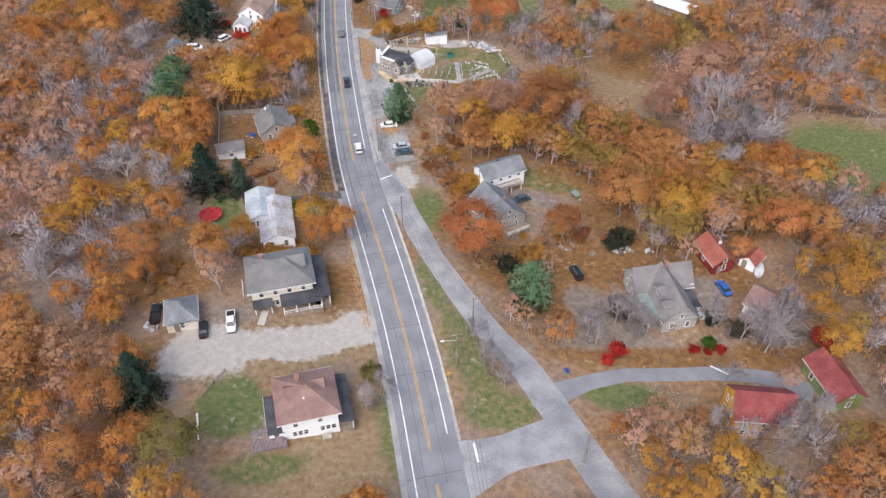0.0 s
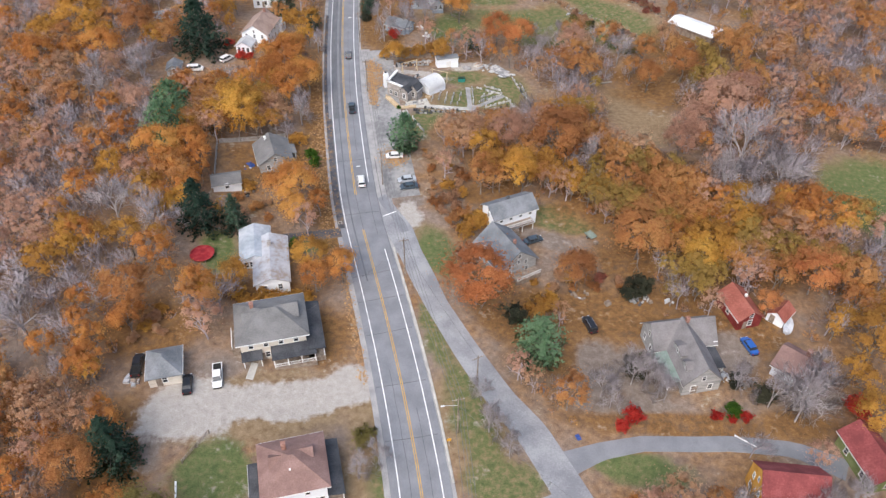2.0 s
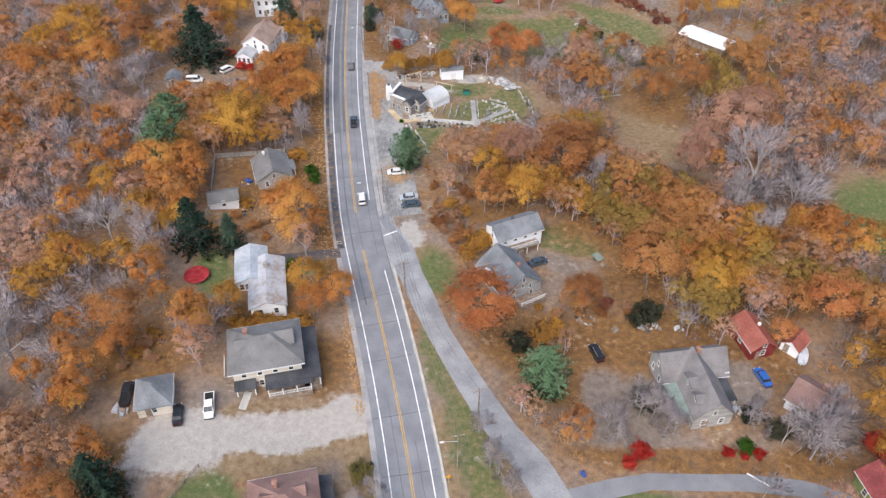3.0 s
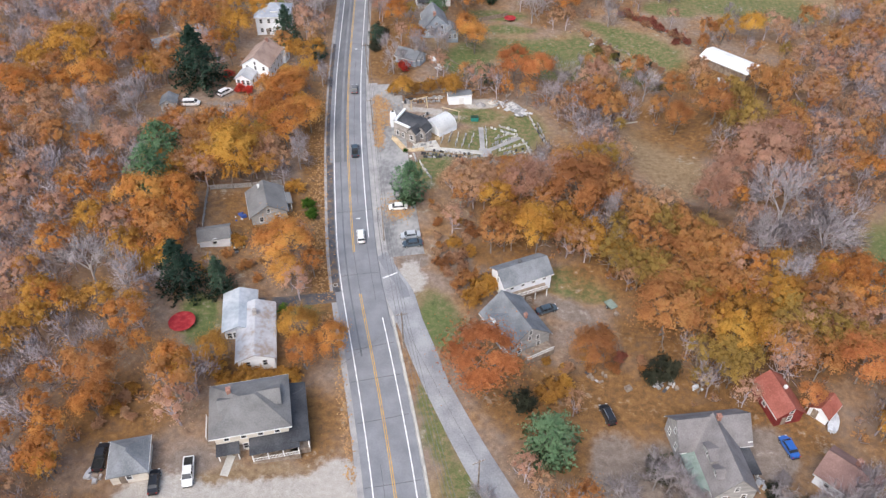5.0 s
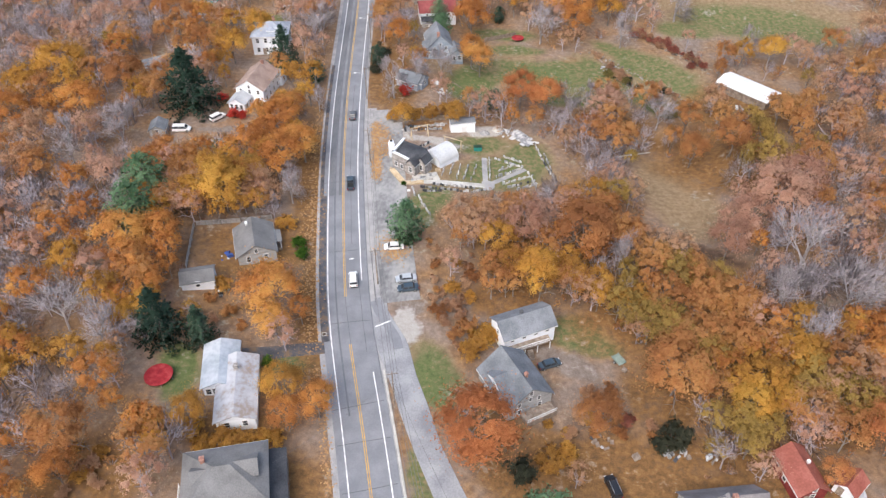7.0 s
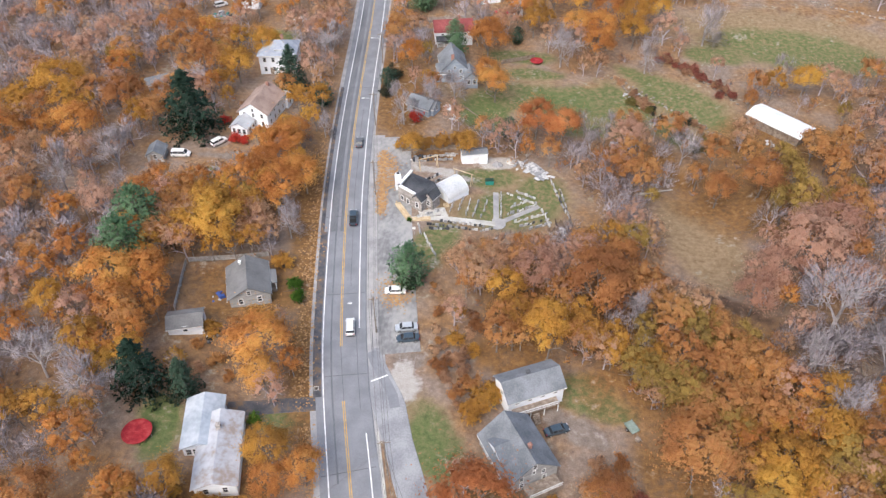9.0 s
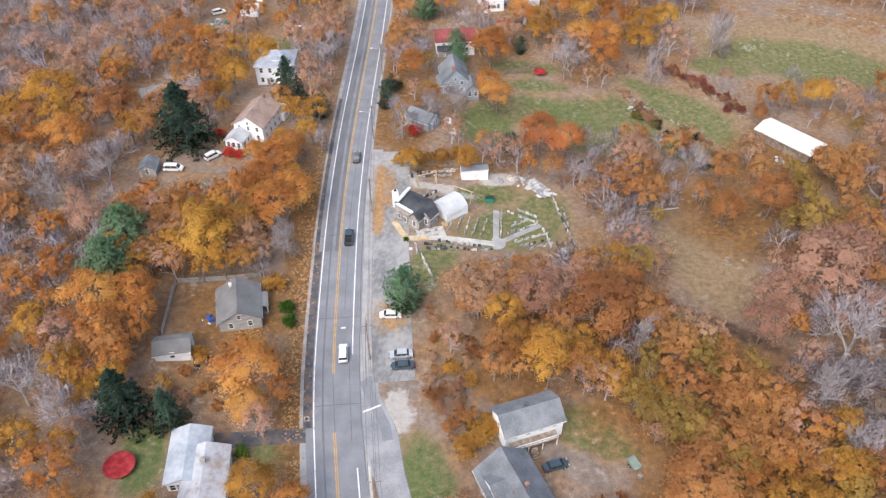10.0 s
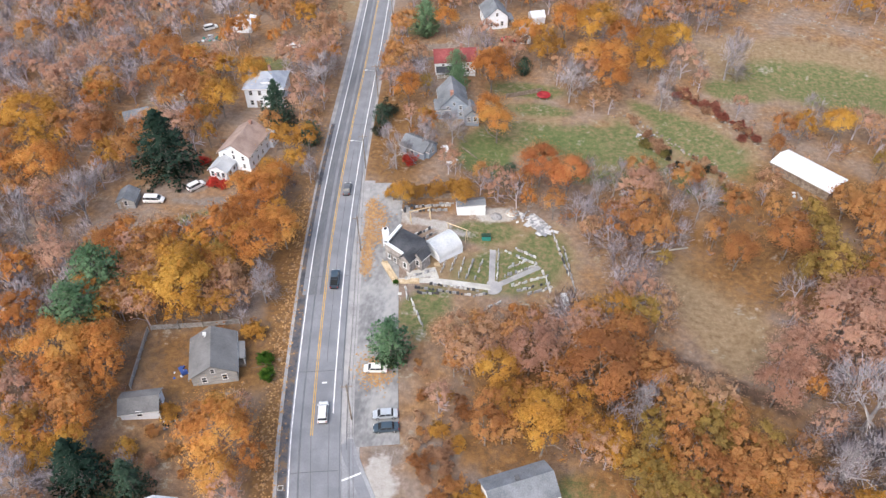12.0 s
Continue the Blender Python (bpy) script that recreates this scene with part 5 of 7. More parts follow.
def quonset():
    q = house("arched_shed", -14.6, 216.6, -42, "white arched metal storage shed", 5, "shed")
    R_, L_ = 3.2, 6.6
    bm = bmesh.new()
    n = 14
    rows = []
    for x in np.linspace(-L_ / 2, L_ / 2, 12):
        rows.append([bm.verts.new((R_ * math.cos(math.pi * i / n) * 1.0, x, 0.9 + 2.6 * math.sin(math.pi * i / n))) for i in range(n + 1)])
    for a, b in zip(rows, rows[1:]):
        for i in range(n):
            bm.faces.new((a[i], a[i + 1], b[i + 1], b[i]))
    bmesh.ops.solidify(bm, geom=list(bm.faces), thickness=0.08)
    part("roof", bm, "white_metal", q, "white arched ribbed metal roof")
    bm = boxes((-R_ + 0.04, 0, -1, 0.12, L_, 1.95), (R_ - 0.04, 0, -1, 0.12, L_, 1.95))
    part("wall", bm, "white_siding", q)
    for s in (-1, 1):
        bm = bmesh.new()
        poly = [(-R_ + 0.1, -1)] + [(-(R_ - 0.1) * math.cos(math.pi * i / n), 0.9 + 2.5 * math.sin(math.pi * i / n)) for i in range(n + 1)] + [(R_ - 0.1, -1)]
        a = [bm.verts.new((x, s * (L_ / 2 - 0.1), z)) for x, z in poly]
        b = [bm.verts.new((x, s * (L_ / 2 - 0.22), z)) for x, z in poly]
        bm.faces.new(a)
        bm.faces.new(b)
        for i in range(len(a)):
            bm.faces.new((a[i], a[(i + 1) % len(a)], b[(i + 1) % len(a)], b[i]))
        bmesh.ops.recalc_face_normals(bm, faces=bm.faces)
        part("end_wall", bm, "white_siding", q)
    part("door", boxes((0.6, -L_ / 2 + 0.06, 0, 1.6, 0.1, 2.3)), "trim", q)
    for x in np.linspace(-L_ / 2, L_ / 2, 9):
        bm = bmesh.new()
        pts_ = [((R_ + 0.06) * math.cos(math.pi * i / n), x, 0.9 + 2.66 * math.sin(math.pi * i / n)) for i in range(n + 1)]
        for p, r in zip(pts_, pts_[1:]):
            tube(bm, p, r, 0.05, 0.05, 4)
        part("rib", bm, "white_metal", q)


quonset()
hs = house("shed", -10.4, 231.6, 16, "long white storage shed with a ramp", 5, "shed")
wing(hs, 0, 0, 0, 6.8, 2.6, 3.0, 0.5, "white_siding", "slate_shingle", "gable", 0.12, (0, 0, 0, 0), 1)
part("door", boxes((0.3, -1.36, 0.0, 1.5, 0.12, 2.1)), "trim", hs)
part("ramp", boxes((0.3, -2.1, -0.6, 1.5, 1.4, 0.75)), "timber", hs)

# beyond the yard
hs = house("house", -21.8, 273.6, 15, "blue-grey house with steep slate gables", 9)
wing(hs, 0, 1.0, 90, 9.5, 7.6, 4.2, 3.8, "blue_siding", "slate_shingle", "gable", 0.35, (2, 2, 2, 3), 2, wscale=0.8)
wing(hs, 4.6, -4.2, 90, 5.6, 3.8, 2.9, 1.6, "blue_siding", "slate_shingle", "gable", 0.3, (0, 2, 1, 1), 1)
wing(hs, -3.2, -1.6, 0, 4.0, 4.2, 3.4, 2.0, "blue_siding", "slate_shingle", "gable", 0.3, (0, 1, 0, 1), 1)
chimney(hs, -0.6, -3.2, 4.0, 4.6, 0.8)
hs = house("house", -25.2, 296.8, 14, "white house with a faded red roof and porch", 9)
wing(hs, 0, 0, 0, 12.0, 7.4, 4.6, 2.2, "white_siding", "red_roof", "gable", 0.45, (1, 2, 3, 3), 2, wscale=0.85)
porch(hs, -3.4, -4.9, 0, 4.6, 2.4, 3.0, "dark_shingle", 0.4, 3)
chimney(hs, 2.0, 0.4, 6.2, 1.6)
hs = house("house", -16.8, 324.0, 20, "white cottage with a grey gable roof and porch", 8)
wing(hs, 0, 0, 90, 9.0, 7.2, 4.0, 3.0, "white_siding", "slate_shingle", "gable", 0.4, (2, 2, 2, 2), 1)
porch(hs, 4.6, -2.0, 90, 5.0, 2.0, 2.8, "slate_shingle", 0.4, 3)
hs = house("shed", -5.6, 315.5, 8, "narrow white shed with a pale roof", 4, "shed")
wing(hs, 0, 0, 90, 5.4, 3.2, 2.3, 1.2, "white_siding", "light_shingle", "gable", 0.25, (0, 1, 0, 0), 1, door=1)
hs = house("shed", -26.0, 252.6, -20, "small blue-grey garden shed", 4, "shed")
wing(hs, 0, 0, 0, 5.4, 4.0, 2.3, 1.3, "blue_siding", "slate_shingle", "gable", 0.3, (1, 0, 0, 0), 1)
hs = house("shed", 70.6, 256.2, -41, "long open shed with a bright white metal roof", 9, "shed")
wing(hs, 0, 0, 0, 15.4, 6.6, 3.0, 0.8, "timber", "white_metal", "gable", 0.6, (0, 0, 0, 0), 1)
hs = house("greenhouse", -3.0, 326.0, 20, "small pale green greenhouse", 4, "greenhouse")
wing(hs, 0, 0, 0, 4.6, 4.0, 2.6, 1.4, "tarp", "tarp", "gable", 0.1, (0, 0, 0, 0), 1)


# ---- vehicles ----
def car(name, x, y, yaw, colour, label, kind="sedan", group=""):
    """A vehicle that faces along its own +x."""
    c = thing(name, x, y, yaw, label, "car" if kind != "pickup" else "pickup truck", group, dz=0.08 if abs(x - float(road_x(y))) < 12 else 0.04)
    L, W, hb, hr, cab = {"sedan": (4.7, 1.84, 0.92, 1.45, (-1.55, 1.05)), "suv": (4.7, 1.9, 1.05, 1.72, (-2.2, 0.95)), "pickup": (5.6, 1.95, 1.08, 1.82, (-0.75, 1.25)), "van": (5.1, 1.95, 1.1, 1.85, (-2.4, 1.3))}[kind]
    bm = bmesh.new()
    prof = [(-L / 2, 0.55, 0.80), (-L / 2 + 0.12, hb - 0.02, 0.90), (cab[0] - 0.05, hb + 0.02, 0.97), (cab[1] + 0.35, hb, 0.98), (L / 2 - 0.35, hb - 0.16, 0.93), (L / 2, 0.62, 0.80)]
    rings = []
    for px, pz, k in prof:
        w = W / 2 * k
        rings.append([bm.verts.new(v) for v in ((px, -w * 0.95, 0.28), (px, -w, 0.62), (px, -w * 0.93, pz), (px, w * 0.93, pz), (px, w, 0.62), (px, w * 0.95, 0.28))])
    for a, b in zip(rings, rings[1:]):
        for i in range(6):
            bm.faces.new((a[i], a[(i + 1) % 6], b[(i + 1) % 6], b[i]))
    bm.faces.new(rings[0])
    bm.faces.new(rings[-1][::-1])
    bmesh.ops.recalc_face_normals(bm, faces=bm.faces)
    if kind == "pickup":
        part("bed", boxes((-1.75, 0, hb - 0.06, 1.9, 1.5, 0.09)), "rubber", c, "dark open cargo bed")
        part("bed_wall", boxes((-1.75, 0.86, hb - 0.1, 2.0, 0.12, 0.28), (-1.75, -0.86, hb - 0.1, 2.0, 0.12, 0.28), (-2.72, 0, hb - 0.1, 0.1, 1.7, 0.28)), colour, c)
    part("body", bm, colour, c)

    def cabin(z0, z1, grow, mat_, nm, x0=0.0, x1=0.0):
        b2 = bmesh.new()
        w = W / 2 * 0.9
        q = [(cab[0] - grow - x0, w + grow, z0), (cab[1] + 0.45 + grow + x1, w + grow, z0), (cab[1] - 0.25 + grow, w * 0.80 + grow, z1), (cab[0] + (0.45 if kind == "sedan" else 0.18) - grow, w * 0.80 + grow, z1)]
        a = [b2.verts.new(v) for v in q]
        d = [b2.verts.new((v[0], -v[1], v[2])) for v in q]
        for i in range(4):
            b2.faces.new((a[i], a[(i + 1) % 4], d[(i + 1) % 4], d[i]))
        b2.faces.new(a[::-1])
        b2.faces.new(d)
        bmesh.ops.recalc_face_normals(b2, faces=b2.faces)
        return part(nm, b2, mat_, c)
    cabin(hb - 0.06, hr - 0.05, 0.0, "glass", "cabin_glass")
    rx0, rx1 = cab[0] + (0.42 if kind == "sedan" else 0.12), cab[1] - 0.2
    part("roof", boxes(((rx0 + rx1) / 2, 0, hr - 0.07, rx1 - rx0, W * 0.76, 0.08, 0, 0.94)), colour, c)
    for s in (1, -1):
        w = W / 2 * 0.9 * s
        for px, qx in ((cab[0] + 0.55, cab[0] + 0.53), ((cab[0] + cab[1]) / 2 + 0.2, (cab[0] + cab[1]) / 2 + 0.18), (cab[1] + 0.44, cab[1] - 0.24)):
            part("pillar", tube(bmesh.new(), (px, w, hb - 0.05), (qx, w * 0.82, hr - 0.05), 0.05, 0.04, 4), colour, c)
    for px in (-L / 2 + 0.88, L / 2 - 0.9):
        for s in (1, -1):
            bm = bmesh.new()
            tube(bm, (px, s * (W / 2 - 0.20), 0.33), (px, s * (W / 2 + 0.01), 0.33), 0.33, 0.33, 14)
            wl = part("wheel", bm, "rubber", c)
            bm = bmesh.new()
            tube(bm, (px, s * (W / 2 - 0.02), 0.33), (px, s * (W / 2 + 0.03), 0.33), 0.2, 0.17, 10)
            part("rim", bm, "steel", wl)
    for s in (1, -1):
        part("headlight", boxes((L / 2 - 0.08, s * W * 0.34, 0.58, 0.16, 0.34, 0.16)), "lamp_clear", c)
        part("tail_light", boxes((-L / 2 + 0.05, s * W * 0.37, 0.66, 0.12, 0.24, 0.2)), "lamp_red", c)
        part("mirror", boxes((cab[1] + 0.3, s * (W / 2 + 0.04), hb, 0.14, 0.2, 0.13)), colour, c)
    for s in (1, -1):
        part("bumper", boxes((s * (L / 2 - 0.02), 0, 0.3, 0.14, W * 0.8, 0.24)), "rubber", c)
        if kind in ("suv", "van"):
            part("roof_rail", boxes((-0.5, s * W * 0.34, hr, 2.4, 0.05, 0.06)), "steel", c)
    return c


def on_road(y, off):
    p, q = along(y - 2, y + 2, off)[0], along(y - 2, y + 2, off)[-1]
    return (p[0] + q[0]) / 2, (p[1] + q[1]) / 2, math.degrees(math.atan2(q[1] - p[1], q[0] - p[0]))


for _y, _o, _kind, _col, _nm, _lab in ((168, 1.9, "suv", "white_paint", "car", "white crossover car driving on the main road"), (202, 1.9, "pickup", "slate_paint", "pickup_truck", "dark blue pickup truck driving on the main road"),
                                       (233, 1.9, "sedan", "grey_paint", "car", "grey car driving on the main road")):
    _x, _yy, _a = on_road(_y, _o)
    car(_nm, _x, _yy, _a, _col, _lab, _kind)
for _row in (("car", -21.3, 180.0, 190, "white_paint", "white sedan parked beside a green pine", "sedan"), ("car", -17.0, 170.0, 194, "silver_paint", "silver-blue sedan parked on the roadside lot", "sedan"),
             ("car", -16.2, 167.2, 194, "slate_paint", "dark sedan parked on the roadside lot", "sedan"), ("car", -51.6, 100.8, 105, "black_paint", "black car parked on the gravel lot", "sedan"),
             ("pickup_truck", -46.7, 103.4, 285, "white_paint", "white pickup truck parked on the gravel lot", "pickup"), ("car", 14.6, 150.6, 25, "slate_paint", "dark sedan parked behind the grey house", "sedan"),
             ("car", 25.8, 124.6, 110, "black_paint", "black car parked on fallen leaves", "suv"), ("car", 57.2, 119.4, 108, "blue_paint", "bright blue car parked by the barn", "sedan"),
             ("car", -87.4, 221.6, 8, "white_paint", "long white van parked by a shed", "van"), ("car", -79.4, 228.4, 55, "white_paint", "white car parked on the gravel drive", "suv"),
             ("car", -109.0, 308.9, 40, "white_paint", "white car parked among junk", "suv"), ("car", -10.8, 313.5, 10, "red_paint", "red sports car parked by the cottage", "sedan"),
             ("car", -78.0, 300.9, 30, "white_paint", "white car half hidden by trees", "sedan"), ("pickup_truck", -62.4, 104.6, 100, "black_paint", "old dark pickup truck beside the garage", "pickup")):
    car(*_row)
    FOOT.append((_row[1], _row[2], 3.5))

# ---- poles and wires ----
def wooden_pole(x, y, yaw, hgt=10.5, lamp=0.0, label="weathered wooden utility pole with a crossarm"):
    p = thing("utility_pole", x, y, yaw, label, "utility pole", "utility poles along the road")
    bm = bmesh.new()
    tube(bm, (0, 0, -0.6), (0, 0, hgt), 0.17, 0.11, 8)
    part("pole", bm, "timber", p)
    arm = part("crossarm", boxes((0, 0.12, hgt - 0.8, 2.3, 0.11, 0.13)), "timber", p)
    for i in (-1.0, -0.4, 0.4, 1.0):
        bm = bmesh.new()
        tube(bm, (i, 0.12, hgt - 0.67), (i, 0.12, hgt - 0.45), 0.05, 0.035, 6)
        part("insulator", bm, "steel", arm)
    if lamp:
        bm = bmesh.new()
        tube(bm, (0, 0, hgt - 2.2), (lamp, 0, hgt - 1.6), 0.05, 0.045, 6)
        a = part("lamp_arm", bm, "steel", p)
        part("lamp_head", boxes((lamp * 1.06, 0, hgt - 1.72, 0.75, 0.3, 0.16, 0, 0.8)), "white_paint", a)
    return p


POLES = [(5.4, 55.0), (-0.6, 95.6), (-14.2, 136.4), (-23.0, 168.2), (-32.8, 212.6), (-39.4, 243.0), (-44.4, 277.0), (-51.0, 325.0), (-60.0, 372.0)]
for _i, (_x, _y) in enumerate(POLES):
    wooden_pole(_x, _y, 15, lamp=-2.6 if _i in (1, 5, 6) else 0.0)
wooden_pole(2.6, 106.4, 30, 9.0, label="plain wooden service pole beside the side road")
wooden_pole(22.8, 76.0, -30, 9.5, label="wooden utility pole leaning over the side road")
wooden_pole(-52.0, 214.0, 15, 8.5, label="wooden service pole at the wood edge")


def wire(a, b, sag=0.9, r=0.035):
    w = new("power_line")
    w.matrix_basis = Matrix.Translation(a)
    tagged(w, "thin dark overhead power line between poles", "power line", "overhead wires")
    bm = bmesh.new()
    d = Vector(b) - Vector(a)
    pts_ = [d * s + Vector((0, 0, -4 * sag * s * (1 - s))) for s in np.linspace(0, 1, 9)]
    rings = [[bm.verts.new(p + Vector((r * math.cos(k * math.pi / 2), 0, r * math.sin(k * math.pi / 2)))) for k in range(4)] for p in pts_]
    for g, h_ in zip(rings, rings[1:]):
        for k in range(4):
            bm.faces.new((g[k], g[(k + 1) % 4], h_[(k + 1) % 4], h_[k]))
    part("wire", bm, "wire", w)


for (_xa, _ya), (_xb, _yb) in zip(POLES, POLES[1:]):
    for _o, _h in ((-1.0, 10.0), (0.4, 10.0), (1.0, 10.0), (0.0, 8.2)):
        wire((_xa + _o, _ya, float(gz(_xa, _ya)) + _h), (_xb + _o, _yb, float(gz(_xb, _yb)) + _h))
wire((-0.6, 95.6, 8.4), (22.8, 76.0, float(gz(22.8, 76)) + 8.6))
wire((-14.2, 136.4, 8.4), (2.6, 106.4, 8.3))
wire((-14.2, 136.4, 8.4), (-32.0, 119.0, float(gz(-32, 119)) + 5.6))

# ---- shrubs ----
SHRUB = {}
for _k, _leaf in (("red", "red_leaf"), ("crimson", "crimson_leaf"), ("green", "bush_leaf"), ("gold", "gold_leaf"), ("brown", "brown_leaf"), ("olive", "moss_leaf"), ("dark", "dark_brush"), ("rusty", "rust_leaf")):
    (_tv, _tf), (_lv, _lf, _ln) = shrub(620)
    SHRUB[_k] = (np_mesh("stem", _tv, _tf, "bark"), np_mesh("foliage", _lv, _lf, _leaf, _ln))


def bush(kind, x, y, r, label):
    b = thing("bush", x, y, (x * 53) % 360, label, "bush", "garden bushes")
    b.scale = (r, r, r * 0.9)
    for n_, me in zip(("stem", "foliage"), SHRUB[kind]):
        new(n_, me).parent = b
    FOOT.append((x, y, r))


for _x, _y, _r in ((31.7, 101.2, 2.4), (29.6, 99.6, 1.7), (47.9, 102.6, 1.4), (52.7, 102.0, 1.5), (50.2, 102.2, 1.1), (73.5, 104.0, 3.2), (-80.8, 238.0, 1.9), (-74.6, 229.4, 2.2), (-72.6, 229.8, 1.8), (-28.5, 246.0, 2.4)):
    bush("red", _x, _y, _r, "low garden bush in bright red autumn leaf")
for _x, _y, _r in ((-42.9, 177.9, 2.3), (-41.3, 174.4, 2.2), (-40.4, 143.4, 1.8), (-25.3, 218.6, 1.0), (-22.6, 203.6, 0.9), (50.6, 103.4, 2.2)):
    bush("green", _x, _y, _r, "rounded green garden bush")
bush("olive", -17.2, 92.6, 2.6, "rounded olive green garden bush")
for _x, _y, _r in ((-47.7, 184.3, 2.6), (-55.6, 162.4, 2.2), (15.0, 128.0, 3.0), (17.5, 129.5, 2.4), (-24.5, 234.0, 2.6), (-19.5, 235.5, 2.8), (-14.5, 237.0, 3.2), (-30.0, 233.0, 2.2)):
    bush("gold", _x, _y, _r, "spreading bush in yellow autumn leaf")
for _x, _y, _r in ((9.5, 125.0, 3.2), (37.0, 135.2, 3.6), (35.0, 134.0, 2.6), (56.6, 107.0, 2.8), (34.0, 113.0, 3.0), (-39.2, 269.0, 2.8), (-39.6, 258.5, 2.2), (53.0, 110.0, 2.2)):
    bush("dark", _x, _y, _r, "dense dark brushy shrub")

for _x, _y, _r in ((-43.5, 124.4, 2.4), (-40.5, 124.8, 2.6), (-37.4, 125.6, 2.3), (-46.4, 123.2, 2.0), (-34.6, 126.4, 2.2), (-49.0, 126.0, 2.2)):
    bush("gold", _x, _y, _r, "spreading bush in yellow autumn leaf")

for _i in range(16):
    bush("brown" if _i % 3 else "rusty", -13.0 + 0.42 * _i + random.uniform(-1.2, 1.2), 182.0 - 1.5 * _i + random.uniform(-2, 2), random.uniform(0.8, 1.6), "low brown brush beside the roadside lot")

for _x, _y, _r, _k in ((-9.0, 161.0, 1.8, "rusty"), (-7.2, 158.6, 1.6, "brown"), (-5.0, 155.2, 1.9, "rusty"), (-6.6, 163.0, 1.5, "brown"), (-3.6, 152.0, 1.6, "brown"), (-2.2, 157.6, 2.2, "rusty"), (-10.4, 164.6, 1.5, "brown"), (-4.4, 161.0, 2.0, "brown")):
    bush(_k, _x, _y, _r, "low russet brush above the grass verge")
for _x, _y, _r in ((0.6, 153.8, 3.2), (-1.4, 150.8, 2.4), (2.2, 156.6, 2.6)):
    bush("gold", _x, _y, _r, "spreading bush in yellow autumn leaf")
for _x, _y, _r, _k in ((-59.2, 153.4, 2.4, "gold"), (-52.4, 155.2, 1.8, "rusty"), (-50.0, 157.4, 1.5, "brown"), (-48.2, 152.2, 1.4, "rusty"), (-54.6, 152.8, 1.6, "brown"), (-57.0, 158.0, 1.5, "rusty")):
    bush(_k, _x, _y, _r, "low autumn bush on the leaf-strewn ground")
for _x, _y, _r, _k in ((20.4, 138.6, 2.2, "brown"), (23.8, 141.2, 2.4, "brown"), (21.6, 144.4, 1.8, "brown"), (26.4, 144.8, 1.9, "rusty"), (18.6, 134.4, 1.8, "brown"), (26.8, 139.6, 1.6, "brown")):
    bush(_k, _x, _y, _r, "tangled russet brush behind the house")
bush("crimson", 29.0, 138.4, 1.6, "low bush in dark red autumn leaf")

# ---- trampolines ----
def trampoline(x, y, r, label, mat_="red_fabric"):
    t = thing("trampoline", x, y, 0, label, "trampoline")
    bm = bmesh.new()
    n = 28
    for a in range(n):
        b = (a + 1) % n
        q = [(r * k * math.cos(2 * math.pi * i / n), r * k * math.sin(2 * math.pi * i / n), z) for i in (a, b) for k, z in ((1.0, 0.85), (0.84, 0.89))]
        v = [bm.verts.new(p) for p in q] + [bm.verts.new((p[0], p[1], p[2] - 0.07)) for p in q]
        bm.faces.new((v[0], v[2], v[3], v[1]))
        bm.faces.new((v[4], v[5], v[7], v[6]))
        bm.faces.new((v[0], v[4], v[6], v[2]))
        bm.faces.new((v[1], v[3], v[7], v[5]))
    bmesh.ops.remove_doubles(bm, verts=bm.verts[:], dist=0.002)
    part("pad", bm, mat_, t, "padded red rim")
    bm = bmesh.new()
    bmesh.ops.create_cone(bm, segments=n, radius1=r * 0.86, radius2=r * 0.86, depth=0.05, cap_ends=True, matrix=Matrix.Translation((0, 0, 0.8)))
    part("mat", bm, mat_, t, "faded red jumping mat")
    for i in range(6):
        a = math.pi * i / 3
        bm = bmesh.new()
        tube(bm, (r * 0.95 * math.cos(a), r * 0.95 * math.sin(a), -0.3), (r * 0.95 * math.cos(a), r * 0.95 * math.sin(a), 0.85), 0.03, 0.03, 6)
        part("leg", bm, "steel", t)
    FOOT.append((x, y, r + 1.5))


trampoline(-59.4, 136.5, 2.7, "round red trampoline standing on the lawn")
trampoline(2.8, 287.2, 2.0, "round faded red trampoline beside a fence")

# ---- fences ----
def board_fence(x0, y0, x1, y1, hgt, label, mat_="timber", rails_only=False):
    L = math.hypot(x1 - x0, y1 - y0)
    f = thing("fence", x0, y0, math.degrees(math.atan2(y1 - y0, x1 - x0)), label, "fence")
    z0 = float(gz(x0, y0))

    def dz(s):
        return float(gz(x0 + (x1 - x0) * s / L, y0 + (y1 - y0) * s / L)) - z0
    n = max(2, int(L / 2.4))
    post = shared("post", boxes((0, 0, -0.4, 0.14, 0.14, hgt + 0.5)), mat_)
    for i in range(n + 1):
        o = new("post", post)
        o.parent, o.location = f, (L * i / n, 0, dz(L * i / n))
    for i in range(n):
        a, b = L * i / n, L * (i + 1) / n
        for h_ in (0.3, 0.65, 1.0) if rails_only else (0.35, hgt - 0.25):
            bm = bmesh.new()
            tube(bm, (a, 0.08, dz(a) + h_), (b, 0.08, dz(b) + h_), 0.05, 0.05, 4)
            part("rail", bm, mat_, f)
    if not rails_only:
        slat = shared("slat", boxes((0, 0.14, 0.06, 0.17, 0.025, hgt)), mat_)
        for i in range(int(L / 0.2)):
            o = new("slat", slat)
            o.parent, o.location = f, (0.1 + i * 0.2, 0, dz(0.1 + i * 0.2))


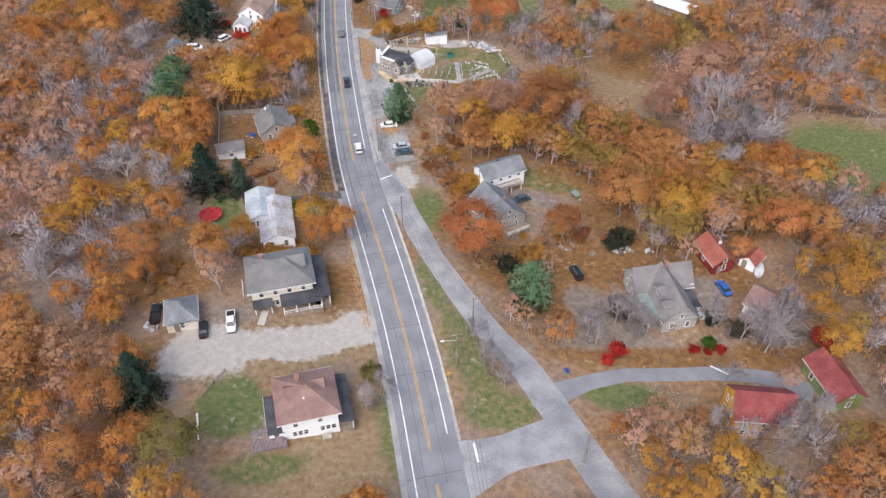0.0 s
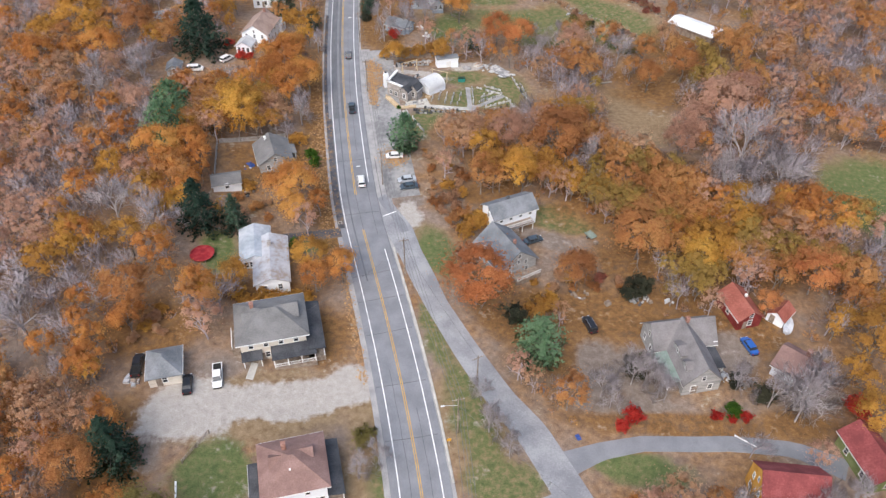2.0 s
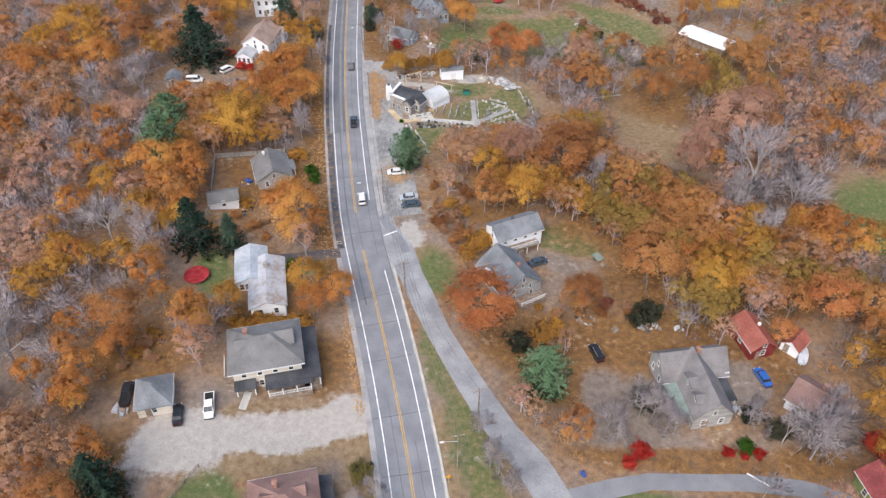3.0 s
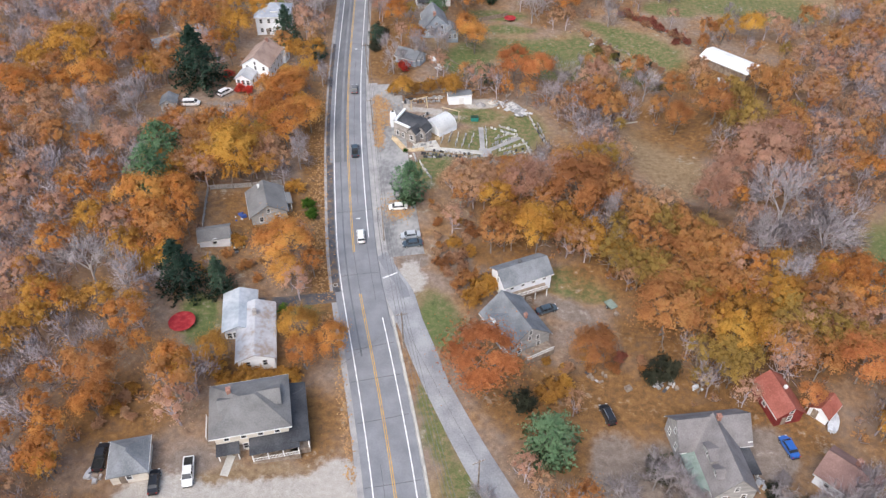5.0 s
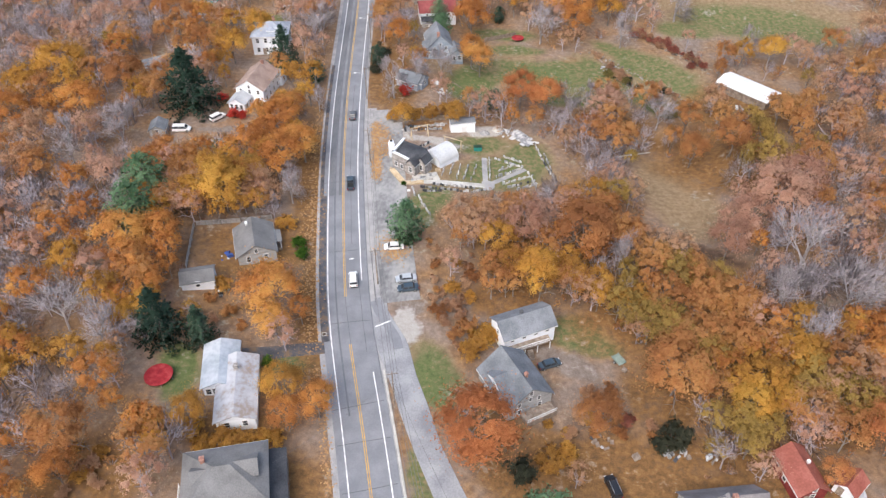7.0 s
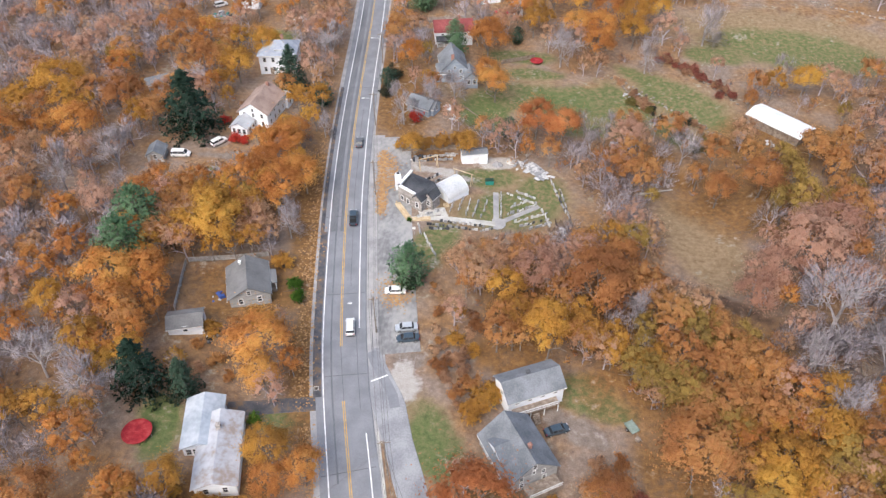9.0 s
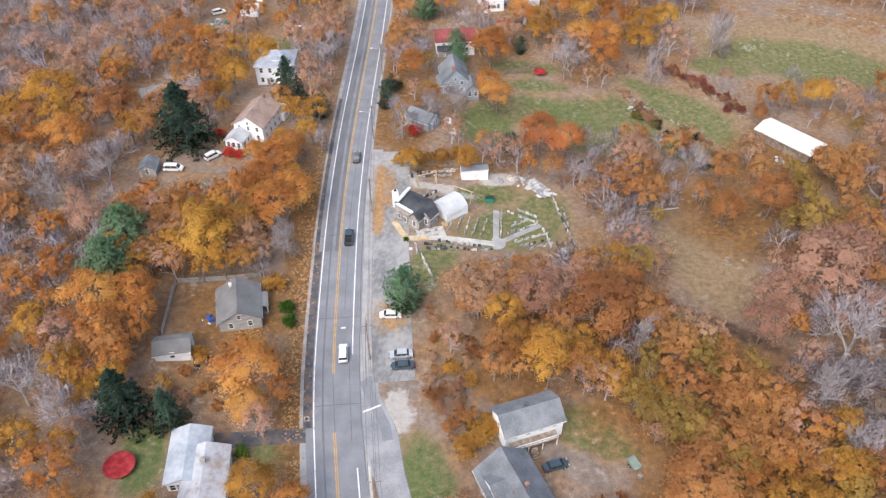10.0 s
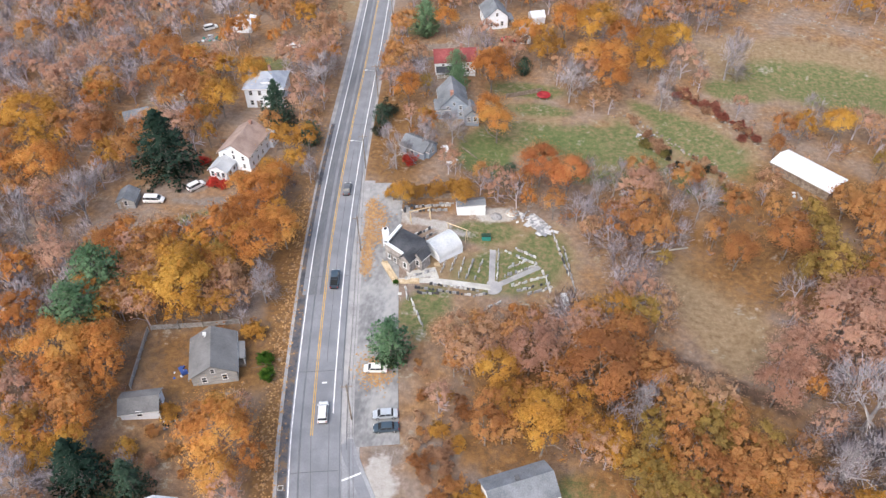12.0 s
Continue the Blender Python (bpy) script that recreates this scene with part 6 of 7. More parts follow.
board_fence(-65.0, 166.2, -68.5, 180.6, 1.4, "weathered grey wooden yard fence", "weathered")
board_fence(-68.2, 181.0, -52.0, 187.0, 1.4, "weathered grey wooden yard fence", "weathered")
board_fence(-8.0, 284.6, 2.0, 289.6, 1.5, "weathered grey board fence behind the lawn")
board_fence(-29.5, 231.4, -14.5, 235.6, 1.5, "dark board fence behind the stone yard")
board_fence(-26.9, 209.6, -22.6, 204.2, 0.9, "new pale timber rail fence by the yard entrance", "new_timber", True)
board_fence(-47.5, 84.5, -44.8, 91.0, 1.0, "low weathered rail fence at the lawn edge", "timber", True)

# ---- the stone yard's paths and stock ----
strip("yard_path", [(-22.6, 204.6), (-16, 206.2), (-8, 206.9), (-2, 207.3)], 1.6, 0.05, "concrete", "pale gravel path through the stone yard", "path")
strip("yard_path", [(-2.1, 207.5), (-2.7, 213), (-3.4, 219.5)], 1.3, 0.05, "shoulder", "pale gravel path through the stone yard", "path")
strip("yard_path", [(-2, 207.4), (3, 212), (7.7, 216)], 1.3, 0.05, "shoulder", "pale gravel path through the stone yard", "path")
strip("yard_terrace", [(-20.5, 206.2), (-14.5, 209.0)], 3.4, 0.06, "concrete", "pale stone terrace before the workshop", "terrace")


def round_plaza(x, y, r):
    bm = bmesh.new()
    n = 24
    prism(bm, [(r * math.cos(2 * math.pi * i / n), r * math.sin(2 * math.pi * i / n)) for i in range(n)], -0.4, 0.09)
    ob = part("yard_plaza", bm, "shoulder")
    ob.location = (x, y, float(gz(x, y)))
    tagged(ob, "round pale gravel plaza where yard paths meet", "plaza", kind="structure")


round_plaza(-1.9, 207.4, 2.1)


def rock_mesh(seed, flat=0.6):
    r_ = random.Random(seed)
    bm = bmesh.new()
    bmesh.ops.create_icosphere(bm, subdivisions=1, radius=0.5)
    for v in bm.verts:
        v.co *= r_.uniform(0.72, 1.15)
        v.co.z = v.co.z * flat + 0.5 * flat * 0.8
    return bm


STONES = [shared("stone", rock_mesh(i), "granite") for i in range(6)]
ROUGH = [shared("stone", rock_mesh(i + 20), "stone") for i in range(4)]
SLABS = [shared("slab", boxes((0, 0, -0.1, w, d, hh + 0.1, 0, 0.94)), m_) for w, d, hh, m_ in ((0.8, 0.22, 1.0, "granite"), (1.1, 0.3, 0.8, "granite"), (0.6, 0.25, 1.2, "granite"), (0.9, 0.5, 0.5, "stone"), (0.8, 0.3, 0.9, "dark_shingle"), (1.5, 0.6, 0.45, "concrete"))]


def lay(name, me, x, y, yaw, s, label, category, group):
    o = new(name, me)
    o.matrix_basis = pose(x, y, float(gz(x, y)) + 0.03, 0, 0, yaw) @ Matrix.Diagonal((s, s * random.uniform(0.8, 1.2), s, 1))
    tagged(o, label, category, group)
    return o


def slab_row(x0, y0, x1, y1, n, kinds, face, label="upright cut granite slab set on the yard grass"):
    n = int(n * 1.35)
    for i in range(n):
        if random.random() < 0.12:
            continue
        s = (i + 0.5) / n
        lay("stone_slab", SLABS[random.choice(kinds)], x0 + (x1 - x0) * s + random.uniform(-0.15, 0.15), y0 + (y1 - y0) * s + random.uniform(-0.15, 0.15), face + random.uniform(-12, 12), random.uniform(0.5, 0.9), label, "stone slab", "cut stone slabs on show")


for _k in range(5):
    slab_row(-13.6 + 1.9 * _k, 208.6, -13.2 + 2.0 * _k, 215.2, 8, (0, 1, 2, 3), 90)
slab_row(-15.5, 205.0, -4.8, 205.6, 14, (0, 1, 4), 10)
slab_row(-18.5, 203.2, -5.5, 203.8, 13, (4, 4, 1), 10, "upright dark polished stone slab on the grass")
slab_row(-1.2, 209.8, -2.0, 219.6, 11, (0, 1, 2), 90)
slab_row(-0.6, 219.5, 7.0, 216.6, 11, (0, 1, 5), -20)
slab_row(0.2, 211.2, 6.8, 216.2, 9, (0, 2, 5), 35)
slab_row(0.6, 214.0, 5.0, 217.6, 7, (1, 2, 3), 35)
slab_row(1.5, 208.2, 9.8, 213.4, 10, (0, 1, 5), 30)
slab_row(3.6, 207.4, 10.6, 211.2, 9, (0, 4, 1), 30)
slab_row(8.6, 214.4, 11.0, 207.6, 9, (0, 5, 1), 100)
slab_row(6.0, 206.8, 11.2, 210.0, 7, (0, 5, 1), 40)
slab_row(1.0, 221.3, 6.4, 218.8, 9, (0, 1, 3), -25)
slab_row(-17.6, 201.7, -13.0, 202.6, 7, (4, 1), 10, "upright dark polished stone slab on the grass")
slab_row(-21.0, 205.2, -14.4, 207.6, 12, (0, 3, 5), 20, "pale stone block on the workshop terrace")
slab_row(-27.0, 228.0, -14.6, 233.6, 14, (1, 3, 4), 15, "stone block stored at the back of the yard")
slab_row(-5.6, 203.6, -2.6, 205.2, 5, (0, 4), 30)
slab_row(0.5, 203.4, -3.0, 200.0, 6, (0, 1), 50)
slab_row(-26.5, 227.2, -16.0, 230.4, 16, (0, 1, 3, 4), 15, "stone block stored at the back of the yard")
slab_row(-27.5, 229.0, -15.5, 232.4, 14, (1, 3, 4), 15, "stone block stored at the back of the yard")
slab_row(-21.5, 219.8, -18.0, 223.6, 8, (4, 3, 1), 40, "dark stone block leaning behind the workshop")
slab_row(-20.0, 218.6, -16.8, 222.2, 8, (4, 0, 3), 40, "dark stone block leaning behind the workshop")
slab_row(-19.8, 206.4, -15.0, 209.2, 10, (0, 5, 1), 20, "pale stone block on the workshop terrace")
slab_row(9.5, 229.1, 14.2, 214.5, 20, (4, 1, 3), 110, "rough stone block along the yard edge")
slab_row(12.6, 223.6, 16.0, 209.5, 16, (0, 4, 3), 110, "rough stone block along the yard edge")
slab_row(-18.4, 199.6, -14.4, 192.4, 8, (0, 5), 115, "pale stone slab lining the lawn")
slab_row(-20.4, 202.8, -18.8, 198.6, 6, (0, 5), 105, "pale stone slab lining the lawn")
FLAGS = [shared("slab", boxes((0, 0, 0, w, d, 0.16, 0, 0.97)), "granite") for w, d in ((1.8, 0.9), (1.4, 0.7), (2.2, 0.6))]
for _i in range(70):
    _s, _k = random.random(), random.gauss(0, 1)
    _f = lay("stone_slab", FLAGS[_i % 3], 4.6 + 3.4 * _s + 0.9 * _k, 232.4 - 5.2 * _s + 0.8 * random.gauss(0, 1), random.choice((-35, 55)) + random.uniform(-20, 20), random.uniform(0.8, 1.15), "flat grey stone slab in a loose stack", "stone slab", "stacked flat stone slabs")
    _f.location.z += 0.16 * random.randrange(0, 5)
for _i in range(44):
    _a, _r = random.uniform(0, 6.28), abs(random.gauss(0, 1))
    lay("stone", random.choice(STONES), 2.0 + 1.8 * _r * math.cos(_a), 233.0 + 1.4 * _r * math.sin(_a), random.uniform(0, 360), random.uniform(0.4, 1.0), "rough pale quarry stone in a heap", "stone", "heap of quarry stones")


def gravel_heap(x, y, r, mat_, label):
    h_ = thing("gravel_heap", x, y, 0, label, "gravel heap")
    bm = bmesh.new()
    bmesh.ops.create_cone(bm, segments=20, radius1=r, radius2=r * 0.12, depth=r * 0.6, cap_ends=True, matrix=Matrix.Translation((0, 0, r * 0.27)))
    bmesh.ops.subdivide_edges(bm, edges=bm.edges[:], cuts=2, use_grid_fill=True)
    for v in bm.verts:
        v.co += Vector((noise.noise(v.co * 1.7), noise.noise(v.co * 1.9 + Vector((5, 0, 0))), noise.noise(v.co * 1.5) * 0.6)) * 0.25 * r
    part("mound", bm, mat_, h_, smooth=True)


gravel_heap(-0.6, 233.6, 1.7, "concrete", "small heap of pale tan gravel")
gravel_heap(-4.2, 231.4, 1.5, "shoulder", "small heap of grey stone chippings")


def pallet_stack(x, y, yaw, n, mat_, label):
    p = thing("pallet_stack", x, y, yaw, label, "pallets")
    for i in range(n):
        bm = bmesh.new()
        z = i * 0.16
        for k in range(5):
            box(bm, 0, -0.48 + 0.24 * k, z + 0.11, 1.2, 0.16, 0.03)
        for k in (-0.5, 0, 0.5):
            box(bm, k, 0, z, 0.1, 1.1, 0.11)
        part("pallet", bm, mat_, p)


for _x, _y, _n in ((13.6, 207.4, 6), (14.0, 205.9, 8), (14.3, 204.5, 5), (14.6, 203.0, 4)):
    pallet_stack(_x, _y, 12, _n, "trim", "stack of pale whitewashed pallets")
pallet_stack(30.2, 131.2, 30, 5, "timber", "stack of weathered wooden pallets")
pallet_stack(-14.8, 211.0, 30, 4, "new_timber", "stack of new wooden pallets")


def hoist(x, y, yaw):
    g = thing("timber_hoist", x, y, yaw, "pale timber gantry frame over stone blocks", "hoist")
    for s in (-2.4, 2.4):
        for k in (-0.6, 0.6):
            bm = bmesh.new()
            tube(bm, (s, k, -0.3), (s, 0, 3.4), 0.11, 0.09, 6)
            part("leg", bm, "new_timber", g)
    bm = bmesh.new()
    tube(bm, (-2.8, 0, 3.4), (2.8, 0, 3.4), 0.12, 0.12, 6)
    part("beam", bm, "new_timber", g)


hoist(-12.0, 221.6, -20)
hoist(-21.5, 225.4, 30)


def skip_bin(x, y, yaw):
    b = thing("waste_container", x, y, yaw, "small dark green waste container", "container")
    part("tub", boxes((0, 0, 0, 2.0, 1.3, 1.1, 0, 1.08)), "teal", b)
    part("lid", boxes((0, 0.1, 1.12, 2.2, 1.3, 0.08)), "spruce_needle", b)


skip_bin(-5.4, 222.8, 10)


# ---- odds and ends in the yards ----
def boat(x, y, yaw):
    b = thing("boat", x, y, yaw, "small boat under a pale grey tarpaulin", "boat")
    bm = bmesh.new()
    secs = []
    for px, w, z0 in ((-2.2, 0.75, 0.35), (-1.0, 0.95, 0.25), (0.6, 0.9, 0.25), (1.8, 0.5, 0.4), (2.5, 0.05, 0.6)):
        secs.append([bm.verts.new(v) for v in ((px, -w, 1.0), (px, -w * 0.7, z0 + 0.1), (px, 0, z0), (px, w * 0.7, z0 + 0.1), (px, w, 1.0), (px, 0, 1.45 - abs(px) * 0.12))])
    for a, c in zip(secs, secs[1:]):
        for i in range(6):
            bm.faces.new((a[i], a[(i + 1) % 6], c[(i + 1) % 6], c[i]))
    bm.faces.new(secs[0])
    bm.faces.new(secs[-1][::-1])
    bmesh.ops.recalc_face_normals(bm, faces=bm.faces)
    part("hull", bm, "tarp", b)
    part("trailer", boxes((0, 0, 0.15, 4.6, 0.2, 0.15), (-0.4, 0, 0.1, 0.2, 1.8, 0.15)), "steel", b)


boat(66.4, 125.2, 65)


def junk_heap(x, y, r, n, label, seed, mats=("junk", "junk", "timber", "steel", "old_metal")):
    j = thing("scrap_heap", x, y, 0, label, "scrap heap")
    r_ = random.Random(seed)
    for i in range(n):
        a, d = r_.uniform(0, 6.28), r * math.sqrt(r_.random())
        s = (r_.uniform(0.4, 1.6), r_.uniform(0.3, 0.9), r_.uniform(0.15, 0.7))
        part("scrap_piece", boxes((d * math.cos(a), d * math.sin(a), -0.05, *s, r_.uniform(0, 180), 0.85)), r_.choice(mats), j)


junk_heap(37.6, 132.6, 2.0, 12, "heap of scrap metal and boards beside brush", 1)
junk_heap(43.2, 132.0, 1.0, 5, "few pale boards lying on leaves", 2, ("timber", "tarp"))
junk_heap(-62.0, 101.6, 1.6, 10, "scrap and barrels stacked beside the garage", 3)
junk_heap(-106.4, 301.4, 3.5, 22, "yard scrap with a teal tarpaulin among trees", 4, ("junk", "teal", "old_metal", "steel", "tarp"))
junk_heap(-105.0, 291.4, 3.0, 16, "rusting scrap and old machinery among trees", 5)
junk_heap(-111.0, 297.0, 2.6, 12, "scattered pale scrap among trees", 6)
junk_heap(-102.6, 270.0, 2.2, 10, "broken weathered boards among trees", 7, ("timber", "old_metal"))
junk_heap(-55.2, 161.4, 1.8, 9, "garden clutter and bins beside the shed", 8, ("junk", "rubber", "tarp", "steel"))
junk_heap(-58.6, 171.8, 1.6, 7, "toys and a blue tarpaulin on the lawn", 9, ("pad_blue", "trim", "tarp"))
junk_heap(24.6, 134.0, 2.2, 10, "brush and boards beside the grey house", 11, ("timber", "junk"))
junk_heap(31.6, 271.0, 2.6, 12, "pile of weathered lumber on the hillside", 12, ("timber", "old_metal", "tarp"))
junk_heap(-20.8, 255.4, 1.2, 6, "white garden tables and clutter by the shed", 13, ("trim", "tarp"))
junk_heap(-18.2, 250.2, 1.4, 6, "garden clutter beside the lawn", 14, ("trim", "timber"))
junk_heap(27.0, 246.6, 1.5, 7, "old machinery among brush", 15)
junk_heap(51.4, 112.0, 1.0, 5, "garden clutter beside the grey house", 16)
junk_heap(63.8, 262.0, 0.8, 3, "few boards by the long shed", 17, ("timber",))
junk_heap(67.5, 249.6, 1.4, 6, "pale boards and scrap before the long shed", 18, ("tarp", "timber"))
junk_heap(-35.0, 77.0, 1.0, 5, "deck clutter and boxes behind the house", 19, ("junk", "timber"))
junk_heap(21.2, 97.2, 0.5, 2, "small dark blue bin at the road edge", 20, ("pad_blue",))


def farm_trailer(x, y, yaw):
    t = thing("farm_trailer", x, y, yaw, "old green farm trailer with an open timber rack", "trailer")
    part("bed", boxes((0.6, 0, 0.62, 2.6, 1.7, 0.14)), "green_roof", t, "faded green steel bed")
    for s_ in (-0.8, 0.8):
        part("side_rail", boxes((0.6, s_, 0.95, 2.6, 0.07, 0.08), (-0.65, s_, 0.7, 0.08, 0.08, 0.3), (1.85, s_, 0.7, 0.08, 0.08, 0.3)), "green_roof", t)
        w = part("wheel", tube(bmesh.new(), (0.6, s_ * 1.12, 0.36), (0.6, s_ * 1.32, 0.36), 0.36, 0.36, 14), "rubber", t)
        part("rim", tube(bmesh.new(), (0.6, s_ * 1.31, 0.36), (0.6, s_ * 1.35, 0.36), 0.18, 0.16, 10), "steel", w)
    part("axle", tube(bmesh.new(), (0.6, -1.1, 0.36), (0.6, 1.1, 0.36), 0.06, 0.06, 6), "steel", t)
    part("drawbar", tube(bmesh.new(), (-0.7, 0, 0.6), (-2.6, 0, 0.3), 0.06, 0.05, 6), "timber", t)
    part("rack", boxes((-1.9, 0.5, 0.05, 0.9, 0.7, 0.7, 20)), "timber", t, "weathered timber rack")


farm_trailer(28.6, 152.6, 125)


def log(x0, y0, x1, y1, r, mat_, label):
    g = thing("log", x0, y0, math.degrees(math.atan2(y1 - y0, x1 - x0)), label, "log")
    bm = bmesh.new()
    d = math.hypot(x1 - x0, y1 - y0)
    tube(bm, (0, 0, r * 0.8), (d, 0, float(gz(x1, y1) - gz(x0, y0)) + r * 0.6), r, r * 0.6, 8)
    part("trunk", bm, mat_, g)


log(50.2, 98.9, 53.6, 96.4, 0.16, "trim", "pale barkless log lying on the grass")
log(32.0, 226.6, 41.6, 231.0, 0.28, "concrete", "long pale fallen trunk in the hollow")
log(26.4, 281.2, 29.0, 278.8, 0.22, "timber", "pale weathered beam on the hillside")
log(1.0, 255.4, 6.4, 257.4, 0.25, "timber", "dark fallen trunk on the lawn")
log(-16.6, 257.2, -12.0, 253.4, 0.2, "timber", "grey beam lying beside the garden")
log(29.0, 277.0, 32.0, 270.6, 0.25, "timber", "weathered beam on the hillside")


FIELD = []
for _m in ROUGH[:4]:
    _m = _m.copy()
    _m.materials.clear()
    _m.materials.append(M["field_stone"])
    FIELD.append(_m)


def field_wall(x0, y0, x1, y1, n, label):
    """A tumbled line of field stones."""
    w = thing("field_wall", x0, y0, 0, label, "stone wall")
    z0 = float(gz(x0, y0))
    for i in range(n):
        s = (i + random.random()) / n
        x, y = x0 + (x1 - x0) * s + random.gauss(0, 0.4), y0 + (y1 - y0) * s + random.gauss(0, 0.4)
        o = new("stone", random.choice(FIELD))
        o.parent = w
        o.matrix_basis = pose(x - x0, y - y0, float(gz(x, y)) - z0 - 0.1, 0, 0, random.uniform(0, 360)) @ Matrix.Scale(random.uniform(0.5, 1.1), 4)


field_wall(26.5, 281.5, 55.5, 252.8, 60, "tumbled field stone wall along the slope")
field_wall(34.0, 266.0, 49.0, 248.6, 40, "tumbled field stone wall along the slope")
field_wall(40.0, 297.0, 62.0, 268.0, 50, "tumbled field stone wall with red brush")
field_wall(76.0, 344.0, 122.0, 322.0, 60, "pale field stone wall at the far field edge")
for _i in range(24):
    _s = _i / 23
    bush("crimson" if _i % 3 else "brown", 41.4 + 17.8 * _s + random.gauss(0, 1.0), 295.0 - 23.5 * _s + random.gauss(0, 1.2), random.uniform(0.9, 1.9), "wild bush in dull red autumn leaf" if _i % 3 else "wild brown bush on the slope")
for _i in range(36):
    _s = random.random()
    _x, _y = ((25.3 + 12 * _s, 285 - 24 * _s), (37.2 + 12 * _s, 261 - 16 * _s), (43.8 + 10 * _s, 263.5 - 13 * _s))[_i % 3]
    bush("dark" if _i % 4 == 0 else "brown", _x + random.gauss(0, 0.8), _y + random.gauss(0, 0.8), random.uniform(0.7, 1.5), "low dark brush along the tumbled wall" if _i % 4 == 0 else "wild brown bush on the slope")
for _i in range(26):
    _s = random.random()
    bush("brown" if _i % 2 else "olive", 30 + 24 * _s + random.uniform(-3, 3), 270 - 24 * _s + random.uniform(-3, 3), random.uniform(0.8, 1.8), "wild brown bush on the slope")


def road_sign(x, y, yaw, mat_, label):
    s = thing("road_sign", x, y, yaw, label, "road sign")
    bm = bmesh.new()
    tube(bm, (0, 0, -0.3), (0, 0, 2.6), 0.035, 0.035, 6)
    part("post", bm, "steel", s)
    part("panel", boxes((0, -0.05, 1.8, 0.75, 0.03, 0.75)), mat_, s)


road_sign(-2.0, 92.6, 15, "amber", "small amber warning sign on a post")
road_sign(15.6, 85.4, 40, "steel", "small road sign on a post at the junction")
road_sign(-20.6, 199.0, 10, "trim", "white sign board beside the yard entrance")

FOOT.extend([(-4.0, 212.0, 15.0), (8.0, 222.0, 12.0), (-20.0, 228.0, 8.0), (-105.0, 303.0, 7.0)])

# leafless garden trees round the grey cape house
for _i, (_x, _y, _r) in enumerate(((35.0, 109.5, 3.8), (38.5, 106.0, 2.8), (28.0, 104.0, 2.8), (62.0, 104.5, 6.4), (57.5, 105.0, 3.8), (66.5, 107.5, 5.0), (60.0, 82.0, 4.5), (51.0, 80.0, 4.2), (47.0, 83.0, 3.4), (57.0, 79.0, 4.0), (66.0, 84.0, 4.2),
                                    (-14.0, 88.0, 2.6), (3.5, 103.0, 2.6), (6.6, 95.0, 3.0))):
    tree("bare", _x, _y, _r, _i)
    placed.append((_x, _y, _r))
log(-47.5, 80.9, -45.8, 75.5, 0.2, "trim", "white rail lying at the lawn edge")
hs = house("house", 19.5, 61.0, 20, "grey-roofed house beside the side road", 9)
wing(hs, 0, 0, 0, 11.0, 7.6, 3.2, 2.2, "white_siding", "grey_shingle", "gable", 0.45, (1, 1, 3, 3), 1, door=3)
hs = house("garage", -27.6, 252.8, -24, "low dark slate-roofed garage with white trim", 5, "garage")
wing(hs, 0, 0, 0, 7.2, 5.4, 2.4, 1.6, "blue_siding", "slate_shingle", "gable", 0.35, (1, 1, 0, 1), 1, door=3)

# autumn brush at the wood edge behind the garage and along the yards
for _i in range(26):
    _x, _y = ((-70 + 14 * random.random(), 110 + 10 * random.random()), (12 + 22 * random.random(), 133 + 8 * random.random()), (-7 + 5 * random.random(), 164 + 14 * random.random()))[_i % 3]
    _k = ("brown", "gold", "rusty")[random.randrange(3)]
    bush(_k, _x, _y, random.uniform(1.1, 2.3), {"brown": "wild brown bush at the wood edge", "gold": "spreading bush in yellow autumn leaf", "rusty": "wild bush in rust-orange autumn leaf"}[_k])

# ---- woods: trees too many to count ----
def make_proto(fn, n):
    out = []
    for _ in range(n):
        (bv, bf), (lv, lf, ln) = fn()
        bt = np.concatenate([bf[:, [0, 1, 2]], bf[:, [0, 2, 3]]]) if len(bf) else bf
        out.append((bv, bt, lv, lf, ln))
    return out


def hazy(twigs, length):
    """A leafless crown: limbs in a loose haze of fine twigs."""
    segs, tips = branches(11.0, 1.0, 2 if length > 1.4 else 3, 3, 0.2, upright=0.75)
    S = np.array(segs)
    k = 4.2 / max(4.2, np.hypot(S[:, 3], S[:, 4]).max())
    S[:, [0, 1, 3, 4]] *= k
    S[:, 6:8] = np.maximum(S[:, 6:8], 0.03)
    lv, lf = leaf_tris(tips * (k, k, 1), twigs, 0.75, length, slim=0.085, outward=0.9)
    return limb_mesh(S, 3), (lv, lf, crown_normals(lv))


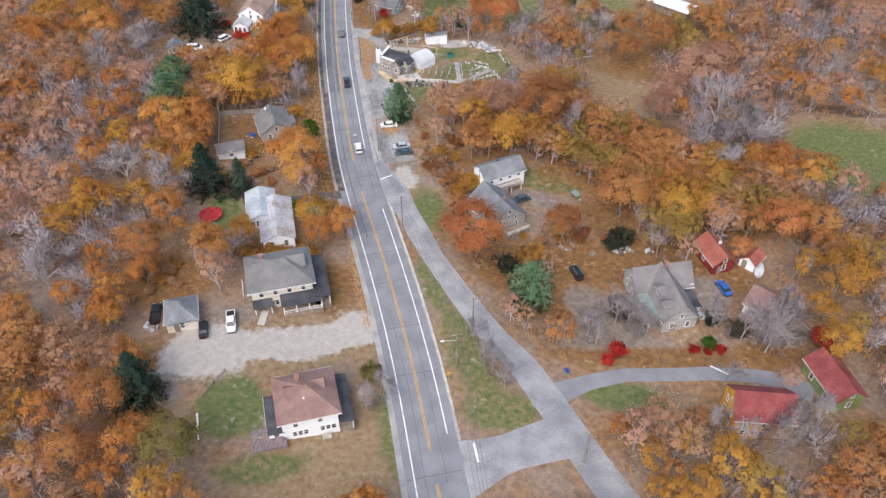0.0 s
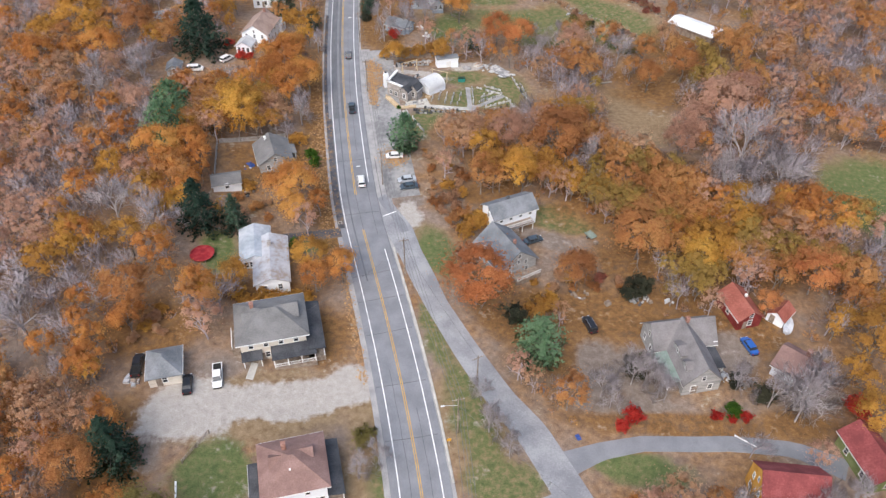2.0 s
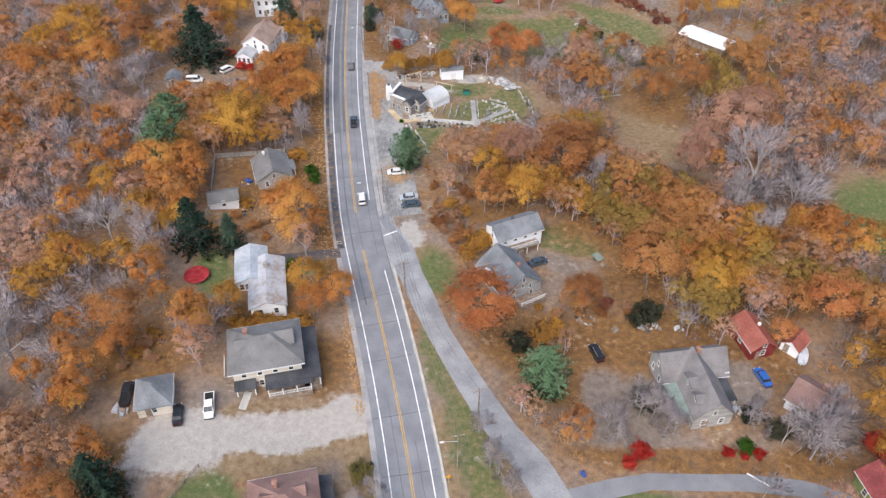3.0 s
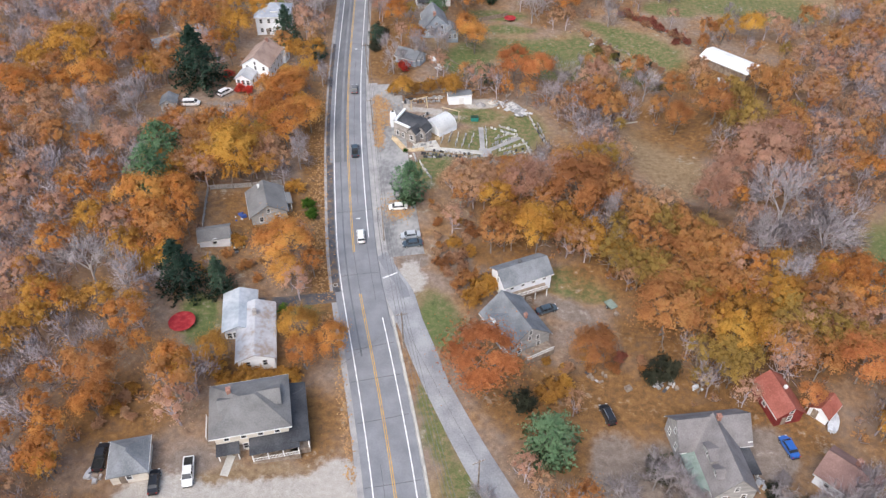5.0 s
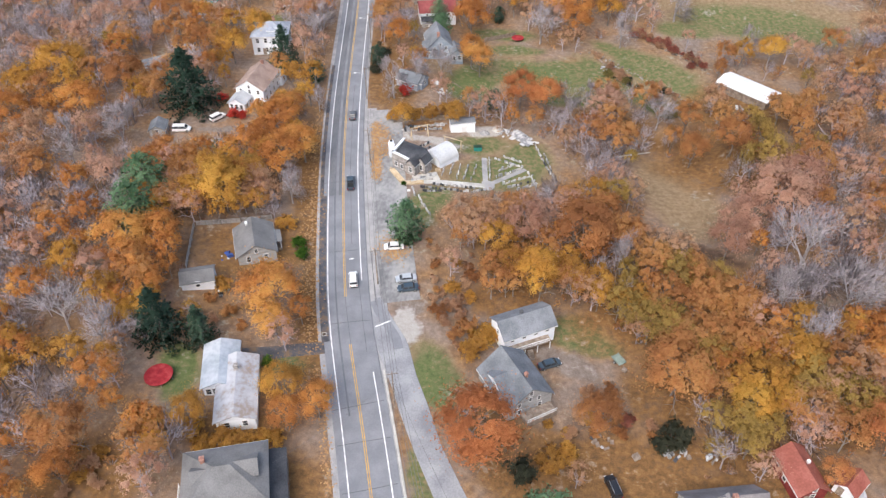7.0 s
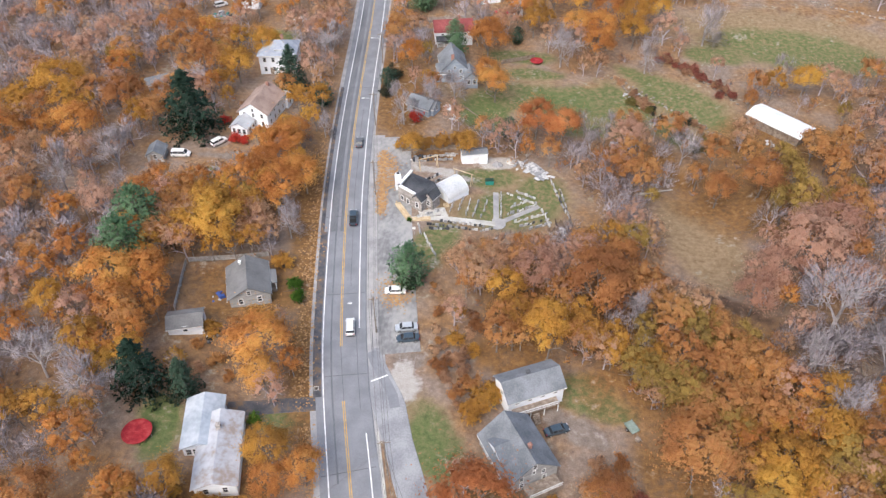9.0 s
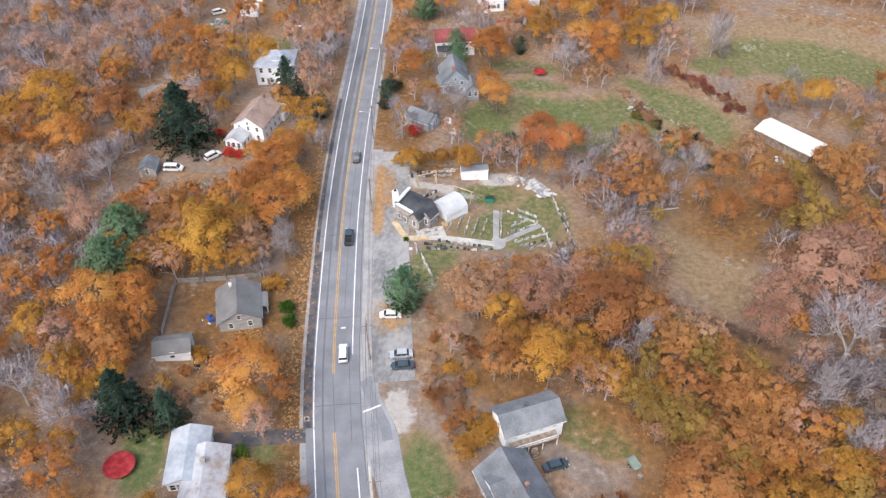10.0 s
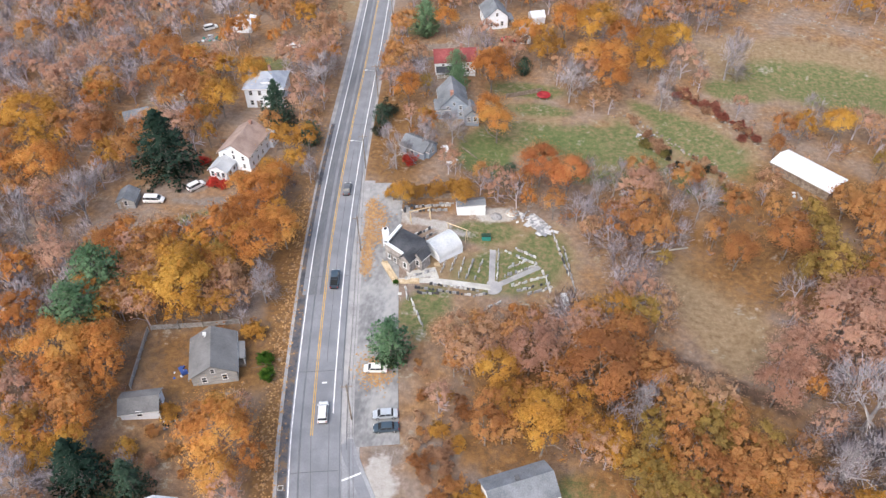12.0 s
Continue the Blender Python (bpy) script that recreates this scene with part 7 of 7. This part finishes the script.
GROVES = {
    "maple": [(-59, 72, 5), (-58, 75, 5), (-59, 81, 6), (-68, 82, 6), (-72, 104, 6), (-77, 108, 5), (-79, 118, 5), (-61, 126, 6), (-64, 133, 5), (-68, 143, 5), (-90, 146, 5), (76, 159, 6), (-76, 161, 8), (-86, 170, 8), (21, 181, 8), (15, 183, 5), (18, 184, 8), (5, 200, 4), (-80, 206, 6), (-56, 211, 6), (-57, 221, 7), (-119, 224, 7), (-111, 288, 8), (-13, 288, 6), (-89, 293, 6), (18, 300, 6), (6, 320, 7)],
    "rust": [(28, 73, 6), (69, 78, 6), (-76, 82, 6), (-82, 90, 5), (-61, 110, 6), (74, 112, 6), (-70, 117, 8), (-67, 121, 6), (72, 137, 9), (34, 141, 8), (42, 141, 7), (40, 152, 8), (46, 152, 8), (33, 154, 6), (71, 155, 6), (49, 162, 7), (-70, 163, 6), (6, 164, 5), (-87, 165, 6), (1, 167, 6), (41, 170, 7), (-70, 171, 5), (48, 171, 7), (7, 183, 7), (-70, 184, 6), (34, 184, 6), (-76, 191, 7), (-89, 199, 6), (77, 225, 8), (-104, 234, 7)],
    "rust_far": [(57, 236, 7), (12, 239, 6), (-112, 240, 7), (81, 243, 7), (6, 244, 7), (-96, 262, 6), (-88, 268, 6), (-105, 269, 6), (66, 269, 3), (-84, 284, 5), (21, 290, 6), (46, 318, 7)],
    "gold": [(52, 70, 7), (38, 73, 6), (-74, 77, 5), (-71, 102, 5), (75, 107, 6), (-69, 109, 5), (-85, 127, 5), (-87, 131, 3), (-78, 138, 5), (52, 142, 6), (51, 146, 6), (-72, 149, 5), (62, 150, 5), (-73, 153, 5), (-60, 153, 5), (67, 160, 6), (-85, 164, 6), (28, 165, 6), (14, 171, 5), (20, 172, 8), (1, 177, 7), (-60, 184, 6), (-66, 190, 8), (-48, 200, 4), (-48, 212, 5), (-54, 222, 5), (-58, 232, 6), (-130, 236, 9), (-85, 258, 5), (-114, 264, 5)],
    "gold_far": [(79, 273, 6), (0, 304, 6), (32, 308, 6), (-7, 309, 5), (14, 314, 9)],
    "olive": [(78, 100, 6), (47, 135, 5), (43, 138, 5), (66, 143, 6), (47, 147, 5), (34, 160, 6), (30, 167, 5), (-2, 170, 5), (42, 173, 7), (63, 222, 8), (73, 227, 9), (69, 237, 8), (-124, 260, 4), (-134, 298, 5)],
    "bare": [(-57, 64, 6), (-65, 65, 6), (-73, 70, 8), (48, 79, 7), (61, 80, 6), (44, 85, 5), (68, 85, 6), (-79, 104, 8), (-90, 114, 9), (-78, 115, 6), (-61, 116, 5), (-78, 123, 6), (-96, 124, 6), (-76, 127, 8), (-76, 131, 7), (-88, 137, 7), (87, 141, 8), (-70, 143, 7), (-73, 145, 6), (-99, 147, 10), (-89, 149, 6), (98, 150, 8), (-62, 156, 5), (67, 161, 11), (64, 170, 9), (-92, 174, 6), (30, 174, 6), (62, 181, 12), (27, 181, 4), (-94, 184, 8)],
    "bare_far": [(22, 220, 5), (31, 208, 6), (17, 231, 5), (37, 241, 5), (78, 184, 9), (-88, 185, 7), (69, 187, 12), (-51, 193, 6), (18, 197, 7), (24, 203, 10), (-113, 207, 6), (-100, 212, 9), (31, 212, 8), (-106, 226, 5), (45, 233, 6), (36, 275, 7), (-63, 290, 8), (56, 314, 12), (24, 324, 8)],
    "pink": [(22, 141, 5), (24, 146.5, 4), (-70, 62, 6), (-100, 132, 6), (-103, 145, 5), (-111, 159, 7), (8, 183, 8), (53, 184, 7), (-87, 191, 6), (12, 191, 6), (68, 194, 9), (59, 196, 7), (-97, 199, 6), (64, 202, 9), (-109, 214, 5), (20, 239, 6), (-64, 282, 12), (51, 295, 8)],
    "brown": [(-69, 75, 5), (-71, 93, 7), (-61, 96, 6), (20, 140, 6), (64, 144, 5), (-63, 158, 5), (38, 177, 6), (-1, 187, 6), (-57, 192, 5), (18, 205, 6), (56, 246, 6), (64, 248, 7), (-70, 304, 8)],
}


# stretches of mostly leafless wood: x, y, radius
GREY = [(-150, 285, 42), (-135, 305, 35), (-106, 168, 17), (-94, 146, 11), (-95, 180, 11), (-100, 212, 10), (-70, 178, 7), (66, 175, 12), (80, 177, 13), (66, 211, 7), (25, 216, 7), (47, 290, 9), (46, 314, 14), (62, 318, 12), (-59, 264, 6), (112, 240, 22), (-92, 118, 9)]


FAR = 292.0  # beyond this line the trees are built of fewer, larger sprays


def leafy(near, far, size, forks=3, loose=0.12):
    return make_proto(lambda: broadleaf(near, 2, forks, size, loose), 5), make_proto(lambda: broadleaf(far, 1, forks, size * 1.4, loose), 3)


def low(near, far):
    return make_proto(lambda: shrub(near), 5), make_proto(lambda: shrub(far), 3)


WOOD = {
    "rust": (leafy(1080, 460, 0.58), "bark", "rust_leaf", "rust-orange oak woodland in autumn leaf"),
    "maple": (leafy(1080, 460, 0.58), "bark", "maple_leaf", "bright orange maple woodland in autumn leaf"),
    "gold": (leafy(1080, 460, 0.58), "bark", "gold_leaf", "golden yellow woodland in autumn leaf"),
    "olive": (leafy(1080, 460, 0.58), "bark", "olive_leaf", "dull yellow-green woodland in autumn leaf"),
    "brown": (leafy(720, 340, 0.54, 4, 0.2), "twig", "brown_leaf", "half-bare brown woodland with thin leaf"),
    "pink": (leafy(720, 340, 0.54, 4, 0.2), "twig", "pink_leaf", "pale russet woodland with thin leaf"),
    "bare": ((make_proto(lambda: hazy(420, 1.25), 6), make_proto(lambda: hazy(210, 1.6), 3)), "twig", "twig", "leafless grey woodland with fine twigs"),
    "brush": (low(60, 30), "twig", "rust_leaf", "low rust-coloured brush under the trees"),
    "thicket": (low(60, 30), "twig", "maple_leaf", "low orange brush under the trees"),
    "scrub": (low(60, 30), "twig", "brown_leaf", "low brown scrub under the trees"),
}
SIDE_A = np.array(SIDE)


CLEAR = [(27, 90, 6), (36, 91, 6), (44, 91, 5), (30, 101, 5), (40, 102, 5), (50, 103, 5), (28, 110, 8), (-14, 198, 8), (-4, 201, 5), (6, 203, 5), (80, 290, 12), (95, 295, 10), (62, 290, 8)]
CLEAR += [(-62, 174, 7), (-57, 139, 6), (-88, 224, 7), (-76, 218, 7), (-80, 232, 6), (48, 116, 10), (56, 120, 6), (-106, 306, 5), (-84, 290, 6), (28, 122, 7), (20, 152, 6), (-27, 115, 8), (-24, 98, 9), (-30, 126, 4), (-20, 90, 7), (-18, 76, 10), (-30, 68, 10), (-42, 83, 7), (-74, 256, 4), (-70, 262, 4), (-80, 262, 4), (-105, 303, 5), (-98, 308, 5), (-92, 312, 4), (68, 257, 7), (77, 256, 7), (-25, 251, 5), (-46, 78, 4), (-12, 256, 7)]
CLEAR += [(14, 206, 5), (15, 217, 6), (9, 204, 5), (-12.7, 180, 5), (-17, 188, 5), (102, 160, 9), (-84, 214, 6), (-92, 212, 5), (-78, 216, 5), (-27.4, 240.6, 5), (-26.4, 234.6, 5), (-74, 232, 5), (-70, 234, 4), (-66, 240, 3), (-72, 217, 5), (-84, 218, 5), (46, 212, 11)]
CLEAR += [(47, 200, 8), (30, 266, 6), (46, 268, 8), (38, 275, 7), (54, 262, 6), (50, 226, 4), (56, 218, 4), (70, 249, 6), (75, 250, 5), (64, 252, 4), (-82, 266, 5), (-84, 262, 4), (-106, 294, 5), (-112, 290, 4), (-102, 288, 4), (-106, 284, 4), (-111, 285, 4), (-108, 249, 4), (-103, 266, 4), (80, 338, 8), (92, 331, 8), (104, 324, 8), (80, 324, 10), (95, 316, 10), (110, 308, 10), (70, 333, 8), (66, 318, 7)]
CLEAR += [(28.5, 152, 4.5), (24, 157, 4), (21, 149, 4), (-2, 160, 4.5), (3, 162, 3), (-56, 157, 4), (-50, 152, 4), (-62, 140, 3.5), (-57, 143, 3), (-62, 157, 3), (36, 195, 3.5), (42, 192, 3.5), (50, 187, 3.5), (57, 182, 3), (38, 188, 3), (46, 184, 3), (53, 178, 3)]


def taken(x, y, r, tight=1.0):
    """Whether something else stands here; a tight tree may grow into its neighbours' crowns."""
    if abs(x - float(road_x(y))) < 7.0 + r * 0.55:
        return True
    u = x - float(road_x(y))
    if 0 < u < 17 + r * 0.5 and 150 < y < 236:
        return True
    if 60 < y < 165 and u > 0 and x < np.interp(y, SIDE_A[:, 1], SIDE_A[:, 0]) + 4.0 + r * 0.5:
        return True
    for a, b, c in FOOT:
        if (x - a) ** 2 + (y - b) ** 2 < (c * 0.72 + r * 0.7) ** 2:
            return True
        if c >= 3 and abs(x - a) < c * 0.6 + r * 0.6 and b - 12 < y < b:
            return True
    for a, b, c in CLEAR:
        if (x - a) ** 2 + (y - b) ** 2 < (c + r * 0.6) ** 2:
            return True
    for a, b, c in placed:
        if (x - a) ** 2 + (y - b) ** 2 < (0.62 * tight * (c + r)) ** 2:
            return True
    return False


def value(x, y, s, seed):
    return noise.noise(Vector((x / s, y / s, seed)))


def plant_woods():
    rows = {k: [] for k in WOOD}
    step = 4.55
    spots = []
    for y in np.arange(48, 400, step):
        hw = 78 + 0.47 * (min(y, 262) - 66)
        xc = -0.10 * (y - 60) if y < 262 else -20.2 - 0.28 * (y - 262)
        spots += [(x + rng.uniform(-2.3, 2.3), y + rng.uniform(-2.3, 2.3), rng.uniform(2.3, 5.3), 1.0) for x in np.arange(xc - hw - 12, xc + hw + 12, step)]
    for y in np.arange(134, 208, 4.4):  # the thick canopy east of the lot
        spots += [(x + rng.uniform(-2, 2), y + rng.uniform(-2, 2), rng.uniform(2.6, 4.2), 0.45) for x in np.arange(float(road_x(y)) + 20, 80, 4.4)]
    for y in np.arange(120, 236, 4.4):  # and along the west side of the road
        spots += [(x + rng.uniform(-2, 2), y + rng.uniform(-2, 2), rng.uniform(2.4, 4.0), 0.45) for x in np.arange(float(road_x(y)) - 46, float(road_x(y)) - 12, 4.4)]
    for px, py, r, tight in spots:
        u = px - float(road_x(py))
        if (py > 300 or py < 62 or u < -80) and rng.uniform() < 0.25:
            continue
        X1, Y1 = np.array([px]), np.array([py])
        open_ = max(float(cover(k, X1, Y1)[0]) for k in ("grass", "tan", "gravel", "dirt", "dark_ground", "lawn"))
        if open_ > 0.3 or taken(px, py, r, tight):
            continue
        if u > 72 and py > 195 and rng.uniform() < 0.22:
            rows["scrub" if rng.uniform() < 0.5 else "brush"].append((px, py, rng.uniform(5.0, 11.0), rng.uniform(0, 6)))
            continue
        n1, n2 = value(px, py, 34, 3.3), value(px, py, 16, 9.1)
        w = {"rust": 0.95 + n1, "maple": 0.35 + 0.9 * n2, "gold": 0.25 - 0.7 * n1, "brown": 0.85 + 0.8 * n2, "pink": 0.6 + 0.5 * n2, "bare": 1.0 - 1.2 * n2, "olive": 0.10 - 0.4 * n1, "scrub": 0.12, "brush": 0.02, "thicket": 0.02}
        grey = max(1 - sm(0.5, 1.3, math.hypot(px - a, py - b) / c) for a, b, c in GREY)
        w["bare"] += 6.0 * grey
        w["pink"] += 1.6 * grey
        w["maple"] -= 0.4 * grey
        w["gold"] -= 0.4 * grey
        for kind, grove in GROVES.items():
            near = max(1 - sm(0.55, 1.35, math.hypot(px - a, py - b) / c) for a, b, c in grove)
            w[kind.split("_")[0]] += (8.0 if kind.startswith("bare") else 13.0) * near
        if u < -60:
            w["bare"] += 0.5
            w["brown"] += 0.5
            w["maple"] += 0.25
            w["gold"] += 0.15
        if u < -70 and py > 250:
            w["bare"] += 4.2
            w["pink"] += 1.4
            w["rust"] -= 0.5
            w["maple"] -= 0.4
            w["gold"] -= 0.4
        if 15 < u < 95 and 150 < py < 205:
            w["gold"] += 0.3
            w["rust"] += 0.3
            w["maple"] += 0.4
            w["gold"] += 0.2
            w["olive"] += 0.45
            w["bare"] -= 0.45
        if u > 55 and py > 195:
            w["brown"] += 1.0
            w["pink"] += 0.5
            w["bare"] += 0.4
            w["maple"] -= 0.3
            w["scrub"] += 0.9
        if -60 < u < 0:
            w["maple"] += 0.7
            w["gold"] += 0.45
            w["rust"] -= 0.3
        ks = list(w)
        p = np.clip([w[k] for k in ks], 0.02, None)
        k = ks[rng.choice(len(ks), p=p / p.sum())]
        rows[k].append((px, py, r, rng.uniform(0, 2 * math.pi)))
        if rng.uniform() < 0.55:
            sx, sy = px + rng.uniform(-4, 4), py + rng.uniform(-4, 4)
            if not taken(sx, sy, 1.0):
                rows["brush" if rng.uniform() < 0.6 else "thicket"].append((sx, sy, rng.uniform(4.0, 10.0), rng.uniform(0, 6)))
        if rng.uniform() < 0.4:
            sx, sy = px + rng.uniform(-3.4, 3.4), py + rng.uniform(-3.4, 3.4)
            if not taken(sx, sy, 1.0):
                rows["scrub"].append((sx, sy, rng.uniform(3.0, 7.5), rng.uniform(0, 6)))
    for k, (protos, bark_, leaf_, label) in WOOD.items():
        V, F, I, N, at = [], [], [], [], 0
        for i, (x, y, r, a) in enumerate(rows[k]):
            bv, bt, lv, lf, ln = protos[y > FAR][i % len(protos[y > FAR])]
            s = r / 4.6
            c, sn = math.cos(a), math.sin(a)
            m = np.array([[c * s, -sn * s, 0], [sn * s, c * s, 0], [0, 0, s ** 0.55 if k not in ("scrub", "brush", "thicket") else s]])
            o = np.array([x, y, float(gz(x, y))])
            for v, f, nn, slot in ((bv, bt, np.zeros(bv.shape), 0), (lv, lf, ln, 1)):
                if len(f):
                    V.append(v @ m.T + o)
                    F.append(f + at)
                    N.append(nn @ np.array([[c, sn, 0], [-sn, c, 0], [0, 0, 1.0]]))
                    I.append(np.full(len(f), slot, np.int32))
                    at += len(v)
        if not V:
            continue
        me = np_mesh("woodland", np.concatenate(V), np.concatenate(F), bark_, np.concatenate(N))
        me.materials.append(M[leaf_])
        me.polygons.foreach_set("material_index", np.concatenate(I))
        tagged(new("woodland_scrub" if k in ("scrub", "brush", "thicket") else "woodland", me), label, "woodland" if k not in ("scrub", "brush", "thicket") else "scrub", kind="stuff")


plant_woods()
